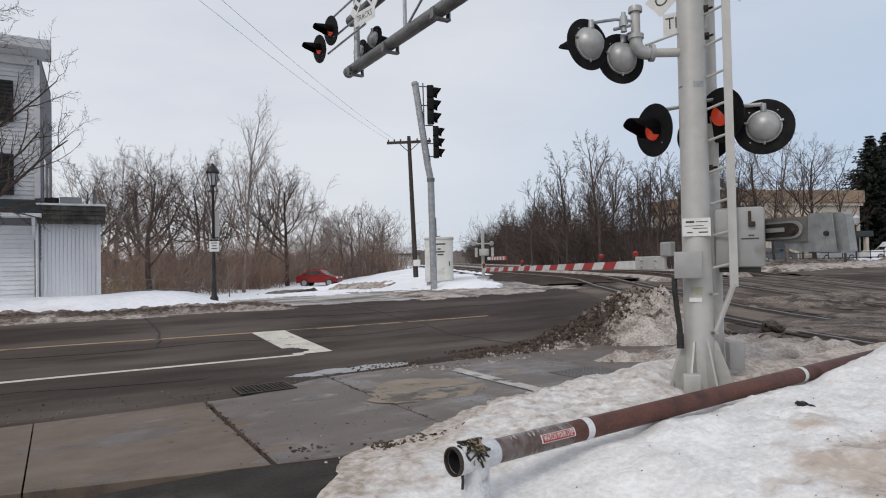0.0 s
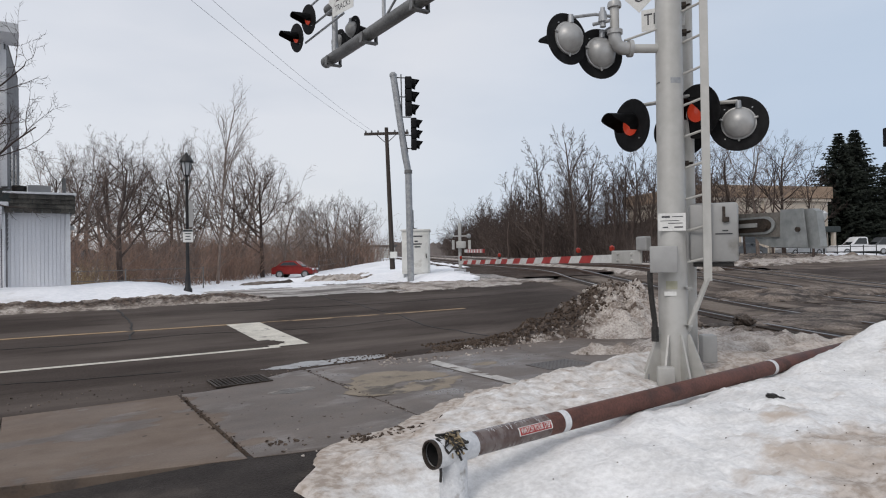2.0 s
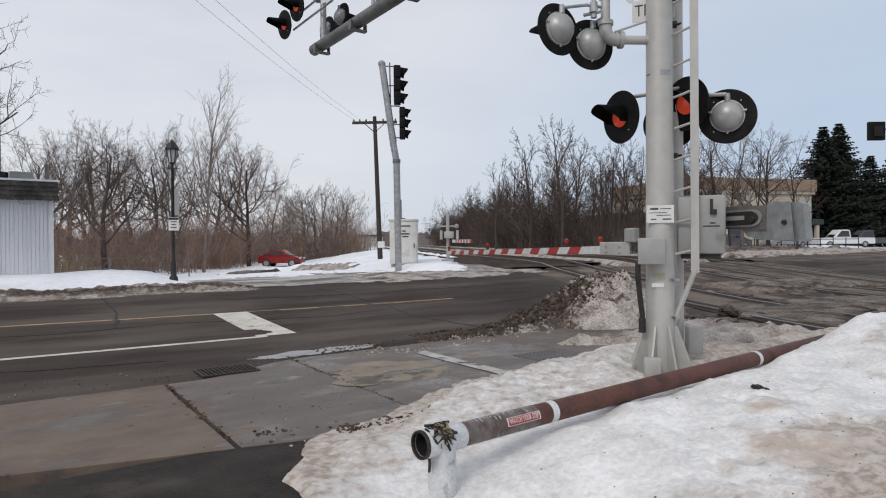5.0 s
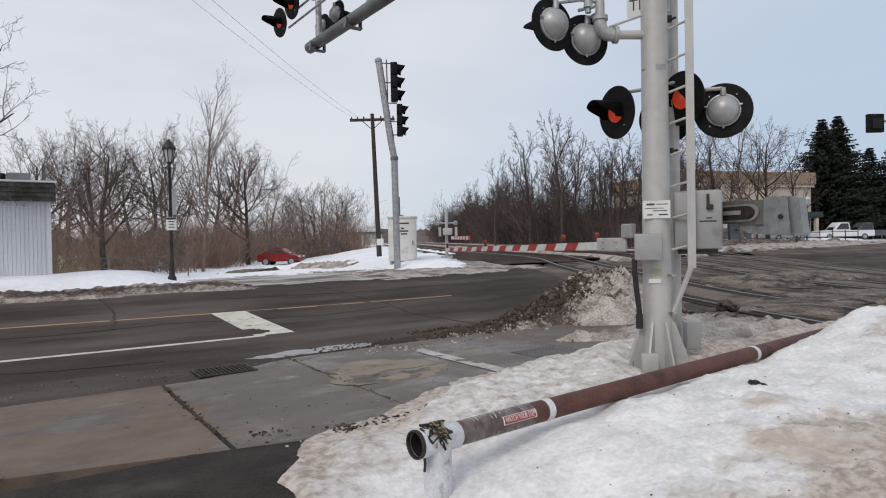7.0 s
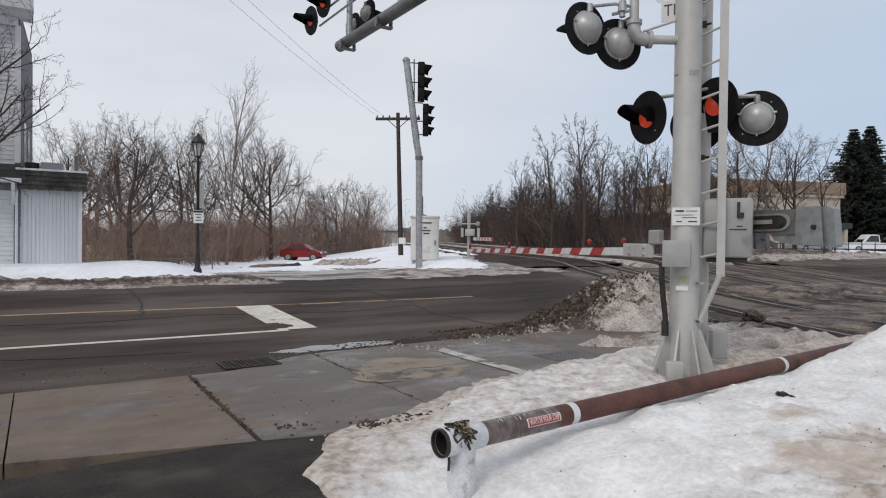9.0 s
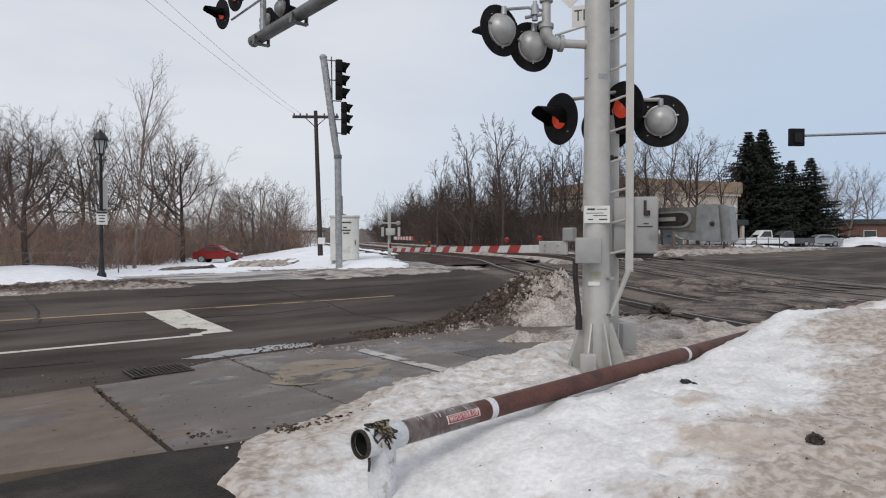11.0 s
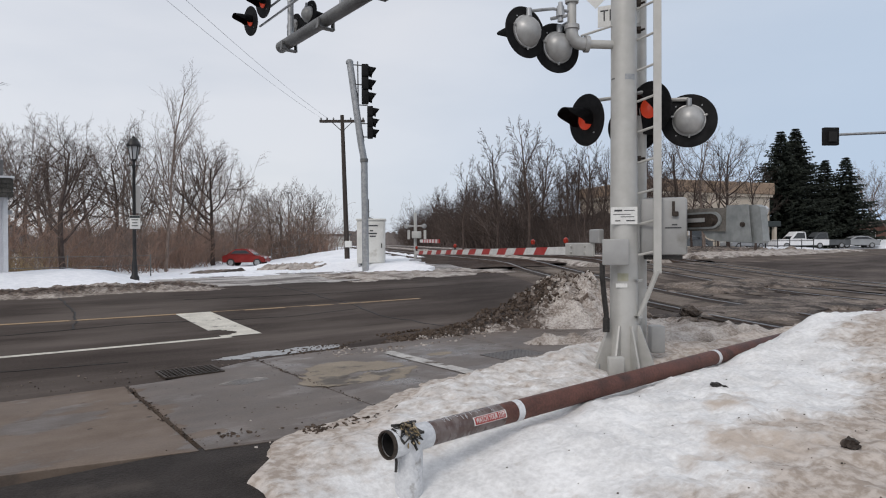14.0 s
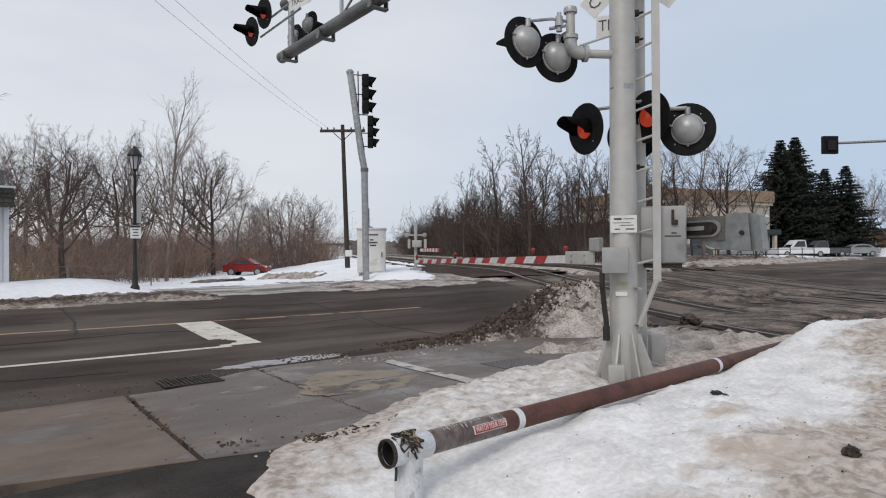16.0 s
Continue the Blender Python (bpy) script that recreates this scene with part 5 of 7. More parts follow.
# the bore's shade is painted on as black
part("inner", lathe(B(), pipe_at(1.93), pd, ((0.0, 0.0675), (0.25, 0.0675), (0.25, 0.0)), 28), M["hole"], barrier, "inside of the pipe with its shade painted black", smooth=True)
part("post", rod(B(), (2.07, 3.095, -0.12), (2.07, 3.095, 0.24), 0.083, seg=28), M["pipe_white"], barrier, "white painted post", smooth=True)
part("post_foot", rod(B(), (2.07, 3.095, -0.5), (2.07, 3.095, -0.1), 0.086, seg=28), M["rust"], barrier, smooth=True)
for x in (3.0, 5.98, 8.6):
    part("band", lathe(B(), pipe_at(x), pd, ((-0.03, 0.070), (-0.03, 0.0735), (0.03, 0.0735), (0.03, 0.070)), 28), M["pipe_white"], barrier, "white band", smooth=True)
part("plastic_wrap", lathe(B(), pipe_at(2.22), pd, ((0, 0.0712), (0.0, 0.0728), (0.62, 0.0726), (0.62, 0.0712)), 28), M["tape"], barrier, "torn clear plastic wrap", smooth=True)
# curved label on the side of the pipe
def curved(x0, x1, a0, a1, r, material, name, label, parent, n=8):
    bm = B()
    side = Vector((pd.y, -pd.x, 0))
    cols = []
    for x in (x0, x1):
        p = pipe_at(x)
        cols.append([bm.verts.new(p + r * (side * math.cos(radians(a)) + Vector((0, 0, 1)) * math.sin(radians(a)))) for a in span(a0, a1, (a1 - a0) / n)])
    for k in range(n):
        bm.faces.new((cols[0][k], cols[1][k], cols[1][k + 1], cols[0][k + 1]))
    bmesh.ops.recalc_face_normals(bm, faces=bm.faces)
    return part(name, bm, material, parent, label, smooth=True)
scr = random.Random(8)
for _ in range(26):
    x0, a0 = scr.choice((2.34, 2.62, 2.40)) + scr.uniform(-0.09, 0.13), scr.uniform(45, 100)
    curved(x0, x0 + scr.uniform(0.002, 0.005), a0, a0 + scr.uniform(12, 55), 0.0735, M["pipe_white"], "crease", "pale crease in the plastic", barrier, 5)
sticker = curved(2.54, 2.84, 0, 42, 0.0745, M["white"], "sticker", "white bordered red warning sticker", barrier)
curved(2.55, 2.83, 3, 39, 0.0752, M["red"], "sticker_field", "red field", sticker)
so = Vector((pd.y, -pd.x, 0)) * math.cos(radians(21)) + Vector((0, 0, 1)) * math.sin(radians(21))
text_part("WATCH YOUR STEP", 0.05, facing(pipe_at(2.69) + so * 0.0765, so), M["white"], sticker, squeeze=0.58)
# torn bag knotted round the end
bag = thing("torn_bag", tuple(pipe_at(2.02)), "torn strips of black and gold patterned plastic knotted on the pipe", "litter")
bag_rng = random.Random(23)
side_v = Vector((pd.y, -pd.x, 0))
for k in range(16):
    a0, x0 = bag_rng.uniform(10, 95), bag_rng.uniform(1.99, 2.08)
    pts = []
    for q in range(6):
        a = radians(a0 + bag_rng.uniform(-14, 14) + q * bag_rng.uniform(-16, 10))
        r = 0.086 + 0.012 * bag_rng.random() + 0.008 * (q in (2, 3))
        pts.append(pipe_at(x0 + bag_rng.uniform(-0.02, 0.02) + 0.008 * q * bag_rng.choice((-1, 1))) + r * (side_v * math.cos(a) + Vector((0, 0, 1)) * math.sin(a)))
    part("strip", tube(B(), pts, bag_rng.uniform(0.005, 0.011), 5), M["bag"] if k % 2 else M["dark"], bag)
part("hanging_strap", tube(B(), [pipe_at(1.96) + Vector((0, -0.02, -0.07)), pipe_at(1.965) + Vector((0, -0.02, -0.11)), pipe_at(1.96) + Vector((0, -0.02, -0.16))], 0.008, 6), M["dark"], barrier)

# ---- house across the road ----
def gl(x, y):
    return land(x, y)
HY, HX = 19.65, -0.46
house = thing("house", (-5, HY, 0.45), "white clapboard house with dark shutters and a grey gable side", "house")
SIDE = (Vector((-12.4, HY + 0.05, 0.3)), Vector((-0.42, HY + 0.05, 0.3)), Vector((-0.20, HY + 4.6, 0.3)), Vector((-12.4, HY + 4.6, 0.3)))
part("wall", prism(B(), SIDE, (0, 0, 0), (0, 0, 6.75)), M["side_grey"], house, "grey side and back walls")
part("roof", prism(B(), [p + Vector((0, 0, 6.76)) for p in SIDE], (0, 0, 0), (0, 0, 0.12)), M["shingle"], house)
bm = B()
prism(bm, [(-12.5, HY + 0.1, 6.93), (-12.5, HY - 0.42, 7.08), (-12.5, HY - 0.48, 7.10), (-12.5, HY - 0.50, 7.34), (-12.5, HY + 0.2, 7.40)], (0, 0, 0), (12.36, 0, 0))
part("cornice", bm, M["siding"], house, "white boxed cornice")
part("frieze", box(B(), (-6.46, HY - 0.02, 6.86), (12.0, 0.1, 0.22), None, 0.01), M["siding"], house)
part("corner_board", box(B(), (-0.47, HY - 0.01, 5.02), (0.13, 0.14, 3.5), None, 0.01), M["siding"], house)
for y in (21.0, 22.4):
    part("window", box(B(), (-0.42 + 0.0484 * (y - HY), y, 3.95), (0.06, 0.7, 1.1), -2.8, 0.008), M["window"], house, "dark side window")
for k in range(44):
    part("side_board", box(B(), (-0.30, HY + 2.32, 1.7 + k * 0.118), (0.02, 4.5, 0.10), Matrix.Rotation(radians(-2.8), 4, "Z") @ Matrix.Rotation(radians(8), 4, "Y")), M["side_grey"], house)
lap = B()
for q in ((0, 0.0, -0.055), (0, 0.03, -0.055), (0, 0.012, 0.06), (0, 0.0, 0.06)):
    lap.verts.new((-2.5 - 0.0, -q[1], q[2]))
lap.verts.ensure_lookup_table()
r2 = [lap.verts.new((2.5, v.co.y, v.co.z)) for v in lap.verts[:4]]
lap.verts.ensure_lookup_table()
v = lap.verts
for k in range(4):
    lap.faces.new((v[k], v[(k + 1) % 4], v[4 + (k + 1) % 4], v[4 + k]))
lap.faces.new(v[0:4][::-1])
lap.faces.new(v[4:8])
bmesh.ops.recalc_face_normals(lap, faces=lap.faces)
lap_me = bpy.data.meshes.new("clapboard")
lap.to_mesh(lap_me)
lap.free()
lap_me.materials.append(M["siding"])
for k in range(30):
    o = new("clapboard", lap_me)
    o.parent = house
    o.location = Vector((-3.03, HY + 0.05, 3.30 + k * 0.118)) - house.location
for k in range(18):
    o = new("clapboard", lap_me)
    o.parent = house
    o.location = Vector((-3.05, HY + 0.05, 0.5 + k * 0.118)) - house.location
part("fascia", box(B(), (-4.03, HY - 0.08, 3.04), (7.4, 0.22, 0.31), None, 0.01), M["dark_trim"], house, "dark green fascia above the ground floor")
part("awning_board", box(B(), (-4.03, HY - 0.22, 2.81), (7.3, 0.55, 0.09), None, 0.015), M["siding"], house, "white ledge")
part("bracket", prism(B(), [(-0.60, HY + 0.05, 2.76), (-0.60, HY - 0.3, 2.76), (-0.60, HY + 0.05, 2.2)], (0, 0, 0), (0.08, 0, 0)), M["siding"], house)
bm = B()
tube(bm, [(HX - 0.03, HY - 0.06, 2.76), (HX - 0.03, HY - 0.06, 0.62), (HX + 0.06, HY - 0.16, 0.52), (HX + 0.45, HY - 0.18, 0.5)], 0.035, 8)
part("downpipe", bm, M["siding"], house)
for z0, z1 in ((3.36, 4.40), (5.24, 6.30)):
    for x in (-1.19, -2.42):
        win = part("shutter", box(B(), (x, HY - 0.03, (z0 + z1) / 2), (0.42, 0.06, z1 - z0), None, 0.008), M["shutter"], house, "black louvred shutter")
        for k in range(10):
            part("louvre", box(B(), (x, HY - 0.064, z0 + 0.08 + k * (z1 - z0 - 0.16) / 9), (0.34, 0.012, 0.05), Matrix.Rotation(radians(25), 4, "X")), M["shutter"], win)
    bm = B()
    box(bm, (-1.80, HY - 0.02, (z0 + z1) / 2), (0.86, 0.09, z1 - z0 + 0.1), None, 0.01)
    wf = part("window_frame", bm, M["siding"], house)
    for dz in (-0.25, 0.25):
        part("pane", box(B(), (-1.80, HY - 0.068, (z0 + z1) / 2 + dz * (z1 - z0)), (0.66, 0.01, (z1 - z0) * 0.44)), M["window"], wf)

shed = thing("shed", (0.25, HY + 0.2, 0.45), "low white ribbed shed with a mossy shingled parapet", "shed")
part("body", box(B(), (0.24, HY + 3.8, 1.55), (1.34, 7.4, 2.3)), M["shed"], shed)
rib_me = None
for k in range(15):
    x = HX + 0.06 + k * 0.092
    if rib_me is None:
        o = part("rib", box(B(), (x, HY + 0.092, 1.56), (0.087, 0.016, 2.28), None, 0.005), M["shed"], shed)
        rib_me, rib_x = o.data, x
    else:
        o = new("rib", rib_me)
        o.parent = shed
        o.location = (x - rib_x, 0, 0)
part("corner_board", box(B(), (0.925, HY + 0.08, 1.56), (0.10, 0.1, 2.3), None, 0.008), M["siding"], shed)
part("parapet", box(B(), (0.30, HY + 3.7, 2.87), (1.55, 7.7, 0.44)), M["dark_trim"], shed)
rng = random.Random(5)
for row in range(4):
    for k in range(8):
        x = HX - 0.02 + k * 0.205 + (0.1 if row % 2 else 0)
        w = min(0.2, 1.09 - x)
        if w > 0.05:
            part("shingle", box(B(), (x + w / 2, HY - 0.18 + 0.012 * (3 - row), 2.68 + row * 0.12), (w - 0.008, 0.03, 0.145), Matrix.Rotation(radians(-8 + rng.uniform(-3, 3)), 4, "X")), M["shingle"], shed)
part("coping", box(B(), (0.30, HY + 3.66, 3.12), (1.62, 7.8, 0.05), None, 0.01), M["siding"], shed, "pale metal coping")
part("vent_pipe", rod(B(), (0.86, HY + 0.5, 3.1), (0.86, HY + 0.5, 3.62), 0.05, seg=10), M["tube_grey"], shed)
ac = thing("roof_unit", (0.1, HY + 1.2, 3.3), "grey air conditioning unit on the shed roof", "air conditioner")
part("body", box(B(), (0.30, HY + 1.2, 3.30), (0.55, 0.5, 0.28), None, 0.02), M["case_grey"], ac)
part("fan_drum", rod(B(), (-0.16, HY + 1.2, 3.14), (-0.16, HY + 1.2, 3.42), 0.17, seg=20), M["dark"], ac)
gas = thing("gas_meter", (1.05, HY + 0.5, 1.0), "small grey meter on the shed wall", "meter")
part("body", box(B(), (1.03, HY + 0.35, 2.25), (0.12, 0.14, 0.12), None, 0.02), M["case_grey"], gas)

# ---- street furniture ----
def street_lamp(x, y):
    z = gl(x, y)
    t = thing("street_lamp", (x, y, z), "black iron street lamp with a glass lantern and signs", "street lamp")
    part("post", lathe(B(), (x, y, z), (0, 0, 1), ((0, 0.11), (0.12, 0.11), (0.18, 0.075), (0.5, 0.062), (0.6, 0.048), (1.2, 0.044), (2.9, 0.036), (2.95, 0.05), (3.0, 0.036), (3.08, 0.034), (3.11, 0.07), (3.14, 0.085), (3.14, 0)), 16), M["black_post"], t, smooth=True)
    part("glass", lathe(B(), (x, y, z + 3.14), (0, 0, 1), ((0, 0.075), (0.33, 0.135)), 6), M["lamp_glass"], t, "frosted lantern glass")
    for k in range(6):
        a = math.pi * k / 3
        part("rib", rod(B(), (x + 0.077 * math.cos(a), y + 0.077 * math.sin(a), z + 3.14), (x + 0.138 * math.cos(a), y + 0.138 * math.sin(a), z + 3.47), 0.013, seg=6), M["black_post"], t)
    part("cap", lathe(B(), (x, y, z + 3.46), (0, 0, 1), ((0, 0.125), (0, 0.178), (0.04, 0.185), (0.08, 0.165), (0.17, 0.11), (0.20, 0.095), (0.21, 0.05), (0.25, 0.045), (0.29, 0.0)), 12), M["black_post"], t, smooth=True)
    part("ring", rod(B(), (x - 0.16, y, z + 2.99), (x + 0.16, y, z + 2.99), 0.014, seg=6), M["black_post"], t)
    part("banner", box(B(), (x + 0.085, y - 0.05, z + 2.11), (0.11, 0.012, 0.70), -25), M["case_grey"], t, "narrow grey banner strip")
    sg = part("sign_plate", box(B(), (x, y - 0.07, z + 1.53), (0.25, 0.012, 0.34), -25, 0.002), M["white"], t, "small white parking sign")
    part("sign_head", box(B(), (x - 0.003, y - 0.079, z + 1.665), (0.24, 0.004, 0.055), -25), M["dark_trim"], sg, "dark green band")
    for k, w in enumerate((0.16, 0.12, 0.15)):
        part("print_bar", box(B(), (x - 0.003, y - 0.079, z + 1.59 - k * 0.075), (w, 0.004, 0.022), -25), M["dark_trim"], sg)
    return t
street_lamp(3.55, 17.75)

def signal_head(parent, top, out, sect, name="signal_head"):
    """Three lamp sections under one another, visors along out."""
    o = Vector(out).normalized()
    rot = facing((0, 0, 0), o)
    first = None
    for k in range(3):
        c = Vector(top) - Vector((0, 0, sect * (k + 0.5)))
        bm = B()
        box(bm, (0, 0, 0), (sect * 0.96, sect * 0.97, sect * 0.55), None, sect * 0.09)
        bmesh.ops.transform(bm, matrix=Matrix.Translation(c) @ rot, verts=bm.verts)
        h = part(name, bm, M["black"], parent, "black traffic light section", smooth=True)
        part("lens", lathe(B(), c + o * sect * 0.28, o, ((0, sect * 0.36), (0.02, sect * 0.3), (0.035, 0)), 16), M["hole"], h, "dark unlit lens", smooth=True)
        bm = B()
        side = Vector((0, 0, 1)).cross(o)
        rows = [[], []]
        for j in range(2):
            for q in range(15):
                a = radians(-50 + 280 * q / 14)
                reach = sect * (0.26 + (0.62 * (0.45 + 0.55 * max(0, math.sin(a))) if j else 0))
                rows[j].append(bm.verts.new(c + o * reach + (side * math.cos(a) + Vector((0, 0, 1)) * math.sin(a)) * sect * 0.41 - Vector((0, 0, 0.1 * sect * j))))
        for q in range(14):
            bm.faces.new((rows[0][q], rows[0][q + 1], rows[1][q + 1], rows[1][q]))
        bmesh.ops.solidify(bm, geom=bm.faces[:], thickness=0.008)
        part("visor", bm, M["black"], h, smooth=True)

sx, sy = 10.95, 18.75
sz = gl(sx, sy)
ts = thing("traffic_signal", (sx, sy, sz), "leaning grey traffic signal pole with two black three-lamp heads", "traffic signal")
part("pole", tube(B(), [(sx, sy, sz - 0.1), (sx - 0.02, sy, sz + 2.0), (sx - 0.03, sy + 0.02, sz + 3.75), (sx - 0.13, sy + 0.05, sz + 4.3), (sx - 0.46, sy + 0.2, sz + 7.0)], 0.115, 16), M["galv"], ts, smooth=True)
part("top_cap", lathe(B(), (sx - 0.47, sy + 0.2, sz + 6.98), (0, 0, 1), ((0, 0.12), (0.08, 0.13), (0.14, 0.08), (0.16, 0)), 14), M["galv"], ts, smooth=True)
part("joint", lathe(B(), (sx - 0.03, sy + 0.02, sz + 3.68), (0, 0, 1), ((0, 0.12), (0, 0.135), (0.12, 0.135), (0.12, 0.12)), 16), M["tube_grey"], ts, smooth=True)
so_dir = (0.86, -0.5, 0)
signal_head(ts, (sx + 0.02, sy + 0.02, sz + 6.98), so_dir, 0.435)
signal_head(ts, (sx + 0.17, sy - 0.05, sz + 5.58), so_dir, 0.36)
bm = B()
tube(bm, [(sx - 0.22, sy + 0.1, sz + 7.08), (sx - 0.2, sy + 0.1, sz + 5.5), (sx - 0.05, sy, sz + 4.4)], 0.022, 8)
for z, e in ((6.95, 0.0), (6.3, 0.0), (5.62, 0.1), (5.0, 0.12), (4.55, 0.14)):
    rod(bm, (sx - 0.42 + (7 - z) * 0.12, sy + 0.15, sz + z), (sx + e, sy, sz + z), 0.02, seg=6)
part("conduit", bm, M["tube_grey"], ts)

case_c = thing("signal_case", (12.2, 20.0, gl(12.2, 20)), "white steel signal equipment case on legs with a vent stack", "equipment case")
czb = gl(12.2, 20)
part("body", box(B(), (12.05, 20.2, czb + 0.98), (1.0, 1.25, 1.55), -33, 0.03), M["cream"], case_c, smooth=True)
part("roof", box(B(), (12.05, 20.2, czb + 1.78), (1.08, 1.34, 0.07), -33, 0.02), M["cream"], case_c)
cf = Vector((-math.sin(radians(33)), -math.cos(radians(33)), 0))
cr = Vector((math.cos(radians(33)), -math.sin(radians(33)), 0))
cc0 = Vector((12.05, 20.2, czb))
dr = part("door", box(B(), cc0 + cf * 0.635 + cr * 0.12 + Vector((0, 0, 0.95)), (0.66, 0.02, 1.4), -33, 0.006), M["cream"], case_c)
part("handle", box(B(), cc0 + cf * 0.66 + cr * 0.38 + Vector((0, 0, 0.85)), (0.03, 0.04, 0.16), -33), M["iron"], dr)
for k, (u, z, w) in enumerate(((0.05, 1.56, 0.4), (0.02, 1.38, 0.12), (0.05, 1.28, 0.34), (0.07, 1.18, 0.22))):
    part("print_bar", box(B(), cc0 + cf * 0.648 + cr * u + Vector((0, 0, z)), (w, 0.004, 0.05), -33), M["print"], case_c)
for k in range(7):
    part("leg", box(B(), cc0 + cf * 0.5 + cr * (-0.42 + k * 0.14) + Vector((0, 0, 0.1)), (0.07, 0.1, 0.2), -33), M["galv"], case_c)
part("stack", lathe(B(), cc0 + cr * -0.15 + Vector((0, 0, 1.8)), (0, 0, 1), ((0, 0.22), (0.06, 0.2), (0.1, 0.07), (0.75, 0.065), (0.75, 0)), 14), M["tube_grey"], case_c, smooth=True)

fx, fy = 13.7, 19.75
fz = gl(fx, fy)
fg = thing("crossing_gate", (fx, fy, fz), "distant railway crossing gate with its arm lowered", "crossing gate")
part("pole", rod(B(), (fx, fy, fz), (fx, fy, fz + 2.05), 0.06, seg=14), M["mast"], fg, smooth=True)
part("lamp_bar", rod(B(), (fx - 0.32, fy + 0.22, fz + 1.55), (fx + 0.32, fy - 0.22, fz + 1.55), 0.025, seg=8), M["mast"], fg)
for o in (-0.34, 0.34):
    fl = part("lamp_board", rod(B(), (fx + o * 0.82, fy - o * 0.57, fz + 1.55), (fx + o * 0.82 - 0.03, fy - o * 0.57 - 0.03, fz + 1.55), 0.09, seg=16), M["galv"], fg)
    part("lamp_back", rod(B(), (fx + o * 0.82 - 0.03, fy - o * 0.57 - 0.03, fz + 1.55), (fx + o * 0.82 - 0.10, fy - o * 0.57 - 0.10, fz + 1.55), 0.06, 0.04, 12), M["housing"], fl)
part("base", box(B(), (fx, fy, fz + 0.15), (0.45, 0.45, 0.32), -35, 0.02), M["galv"], fg)
part("mechanism_case", box(B(), (fx - 0.03, fy - 0.12, fz + 1.22), (0.36, 0.28, 0.26), -35, 0.03), M["mast"], fg, smooth=True)
for o in (-0.36, 0.36):
    part("counterweight", box(B(), (fx + o * 0.70, fy - o * 0.48 - 0.1, fz + 1.22), (0.10, 0.24, 0.34), -35, 0.01), M["mast"], fg)
for k in range(14):
    a = k * 0.42
    part("arm_stripe", box(B(), (fx - 0.1 - a * 0.5, fy - 0.5 - a * 0.866, fz + 0.98 - k * 0.002), (0.41, 0.04, 0.11), 60), M["red"] if k % 2 and k > 2 else M["arm_white"], fg)

def utility_pole(x, y, h, yaw):
    z = gl(x, y)
    t = thing("utility_pole", (x, y, z), "dark wooden utility pole with one crossarm", "utility pole")
    part("pole", rod(B(), (x + 0.25, y, z - 0.2), (x, y, z + h), 0.125, 0.085, 14), M["pole_wood"], t, smooth=True)
    c, s = math.cos(radians(yaw)), math.sin(radians(yaw))
    part("crossarm", box(B(), (x, y, z + h - 0.28), (2.1, 0.1, 0.12), yaw), M["pole_wood"], t)
    for k in (-1, 1):
        part("brace", rod(B(), (x + c * 0.5 * k, y + s * 0.5 * k, z + h - 0.3), (x, y, z + h - 0.75), 0.018, seg=6), M["iron"], t)
    for k in (-0.98, -0.7, -0.4, 0.4, 0.7, 0.98):
        part("insulator", lathe(B(), (x + c * k, y + s * k, z + h - 0.22), (0, 0, 1), ((0, 0.03), (0.05, 0.045), (0.1, 0.03), (0.12, 0)), 8), M["tube_grey"], t)
    part("pole_box", box(B(), (x + 0.22, y - 0.14, z + 0.95), (0.32, 0.16, 0.3), yaw, 0.01), M["cream"], t)
    return (x, y, z + h)
ux, uy, uz = utility_pole(14.2, 26.4, 6.95, -38)
for off, far in ((-0.98, (-7.4, 3.4, 8.6)), (-0.7, (-6.9, 2.9, 8.6))):
    a = Vector((ux + 0.79 * off, uy - 0.62 * off, uz - 0.12))
    b = Vector(far)
    pts = [a.lerp(b, k / 24) - Vector((0, 0, 1.0 * 4 * (k / 24) * (1 - k / 24) * 0.55)) for k in range(25)]
    solo("overhead_wire", tube(B(), pts, 0.005, 5), M["cable"], "thin grey overhead wire from the utility pole", "wire", "overhead wires")

# mast arm signal by the far junction
ms = thing("traffic_signal", (58.0, 18.5, gl(58, 18)), "black traffic light head hung on a long mast arm", "traffic signal")
part("arm", rod(B(), (49.1, 18.9, 8.95), (60.0, 11.0, 9.55), 0.09, 0.12, 10), M["galv"], ms, smooth=True)
part("pole", rod(B(), (60.0, 11.0, gl(60, 11) - 0.1), (60.0, 11.0, 9.9), 0.14, seg=12), M["galv"], ms, smooth=True)
bm = B()
box(bm, (48.85, 19.1, 8.83), (1.1, 0.3, 1.25), -35, 0.04)
hd = part("signal_head", bm, M["black"], ms)
part("lens", box(B(), (48.73, 18.9, 8.78), (0.6, 0.06, 0.7), -35, 0.02), M["hole"], hd)

# tactile plate and salt line on the pavement
tp = thing("tactile_plate", (5.30, 5.62, land(5.30, 5.62)), "dark wet tactile plate with raised domes", "tactile plate")
part("plate", box(B(), (5.30, 5.62, land(5.30, 5.62) + 0.010), (0.66, 0.44, 0.012), None, 0.004), M["tactile"], tp)
for i in range(10):
    for j in range(7):
        part("dome", lathe(B(), (5.03 + i * 0.06, 5.44 + j * 0.06, land(5.30, 5.62) + 0.0155), (0, 0, 1), ((0, 0.014), (0.004, 0.011), (0.005, 0)), 6), M["tactile"], tp)
solo("salt_line", sheet(span(4.16, 4.33, 0.034), span(5.1, 6.8, 0.06), XY, lambda x, y, u, v: None if bumps(x, y, 4.0, 5.0) > 0.6 else land(x, y) + 0.0148), M["salt"], "white line of dried salt across the pavement", "road marking", kind="structure")
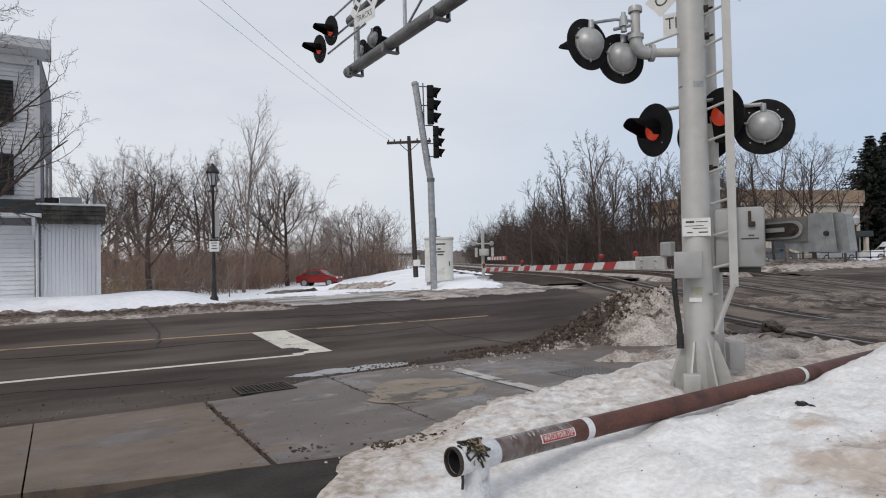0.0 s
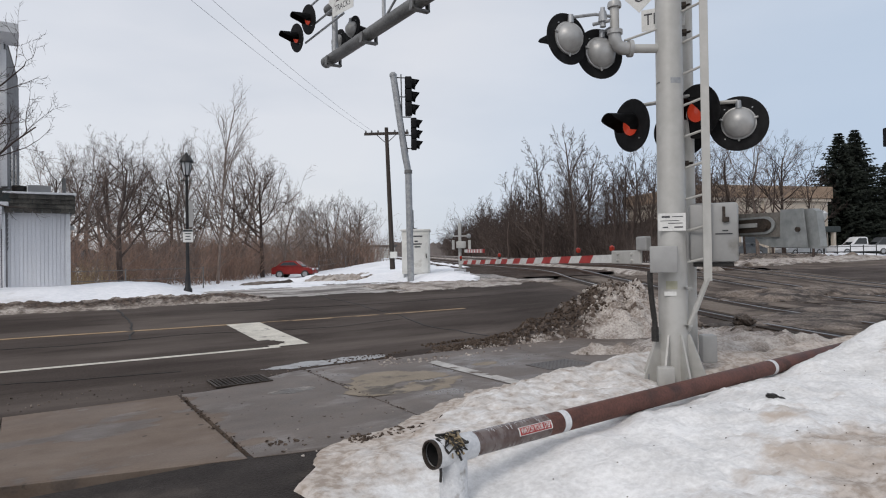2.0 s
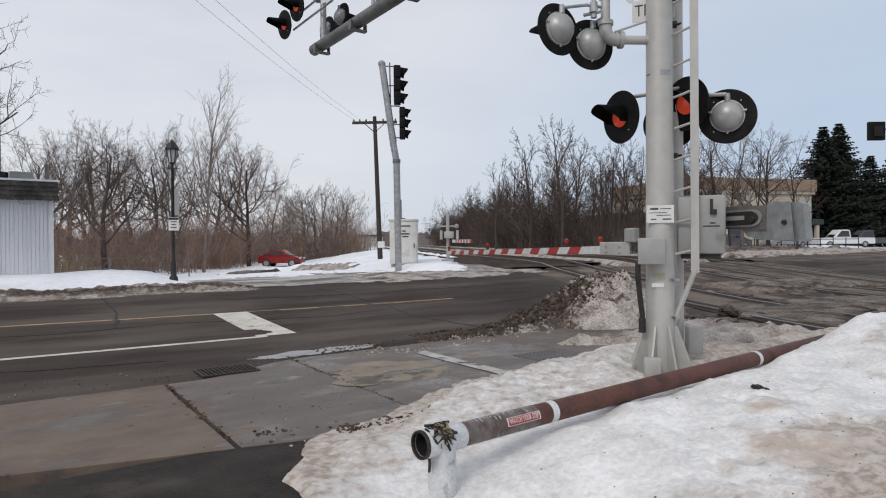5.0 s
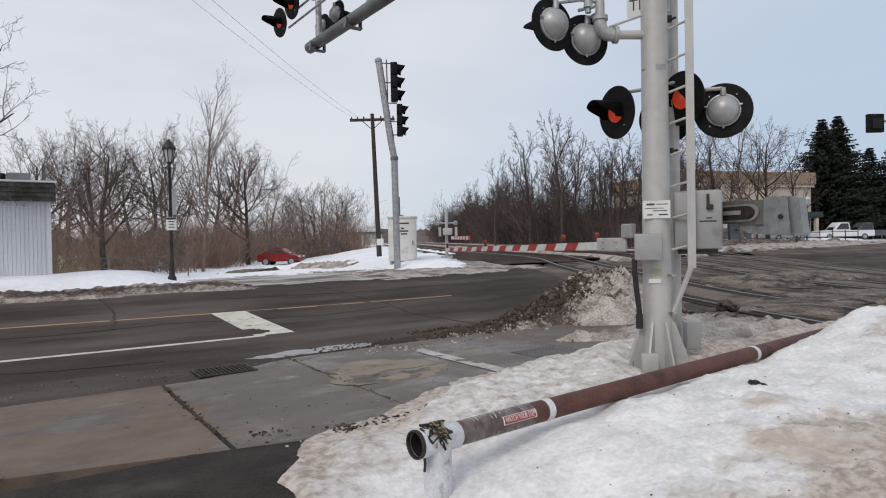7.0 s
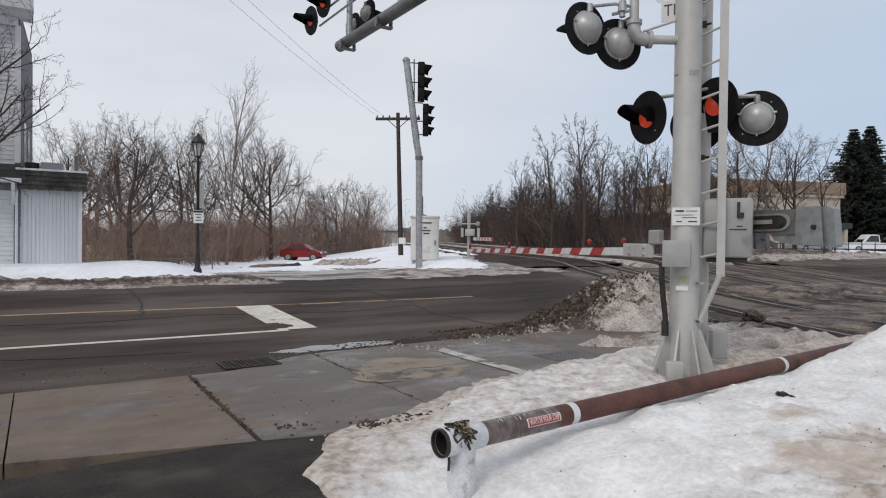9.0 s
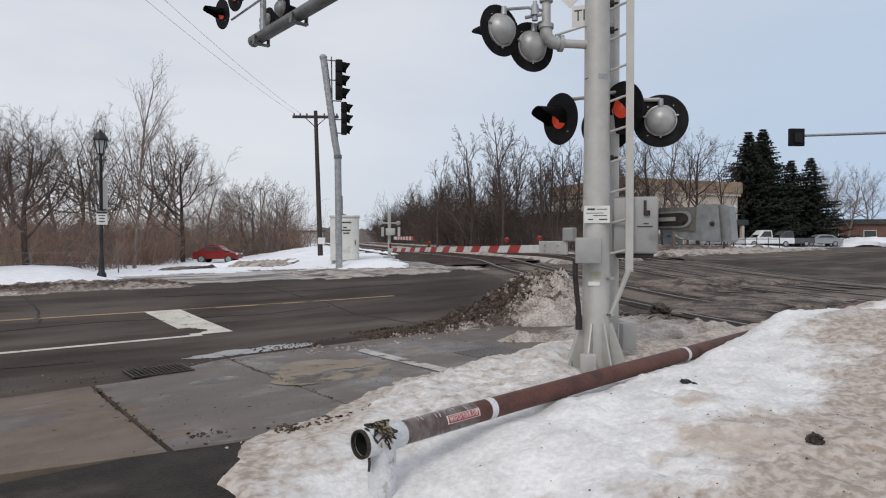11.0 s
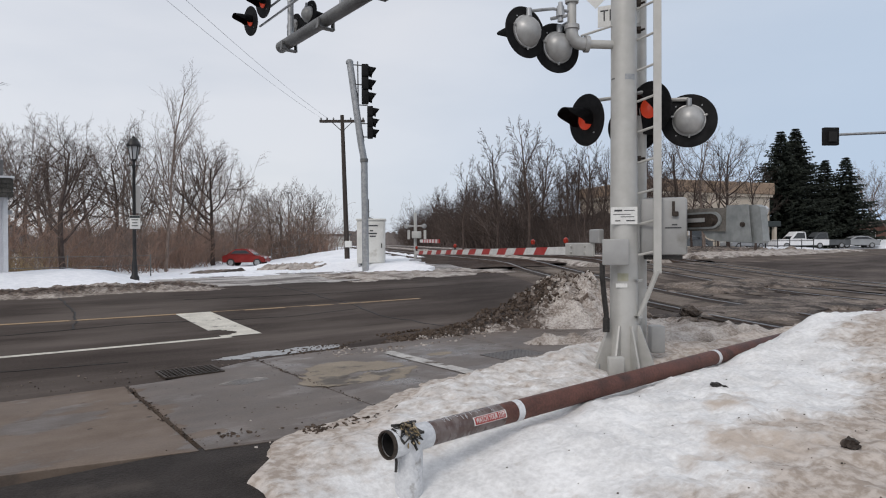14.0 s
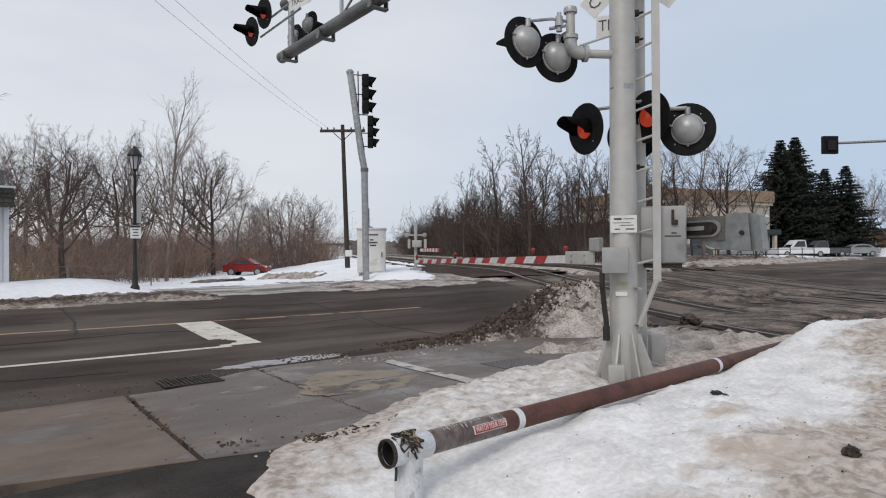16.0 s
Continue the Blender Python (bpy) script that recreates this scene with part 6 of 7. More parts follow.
# wire fence by the equipment case
wf = thing("wire_fence", (30.0, 63.5, 0.0), "low sagging wire fence on thin posts in the snow", "fence")
fp = [(24.0, 59.0), (28.5, 62.5), (33.0, 66.0), (38.0, 70.0)]
for x, y in fp:
    part("post", rod(B(), (x, y, land(x, y)), (x, y, land(x, y) + 1.45), 0.04, seg=6), M["tube_grey"], wf)
for h in (1.4, 0.9):
    part("wire", tube(B(), [(x, y, land(x, y) + h) for x, y in fp], 0.012, 5), M["tube_grey"], wf)

lf = thing("rail_fence", (4.0, 32.5, 0.4), "low dark wire fence at the foot of the thicket", "fence")
lp = [(-6.5, 33.6), (-2.5, 33.2), (0.5, 32.9), (3.8, 32.6), (7.15, 32.2)]
for x, y in lp:
    part("post", rod(B(), (x, y, land(x, y)), (x, y, land(x, y) + 1.15), 0.03, seg=6), M["tube_grey"], lf)
for h in (1.08, 0.62):
    part("rail_wire", tube(B(), [(x, y, land(x, y) + h) for x, y in lp], 0.014, 5), M["tube_grey"], lf)
# small things on the near side
def lump(name, x, y, r, material, label, seed, flat=0.6):
    bm = bmesh.new()
    bmesh.ops.create_icosphere(bm, subdivisions=3, radius=r)
    z0 = near_snow(x, y, 0, 0) or land(x, y)
    for q in bm.verts:
        d = q.co.normalized()
        q.co = Vector((q.co.x, q.co.y, q.co.z * flat)) * (1 + 0.5 * noise.fractal(d * 2.2 + Vector((seed, 1, 3)), 1, 2, 3)) + Vector((x, y, z0 + r * flat * 0.45))
    return solo(name, bm, material, label, "litter")
lump("dark_scrap", 4.62, 2.63, 0.040, M["dark"], "dark scrap lying on the snow bank", 1.0, 0.5)
lump("dark_scrap", 4.70, 2.61, 0.026, M["dark"], "dark scrap lying on the snow bank", 4.0, 0.4)
lump("mud_ball", 3.85, 1.42, 0.042, M["snow_dirt"], "ball of brown frozen mud on the snow bank", 7.0, 0.8)
clod_rng = random.Random(91)
bm = B()
for _ in range(420):
    x, y = clod_rng.uniform(2.6, 7.5), clod_rng.uniform(0.6, 2.9)
    z = near_snow(x, y, 0, 0)
    if z is None or clod_rng.random() > 0.25 + 0.75 * ease((2.1 - y) / 0.8):
        continue
    r = clod_rng.uniform(0.0025, 0.007)
    bmesh.ops.create_icosphere(bm, subdivisions=1, radius=r, matrix=Matrix.Translation((x, y, z + r * 0.2)) @ Matrix.Diagonal((1.3, 1, 0.7, 1)))
solo("snow_grit", bm, M["snow_dirt"], "dark grit scattered on the snow bank", "debris", kind="stuff")
for x, y in ((9.9, 6.1), (9.2, 6.6), (8.4, 5.2)):
    bm = bmesh.new()
    bmesh.ops.create_icosphere(bm, subdivisions=3, radius=0.16)
    for q in bm.verts:
        q.co = Vector((q.co.x, q.co.y, q.co.z * 0.7)) * (1 + 0.6 * bumps(q.co.x + x, q.co.y, 9.0, q.co.z * 9)) + Vector((x, y, land(x, y) + 0.1))
    solo("mud_clump", bm, M["snow_dirt"], "clump of frozen mud and grass by the rail", "debris", "mud clumps")

# ---- trees ----
def limb(V, F, p, d, length, r, segs, sides, rng, bend, lift):
    """Adds one tapering branch; returns the points along it with their directions and radii."""
    pts, rad = [Vector(p)], [r]
    d = d.normalized()
    dirs = [d.copy()]
    for k in range(segs):
        d = (d + Vector((rng.gauss(0, bend), rng.gauss(0, bend), rng.gauss(0, bend) + lift))).normalized()
        pts.append(pts[-1] + d * (length / segs))
        rad.append(r * (1 - 0.75 * (k + 1) / segs))
        dirs.append(d.copy())
    n0 = len(V)
    for q, rr, dd in zip(pts, rad, dirs):
        side = dd.cross(Vector((0.3, 0.2, 0.9))).normalized()
        up = side.cross(dd)
        for j in range(sides):
            a = 2 * math.pi * j / sides
            V.append(tuple(q + rr * (math.cos(a) * side + math.sin(a) * up)))
    for k in range(segs):
        for j in range(sides):
            a, b = n0 + k * sides + j, n0 + k * sides + (j + 1) % sides
            F.append((a, b, b + sides, a + sides))
    return list(zip(pts, dirs, rad))

def grow(V, F, p, d, length, r, level, spec, rng):
    segs, sides = spec["segs"][level], spec["sides"][level]
    line = limb(V, F, p, d, length, r, segs, sides, rng, spec["bend"][level], spec["lift"][level])
    if level + 1 >= len(spec["n"]) + 1:
        return
    n = spec["n"][level]
    lo = spec["from"][level]
    for i in range(n):
        t = lo + (1 - lo) * (i + rng.random()) / n
        f = t * segs
        k = min(int(f), segs - 1)
        q = line[k][0].lerp(line[k + 1][0], f - k)
        dd = line[k][1]
        axis = dd.cross(Vector((rng.gauss(0, 1), rng.gauss(0, 1), rng.gauss(0, 1)))).normalized()
        ang = radians(rng.uniform(*spec["angle"][level]))
        nd = Matrix.Rotation(ang, 3, axis) @ dd
        ll = length * spec["len"][level] * rng.uniform(0.6, 1.15) * (1.15 - 0.65 * t if level == 0 else 1.0 - 0.3 * t)
        rr = max(spec["rmin"], min(line[k][2] * 0.6, r * spec["rad"][level]))
        grow(V, F, q, nd, ll, rr, level + 1, spec, rng)

def mesh_of(name, V, F, material):
    me = bpy.data.meshes.new(name)
    me.from_pydata(V, [], F)
    me.materials.append(material)
    return me

BROAD = dict(n=(12, 8, 6, 5), segs=(7, 6, 4, 3, 1), sides=(9, 6, 4, 3, 3), bend=(0.06, 0.11, 0.13, 0.14, 0.15), lift=(0.0, 0.09, 0.08, 0.07, 0.05),
             angle=((35, 65), (25, 60), (25, 60), (20, 60)), len=(0.62, 0.5, 0.48, 0.5), rad=(0.42, 0.5, 0.5, 0.6), rmin=0.006)
BROAD["from"] = (0.28, 0.25, 0.2, 0.2)
TALL = dict(BROAD, angle=((16, 30), (14, 34), (18, 40), (20, 45)), len=(0.33, 0.5, 0.5, 0.5), rad=(0.3, 0.4, 0.5, 0.6), n=(20, 7, 5, 3), rmin=0.004)
TALL["from"] = (0.2, 0.2, 0.2, 0.2)
THIN = dict(BROAD, n=(11, 6, 4, 3), angle=((25, 50), (20, 50), (20, 55), (20, 55)), len=(0.42, 0.5, 0.5, 0.5), rmin=0.015)
THIN["from"] = (0.3, 0.2, 0.2, 0.2)

def tree_kind(spec, h, r, material, label, seed, name="bare_tree"):
    rng = random.Random(seed)
    t = thing(name, (0, 0, 0), label, "tree", "bare winter trees")
    V, F = [], []
    line = limb(V, F, (0, 0, -0.15), Vector((0.02, 0, 1)), h * 0.88, r, 8, 9, rng, spec["bend"][0], 0.03)
    trunk = new("trunk", mesh_of("trunk", V, F, material))
    trunk.parent = t
    for p in trunk.data.polygons:
        p.use_smooth = True
    V, F = [], []
    n, lo = spec["n"][0], spec["from"][0]
    for i in range(n):
        u = lo + (1 - lo) * (i + rng.random()) / n
        f = min(u * 8, 7.99)
        k = int(f)
        q = line[k][0].lerp(line[k + 1][0], f - k)
        axis = line[k][1].cross(Vector((rng.gauss(0, 1), rng.gauss(0, 1), 0.1))).normalized()
        nd = Matrix.Rotation(radians(rng.uniform(*spec["angle"][0])), 3, axis) @ line[k][1]
        ll = h * spec["len"][0] * rng.uniform(0.7, 1.15) * (1.2 - 0.75 * u)
        grow(V, F, q, nd, ll, max(0.012, line[k][2] * 0.5), 1, spec, rng)
    crown = new("crown", mesh_of("crown", V, F, material))
    crown.parent = t
    return t

def brush_kind(h, w, stems, material, label, seed, name="bush", cat="bush", fat=1.0):
    rng = random.Random(seed)
    V, F = [], []
    spec = dict(n=(4, 3), segs=(4, 2, 1), sides=(3, 3, 3), bend=(0.17, 0.2, 0.22), lift=(0.03, 0.05, 0.0), angle=((20, 60), (25, 65)), len=(0.45, 0.5), rad=(0.5, 0.6), rmin=0.006 * fat)
    spec["from"] = (0.3, 0.2)
    for _ in range(stems):
        a, q = rng.random() * 6.28, w * math.sqrt(rng.random())
        lean = Vector((rng.gauss(0, 0.30), rng.gauss(0, 0.30), 1))
        grow(V, F, (q * math.cos(a), q * math.sin(a), -0.1), lean, h * rng.uniform(0.45, 1.05), rng.uniform(0.010, 0.022) * fat, 0, spec, rng)
    o = new(name, mesh_of(name, V, F, material))
    return tagged(o, label, cat, "roadside brush")

def reed_kind(h, w, n, seed):
    rng = random.Random(seed)
    V, F = [], []
    for _ in range(n):
        a, q = rng.random() * 6.28, w * math.sqrt(rng.random())
        limb(V, F, (q * math.cos(a), q * math.sin(a), -0.1), Vector((rng.gauss(0, 0.16), rng.gauss(0, 0.16), 1)), h * rng.uniform(0.4, 1.0), 0.012, 3, 3, rng, 0.12, 0)
    o = new("dry_grass_clump", mesh_of("dry_grass_clump", V, F, M["reed"]))
    return tagged(o, "tall clump of dry straw coloured grass", "grass", "roadside brush")

kinds = dict(
    a=tree_kind(BROAD, 8.5, 0.20, M["bark_dark"], "large spreading bare tree with dark branches", 11),
    b=tree_kind(BROAD, 8.5, 0.15, M["bark"], "bare grey-brown tree with fine twigs", 12),
    c=tree_kind(TALL, 11.0, 0.085, M["bark"], "tall slender bare poplar with upright twigs", 13),
    d=tree_kind(THIN, 10.0, 0.13, M["bark_dark"], "thin dark bare tree in the wood by the tracks", 14),
    e=tree_kind(THIN, 10.0, 0.14, M["bark_dark"], "thin dark bare tree in the wood by the tracks", 15),
    f=tree_kind(BROAD, 8.5, 0.17, M["bark_dark"], "bare dark tree with crooked branches", 16))
heights = dict(a=8.5, b=8.5, c=11.0, d=10.0, e=10.0, f=8.5)
used = set()
rng = random.Random(77)

def plant(kind, x, y, h, turn=None):
    src = kinds[kind]
    k = h / heights[kind]
    m = pose(x, y, land(x, y) - 0.05, 0, 0, rng.uniform(0, 360) if turn is None else turn)
    if kind in used:
        o = copy_thing(src, m)
    else:
        o = src
        o.matrix_basis = m
        used.add(kind)
    o.scale = (k * rng.uniform(0.9, 1.1), k * rng.uniform(0.9, 1.1), k)
    return o

WOOD_WEST = (
    ("a", 4.0, 36.1, 7.6), ("b", 3.0, 44.9, 8.5), ("f", 1.5, 50.5, 8.7), ("b", 0.2, 56.0, 9.1), ("b", 7.8, 51.3, 8.7), ("f", 9.3, 52.8, 9.4),
    ("b", 11.0, 51.7, 10.1), ("c", 10.4, 43.0, 14.4), ("c", 10.6, 51.5, 11.0), ("b", 15.0, 54.0, 10.6), ("f", 16.0, 51.1, 9.3), ("b", 19.4, 56.0, 7.8),
    ("b", 27.7, 70.9, 7.0), ("f", 31.5, 74.5, 8.4), ("b", 31.8, 69.6, 7.6), ("f", 38.5, 79.6, 8.4), ("b", 37.4, 84.9, 9.4), ("f", 31.9, 78.8, 8.9),
    ("b", 22.8, 63.3, 7.2), ("a", 4.7, 50.9, 9.0), ("b", 3.0, 58.9, 9.3), ("b", 7.3, 56.3, 9.3), ("b", 11.3, 58.6, 10.2), ("b", 15.0, 58.7, 10.7),
    ("b", 18.6, 61.2, 10.0), ("b", 5.7, 64.3, 10.7),
)
TREES_EAST = (
    ("d", 40.4, 44.6, 11.0), ("e", 41.6, 41.6, 12.6), ("d", 38.6, 47.5, 8.5), ("e", 43.5, 37.6, 9.5),
    ("f", 41.4, 26.4, 8.4), ("b", 46.8, 27.4, 9.5), ("f", 50.3, 27.3, 9.3), ("f", 44.0, 32.0, 9.3), ("f", -2.5, 17.2, 7.0), ("b", 135.7, 48.2, 13.2),
    ("b", 137.4, 46.9, 13.2), ("b", 139.9, 45.0, 13.2), ("b", 143.4, 42.4, 13.2),
)
for kind, x, y, h in WOOD_WEST + TREES_EAST:
    plant(kind, x, y, h)
for i in range(66):                       # belt along the far side of the tracks
    a = 42 + (i / 65) ** 1.25 * 135 + rng.uniform(-2, 2)
    x, y = along(20.5 + rng.uniform(0, 11), a)
    plant(rng.choice("dede"), x, y, 6.7 + 3.9 * min(1, max(0, (a - 45) / 20)) + rng.uniform(-2.4, 1.6))


# ---- brush ----
brush = [brush_kind(3.2, 1.5, 34, M["twig"], "thicket of reddish brown leafless brush", 31),
         brush_kind(3.6, 1.5, 30, M["bark"], "thicket of grey leafless saplings", 32),
         brush_kind(2.4, 1.6, 34, M["twig"], "low thicket of reddish brown leafless brush", 33),
         reed_kind(2.3, 1.4, 160, 34),
         brush_kind(4.4, 2.0, 34, M["bark_dark"], "dark undergrowth of leafless saplings", 35, fat=2.0)]
first = [True] * len(brush)
def shrub(k, x, y, s):
    m = pose(x, y, land(x, y), 0, 0, rng.uniform(0, 360))
    if first[k]:
        o, first[k] = brush[k], False
        o.matrix_basis = m
    else:
        o = copy_thing(brush[k], m)
    o.scale = (s * rng.uniform(0.9, 1.25), s * rng.uniform(0.9, 1.25), s * rng.uniform(0.8, 1.2))
for i in range(84):                       # thicket behind the snow field
    x = -7 + 25 * i / 84 + rng.uniform(-1, 1)
    y = 34.5 + 1.38 * max(0, x - 1.9) + rng.uniform(0, 1) ** 1.5 * 12
    shrub(3 if i % 2 == 0 and x < 5 else rng.choice((0, 0, 1, 1, 2)), x, y, rng.uniform(0.7, 1.1) if i % 2 == 0 and x < 5 else rng.uniform(1.0, 1.7))
for i in range(46):                       # round the lane's end
    x, y = rng.uniform(20, 38), rng.uniform(64, 82)
    if across(x, y) < 2:
        shrub(rng.choice((0, 1, 2)), x, y, rng.uniform(1.3, 2.1))
for i in range(110):                       # under the belt by the tracks
    a = 46 + (i / 109) ** 1.25 * 125
    x, y = along(19.8 + rng.uniform(0, 7), a)
    shrub(rng.choice((4, 4, 4, 1)), x, y, rng.uniform(1.25, 1.95) * (0.40 + 0.60 * ease((a - 46) / 22)))


# ---- spruces ----
def spruce(h, w, seed):
    rng2 = random.Random(seed)
    t = thing("spruce", (0, 0, 0), "dark green spruce with drooping branches", "tree", "spruces")
    bm = B()
    rod(bm, (0, 0, -0.2), (0, 0, h * 0.97), 0.2, 0.02, 8)
    part("trunk", bm, M["bark_dark"], t)
    V, F = [], []
    z = 0.6
    while z < h:
        u = z / h
        reach = (w * (1 - u) ** 0.9 + 0.12) * rng2.uniform(0.85, 1.1)
        n = int(9 + 11 * (1 - u))
        for i in range(n):
            a = 6.283 * (i + rng2.random()) / n
            L = reach * rng2.uniform(0.6, 1.15)
            d = Vector((math.cos(a), math.sin(a), 0))
            s = Vector((-d.y, d.x, 0))
            m = max(3, int(L / 0.20))
            for q in range(m):
                f = (q + 0.6) / m
                c = Vector((0, 0, z)) + d * L * f + Vector((0, 0, -0.34 * L * f + 0.30 * L * f * f))
                for g in range(3):
                    wd = (0.26 * (1.2 - f) + 0.10) * (0.5 + 0.5 * min(1, reach / 1.6))
                    e = (s * rng2.uniform(-1, 1) * (1.2 - f) + d * rng2.uniform(0.2, 1.0) + Vector((0, 0, rng2.uniform(-1.0, 0.1)))).normalized() * wd * rng2.uniform(1.0, 2.2)
                    b = e.cross(Vector((rng2.gauss(0, 1), rng2.gauss(0, 1), rng2.gauss(0, 1)))).normalized() * 0.11
                    k0 = len(V)
                    V += [tuple(c - b), tuple(c + b), tuple(c + e)]
                    F.append((k0, k0 + 1, k0 + 2))
        z += (0.28 + 0.17 * (1 - u)) * rng2.uniform(0.8, 1.2)
    o = new("crown", mesh_of("crown", V, F, M["needle"]))
    o.parent = t
    return t
sp = spruce(15.2, 4.9, 5)
sp2 = spruce(11.4, 3.7, 6)
used_sp = set()
for src, x, y, k in ((sp, 82.3, 37.9, 0.98), (sp, 85.2, 37.4, 1.02), (sp2, 89.5, 35.6, 1.0), (sp2, 88.8, 32.9, 1.0)):
    m = pose(x, y, land(x, y) - 0.1, 0, 0, rng.uniform(0, 360))
    if src.name in used_sp:
        o = copy_thing(src, m)
    else:
        o = src
        o.matrix_basis = m
        used_sp.add(src.name)
    o.scale = (k * 1.42, k * 1.42, k)


# ---- buildings beyond the tracks ----
def block(name, corner, yaw, length, depth, h, label):
    """A building whose right front corner is at corner; its front runs back along yaw."""
    c, s = math.cos(radians(yaw)), math.sin(radians(yaw))
    z = land(*corner)
    t = thing(name, (*corner, z), label, "building")
    def at(u, v, w):
        return Vector((corner[0] - c * u - s * v, corner[1] - s * u + c * v, z + w))
    return t, at

bld, bat = block("commercial_building", (73.3, 35.0), -16.5, 15, 14, 7.2, "beige stucco building with a tan roof band and dark entrance")
part("wall", box(B(), bat(8, 7, 2.9), (16, 14, 6.4), -16.5), M["stucco"], bld)
part("roof_band", box(B(), bat(8, 7, 6.75), (16.8, 14.8, 1.3), -16.5, 0.1), M["tan"], bld, "tan roof band")
part("cornice", box(B(), bat(8, 7, 5.95), (16.5, 14.5, 0.3), -16.5), M["stucco"], bld)
# no recess is cut: its shade is the panel's near-black colour
part("entrance", box(B(), bat(3.6, -0.05, 1.2), (6.4, 0.3, 2.4), -16.5), M["shutter"], bld, "flat dark panel painted as the shade of a recessed entrance")
part("canopy", box(B(), bat(3.4, -0.7, 2.75), (7.0, 1.6, 0.6), -16.5, 0.05), M["dark_trim"], bld, "dark canopy")
for u in (0.6, 2.6, 4.6, 6.6):
    part("pillar", box(B(), bat(u, -1.2, 1.2), (0.35, 0.35, 2.4), -16.5), M["stucco"], bld)
for u in (10.5, 14.0):
    w = part("window", box(B(), bat(u, -0.03, 1.7), (2.2, 0.2, 1.5), -16.5), M["siding"], bld)
    part("pane", box(B(), bat(u, -0.15, 1.7), (2.0, 0.06, 1.3), -16.5), M["window"], w)
for u in (8.5, 12.2, 15.6):
    part("pilaster", box(B(), bat(u, -0.06, 3.0), (0.5, 0.3, 6.0), -16.5), M["stucco"], bld)
bk, kat = block("brick_building", (150.0, 32.0), -55, 45, 15, 4.0, "long low red brick building behind snow")
part("wall", box(B(), kat(22, 7, 1.9), (45, 14, 3.8), -55), M["brick"], bk)
part("roof", box(B(), kat(22, 7, 4.3), (46, 15, 1.1), -55, 0.2), M["shingle"], bk)
for k in range(6):
    w = part("window", box(B(), kat(6 + k * 6.5, -0.05, 1.9), (2.2, 0.25, 1.6), -55), M["siding"], bk)
    part("pane", box(B(), kat(6 + k * 6.5, -0.2, 1.9), (2.0, 0.05, 1.4), -55), M["window"], w)
solo("embankment", sheet(span(22.5, 33, 0.7), span(60, 190, 2.5), along, lambda x, y, u, v: land(x, y) - 0.1 + 3.9 * ease((u - 22.5) / 7) + 0.5 * bumps(x, y, 0.3) + 0.7 * bumps(x, y, 0.9, 2.0) * ease((u - 23) / 4), 2.0), M["litter"], "bank of brown leaf litter under the trees", "embankment", kind="structure", smooth=True)
fence = thing("railing", (64, 30.5, land(64, 30.5)), "low black iron railing on a snowy verge", "railing")
fa, fb = Vector((57.0, 33.6, 0)), Vector((68.7, 28.4, 0))
for z in (0.35, 0.85):
    part("rail_bar", rod(B(), fa + Vector((0, 0, land(57, 33.6) + z)), fb + Vector((0, 0, land(68.7, 28.4) + z)), 0.035, seg=6), M["black_post"], fence)
for k in range(10):
    p = fa.lerp(fb, k / 9)
    part("post", rod(B(), p + Vector((0, 0, land(p.x, p.y) - 0.1)), p + Vector((0, 0, land(p.x, p.y) + 1.0)), 0.045, seg=6), M["black_post"], fence)
patch("snow_verge", 50, 76, 29.5, 36, 0.2, M["snow_clean"], "verge under old snow before the building", 41.0, 0.5, -0.35, 0.15)
patch("snow_verge", 84, 135, 24, 34, 0.9, M["snow_clean"], "ploughed snow along the far road", 42.0, 0.8, -0.2, 0.1)
patch("snow_verge", 36, 52, 22, 30, 0.4, M["snow_dirt"], "muddy ploughed ridge at the far side of the crossing", 43.0, 0.3, -0.1, 0.3)
patch("snow_verge", 14.5, 60, 19.0, 24, 0.25, M["snow_grey"], "thin dirty snow beyond the tracks", 44.0, 0.35, 0.0, 0.25, lambda x, y: across(x, y) > 18.6)
lampb = thing("street_lamp", (61.0, 29.5, land(61, 29.5)), "dark street lamp beside the far road", "street lamp")
lz = land(61, 29.5)
part("post", rod(B(), (61, 29.5, lz), (61, 29.5, lz + 3.4), 0.08, seg=8), M["black_post"], lampb)
part("lantern", lathe(B(), (61, 29.5, lz + 3.3), (0, 0, 1), ((0, 0.15), (0.5, 0.35), (0.6, 0.4), (0.85, 0.1), (0.9, 0)), 8), M["lamp_glass"], lampb)
# distance: closing woods, low hills of trees
def wood_wall(name, pts, h, label, seed):
    bm = B()
    rows = []
    for i, (a, b) in enumerate(zip(pts, pts[1:])):
        n = 60
        for k in range(n):
            x, y = a[0] + (b[0] - a[0]) * k / n, a[1] + (b[1] - a[1]) * k / n
            top = h * (0.75 + 0.45 * bumps(x, y, 0.09, seed) + 0.25 * bumps(x, y, 0.5, seed))
            rows.append((bm.verts.new((x, y, land(x, y) - 1)), bm.verts.new((x, y, land(x, y) + max(1, top)))))
    for a, b in zip(rows, rows[1:]):
        bm.faces.new((a[0], b[0], b[1], a[1]))
    return solo(name, bm, M["backdrop"], label, "woods", kind="structure")
wood_wall("backdrop", ((-260, 120), (-60, 150), (20, 200), (95, 290)), 8, "distant winter woods", 2.0)
wood_wall("backdrop", ((135, 250), (190, 190), (260, 90), (320, -60)), 8, "distant winter woods beyond the town", 3.0)
far_shed = thing("warehouse", (70.5, 136, 0), "pale low warehouse far along the tracks", "building")
part("wall", box(B(), (70.5, 136, 1.6), (5, 8, 3.4)), M["cream"], far_shed)
part("roof", box(B(), (70.5, 136, 3.5), (5.6, 8.6, 0.4)), M["tube_grey"], far_shed)
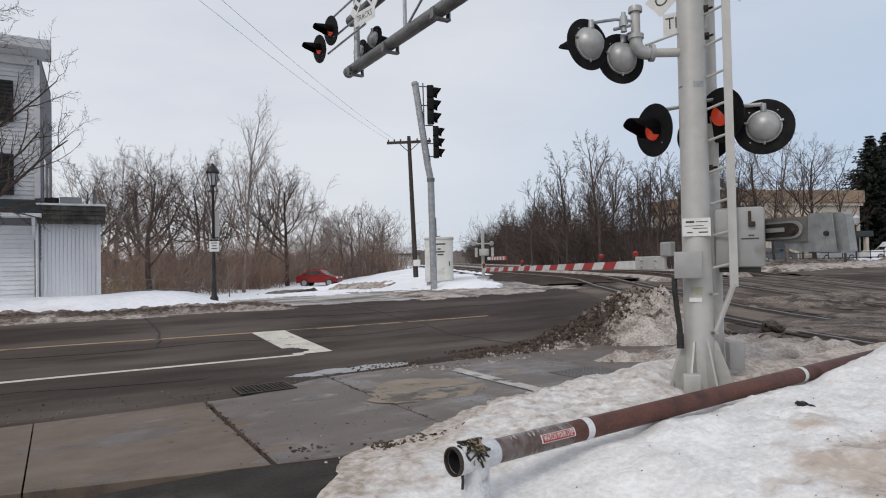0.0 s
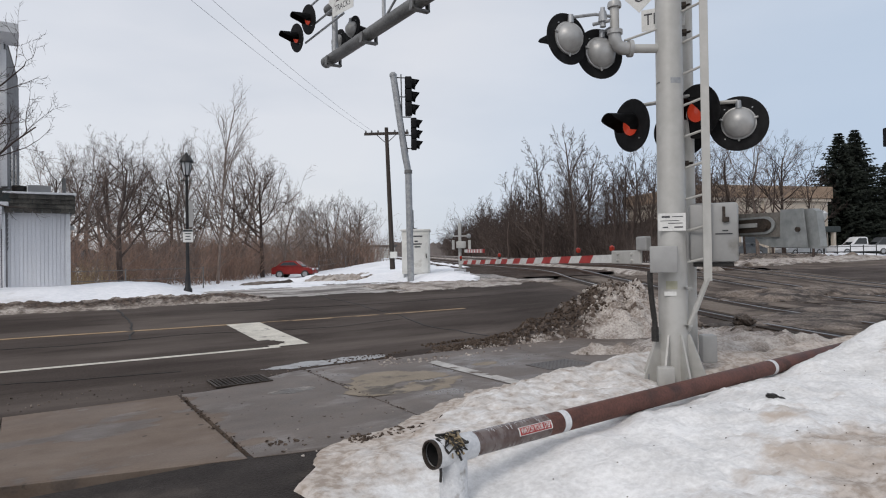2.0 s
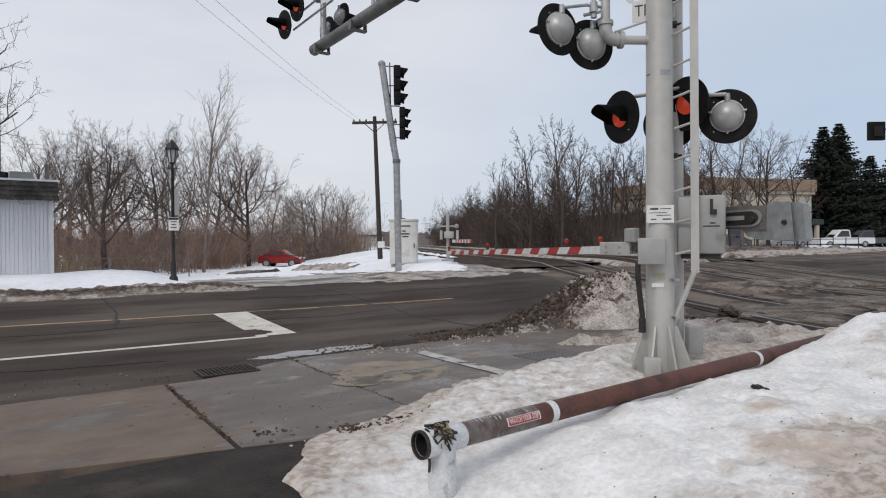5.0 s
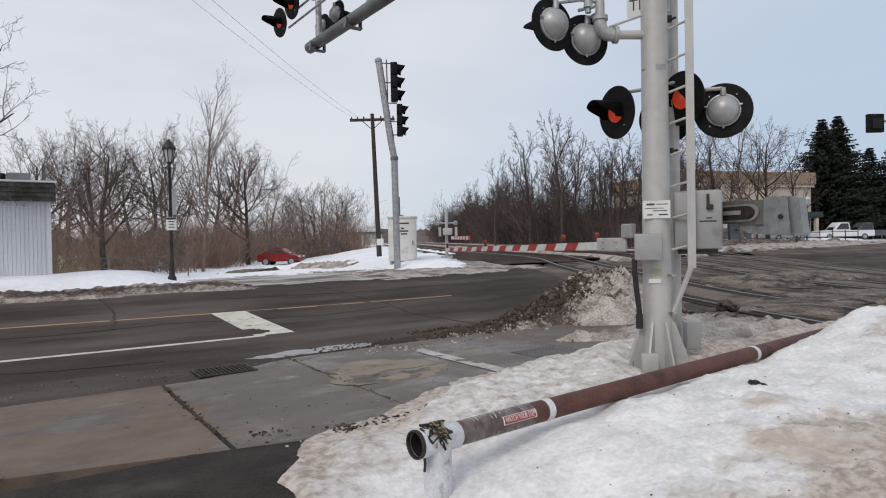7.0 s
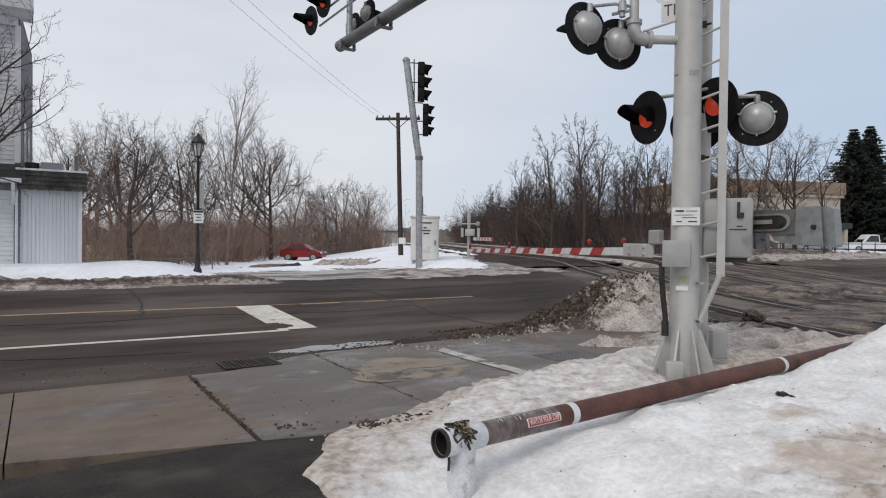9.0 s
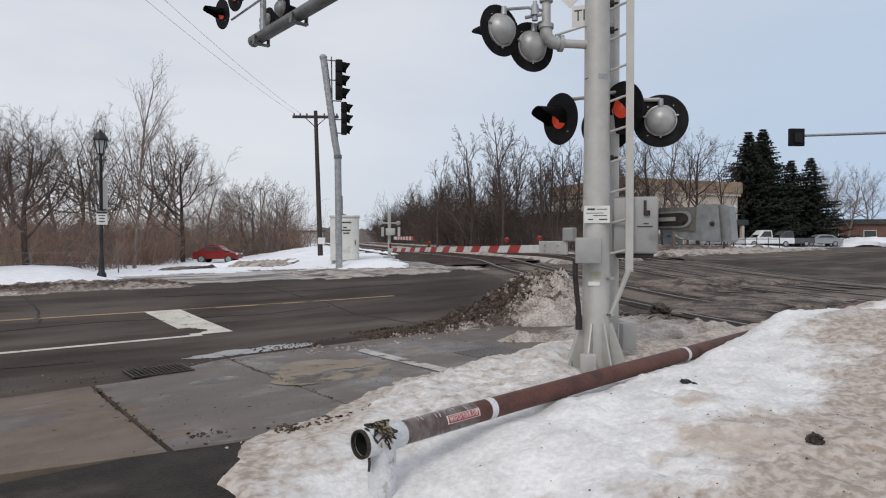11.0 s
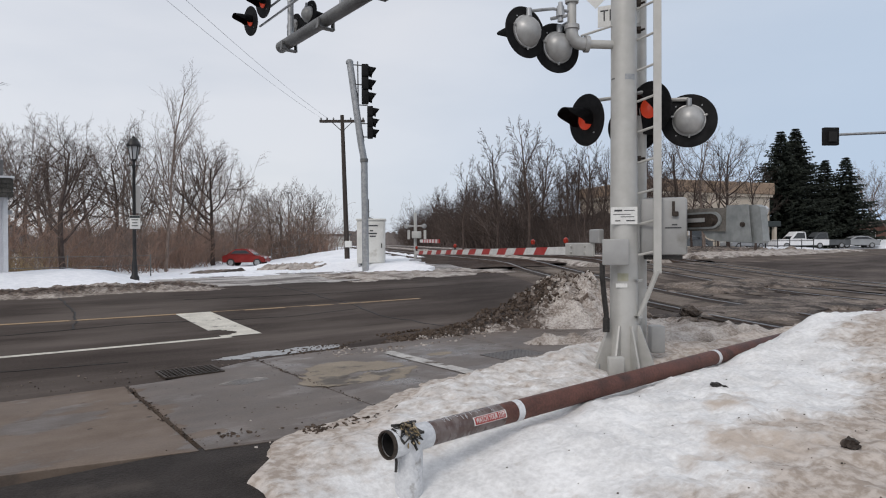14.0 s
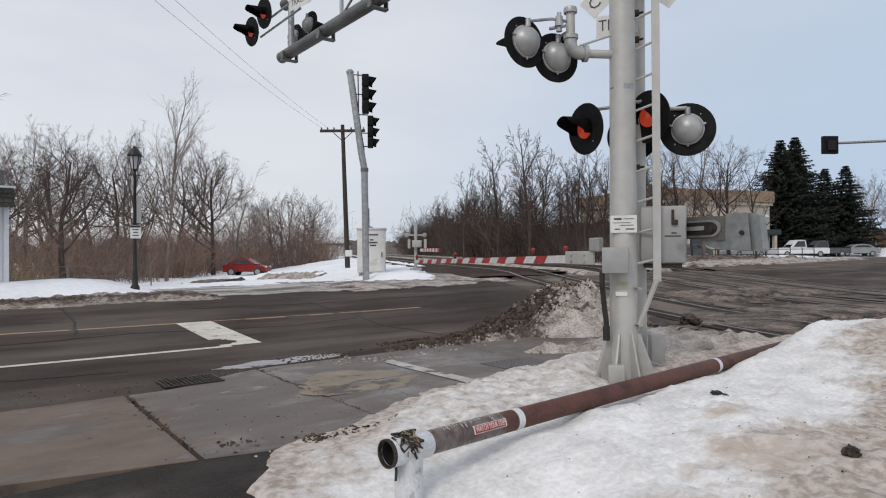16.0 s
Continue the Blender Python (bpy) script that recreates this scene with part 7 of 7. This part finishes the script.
tower = thing("radio_mast", (70, 190, 0), "thin grey radio mast in the distance", "mast")
part("mast", rod(B(), (70.0, 160, 0), (70.0, 160, 15), 0.16, 0.08, 6), M["galv"], tower)
part("head", box(B(), (70.0, 160, 15), (0.9, 0.5, 0.5)), M["galv"], tower)


# ---- parked cars ----
def car(x, y, yaw, paint, label, style="sedan", length=4.5, lift=0.0):
    """Outline swept across the width, with glass, wheels and lamps."""
    if style == "pickup":
        L, H, W = 5.6, 1.85, 1.95
        low = [(-0.5, 0.35), (-0.5, 0.98), (-0.06, 1.0), (-0.05, 1.0), (0.22, 1.02), (0.44, 0.98), (0.5, 0.75), (0.5, 0.35)]
        cab_o = [(-0.08, 0.99), (-0.07, 1.78), (0.0, 1.84), (0.10, 1.83), (0.23, 1.02)]
    else:
        L, H, W = length, 1.42, 1.75
        low = [(-0.5, 0.32), (-0.5, 0.85), (-0.40, 0.95), (0.18, 0.93), (0.40, 0.82), (0.485, 0.68), (0.5, 0.35)]
        cab_o = [(-0.42, 0.93), (-0.24, 1.36), (-0.05, 1.43), (0.06, 1.38), (0.24, 0.92)]
    z = land(x, y) + lift
    t = thing("pickup_truck" if style == "pickup" else "car", (x, y, z), label, "pickup truck" if style == "pickup" else "car", "parked vehicles")
    m = pose(x, y, z, 0, 0, yaw)
    def sweep(out, w, name, material, taper=0.0):
        bm = B()
        prism(bm, [Vector((a * L, -w / 2, b)) for a, b in out], (0, 0, 0), (0, w, 0))
        if taper:
            for v in bm.verts:
                if v.co.z > 1.2:
                    v.co.y *= 1 - taper
        bmesh.ops.bevel(bm, geom=bm.edges[:], offset=0.045, segments=2, affect="EDGES")
        bmesh.ops.transform(bm, matrix=m, verts=bm.verts)
        return part(name, bm, material, t, smooth=True)
    sweep(low, W, "body", paint)
    sweep(cab_o, W * 0.88, "cabin", paint, 0.12)
    cx0 = sum(a for a, b in cab_o) / len(cab_o)
    zt = max(b for a, b in cab_o)
    glass = [(cx0 + (a - cx0) * 0.84, min(max(b, cab_o[0][1] + 0.06), zt - 0.10)) for a, b in cab_o]
    sweep(glass, W * 0.88 + 0.02, "side_window", M["window"], 0.10)
    wind = [(cx0 + (a - cx0) * 1.04, min(b, zt - 0.09)) for a, b in cab_o]
    sweep(wind, W * 0.74, "windscreen", M["window"], 0.12)
    roof = [(a * (1.0), b) for a, b in cab_o[1:4]]
    lo = [(a, b - 0.09) for a, b in roof[::-1]]
    sweep(roof + lo, W * 0.80, "roof", paint)
    for a in (-0.30 if style != "pickup" else -0.32, 0.31):
        for s in (-1, 1):
            c = m @ Vector((a * L, s * (W / 2 - 0.1), 0.33))
            ax = (m.to_3x3() @ Vector((0, s, 0)))
            wh = part("wheel", lathe(B(), c, ax, ((-0.1, 0.0), (-0.1, 0.32), (0.08, 0.33), (0.115, 0.30), (0.115, 0.21)), 20), M["dark"], t, smooth=True)
            part("rim", lathe(B(), c, ax, ((0.10, 0.21), (0.11, 0.2), (0.10, 0.05), (0.115, 0.0)), 14), M["galv"], wh, smooth=True)
    for s in (-1, 1):
        for a, mm2, nm in ((0.488, M["lamp_glass"], "headlight"), (-0.492, M["lens_off"], "tail_light")):
            bm = B()
            box(bm, (a * L, s * W * 0.38, 0.72), (0.1, 0.28, 0.14), None, 0.02)
            bmesh.ops.transform(bm, matrix=m, verts=bm.verts)
            part(nm, bm, mm2, t)
    return t
car(18.3, 50.0, -37, M["car_red"], "red saloon car parked beyond snow mounds", length=3.4, lift=0.2)
car(71.7, 31.2, 143, M["car_white"], "white pickup truck parked by the building", "pickup")
car(78.3, 31.6, 140, M["car_grey"], "dark pickup truck parked by the spruces", "pickup")
car(82.6, 29.6, 138, M["car_silver"], "silver saloon car parked by the spruces")
car(63.3, 32.8, 160, M["car_silver"], "silver saloon car parked before the entrance")
car(57.5, 35.3, 165, M["car_grey"], "dark grey saloon car parked before the building")


# ---- pavement slabs, last ----
JX = (-9.1, -7.6, -6.1, -4.65, -3.15, -1.68, -0.20, 1.265, 2.765, 4.24, 5.70, 7.15, 8.6)
def far_edge(x):
    return 6.80 if x < 1.3 else 6.80 + 0.5 * ease((x - 1.5) / 1.3) if x < 2.8 else 7.33
def near_edge(x):
    return 4.82 if x < -0.5 else max(4.2, 4.69 - 0.25 * x)
for a, b in zip(JX, JX[1:]):
    us = span(a + (0.02 if a == 1.265 else 0.006), b - (0.02 if b == 1.265 else 0.006), 0.24)
    bm = sheet(us, [0.0, 0.012, 0.25, 0.5, 0.75, 0.988, 1.0], lambda u, v: (u, near_edge(u) + (far_edge(u) - near_edge(u)) * v),
               lambda x, y, u, v, a=a, b=b: land(x, y) + 0.012 - 0.006 * (v in (0.0, 1.0) or min(u - a, b - u) < 0.025) + 0.001 * bumps(x, y, 1.3, 4.0), 0.10)
    part("slab", bm, M["pavement"], pavement)
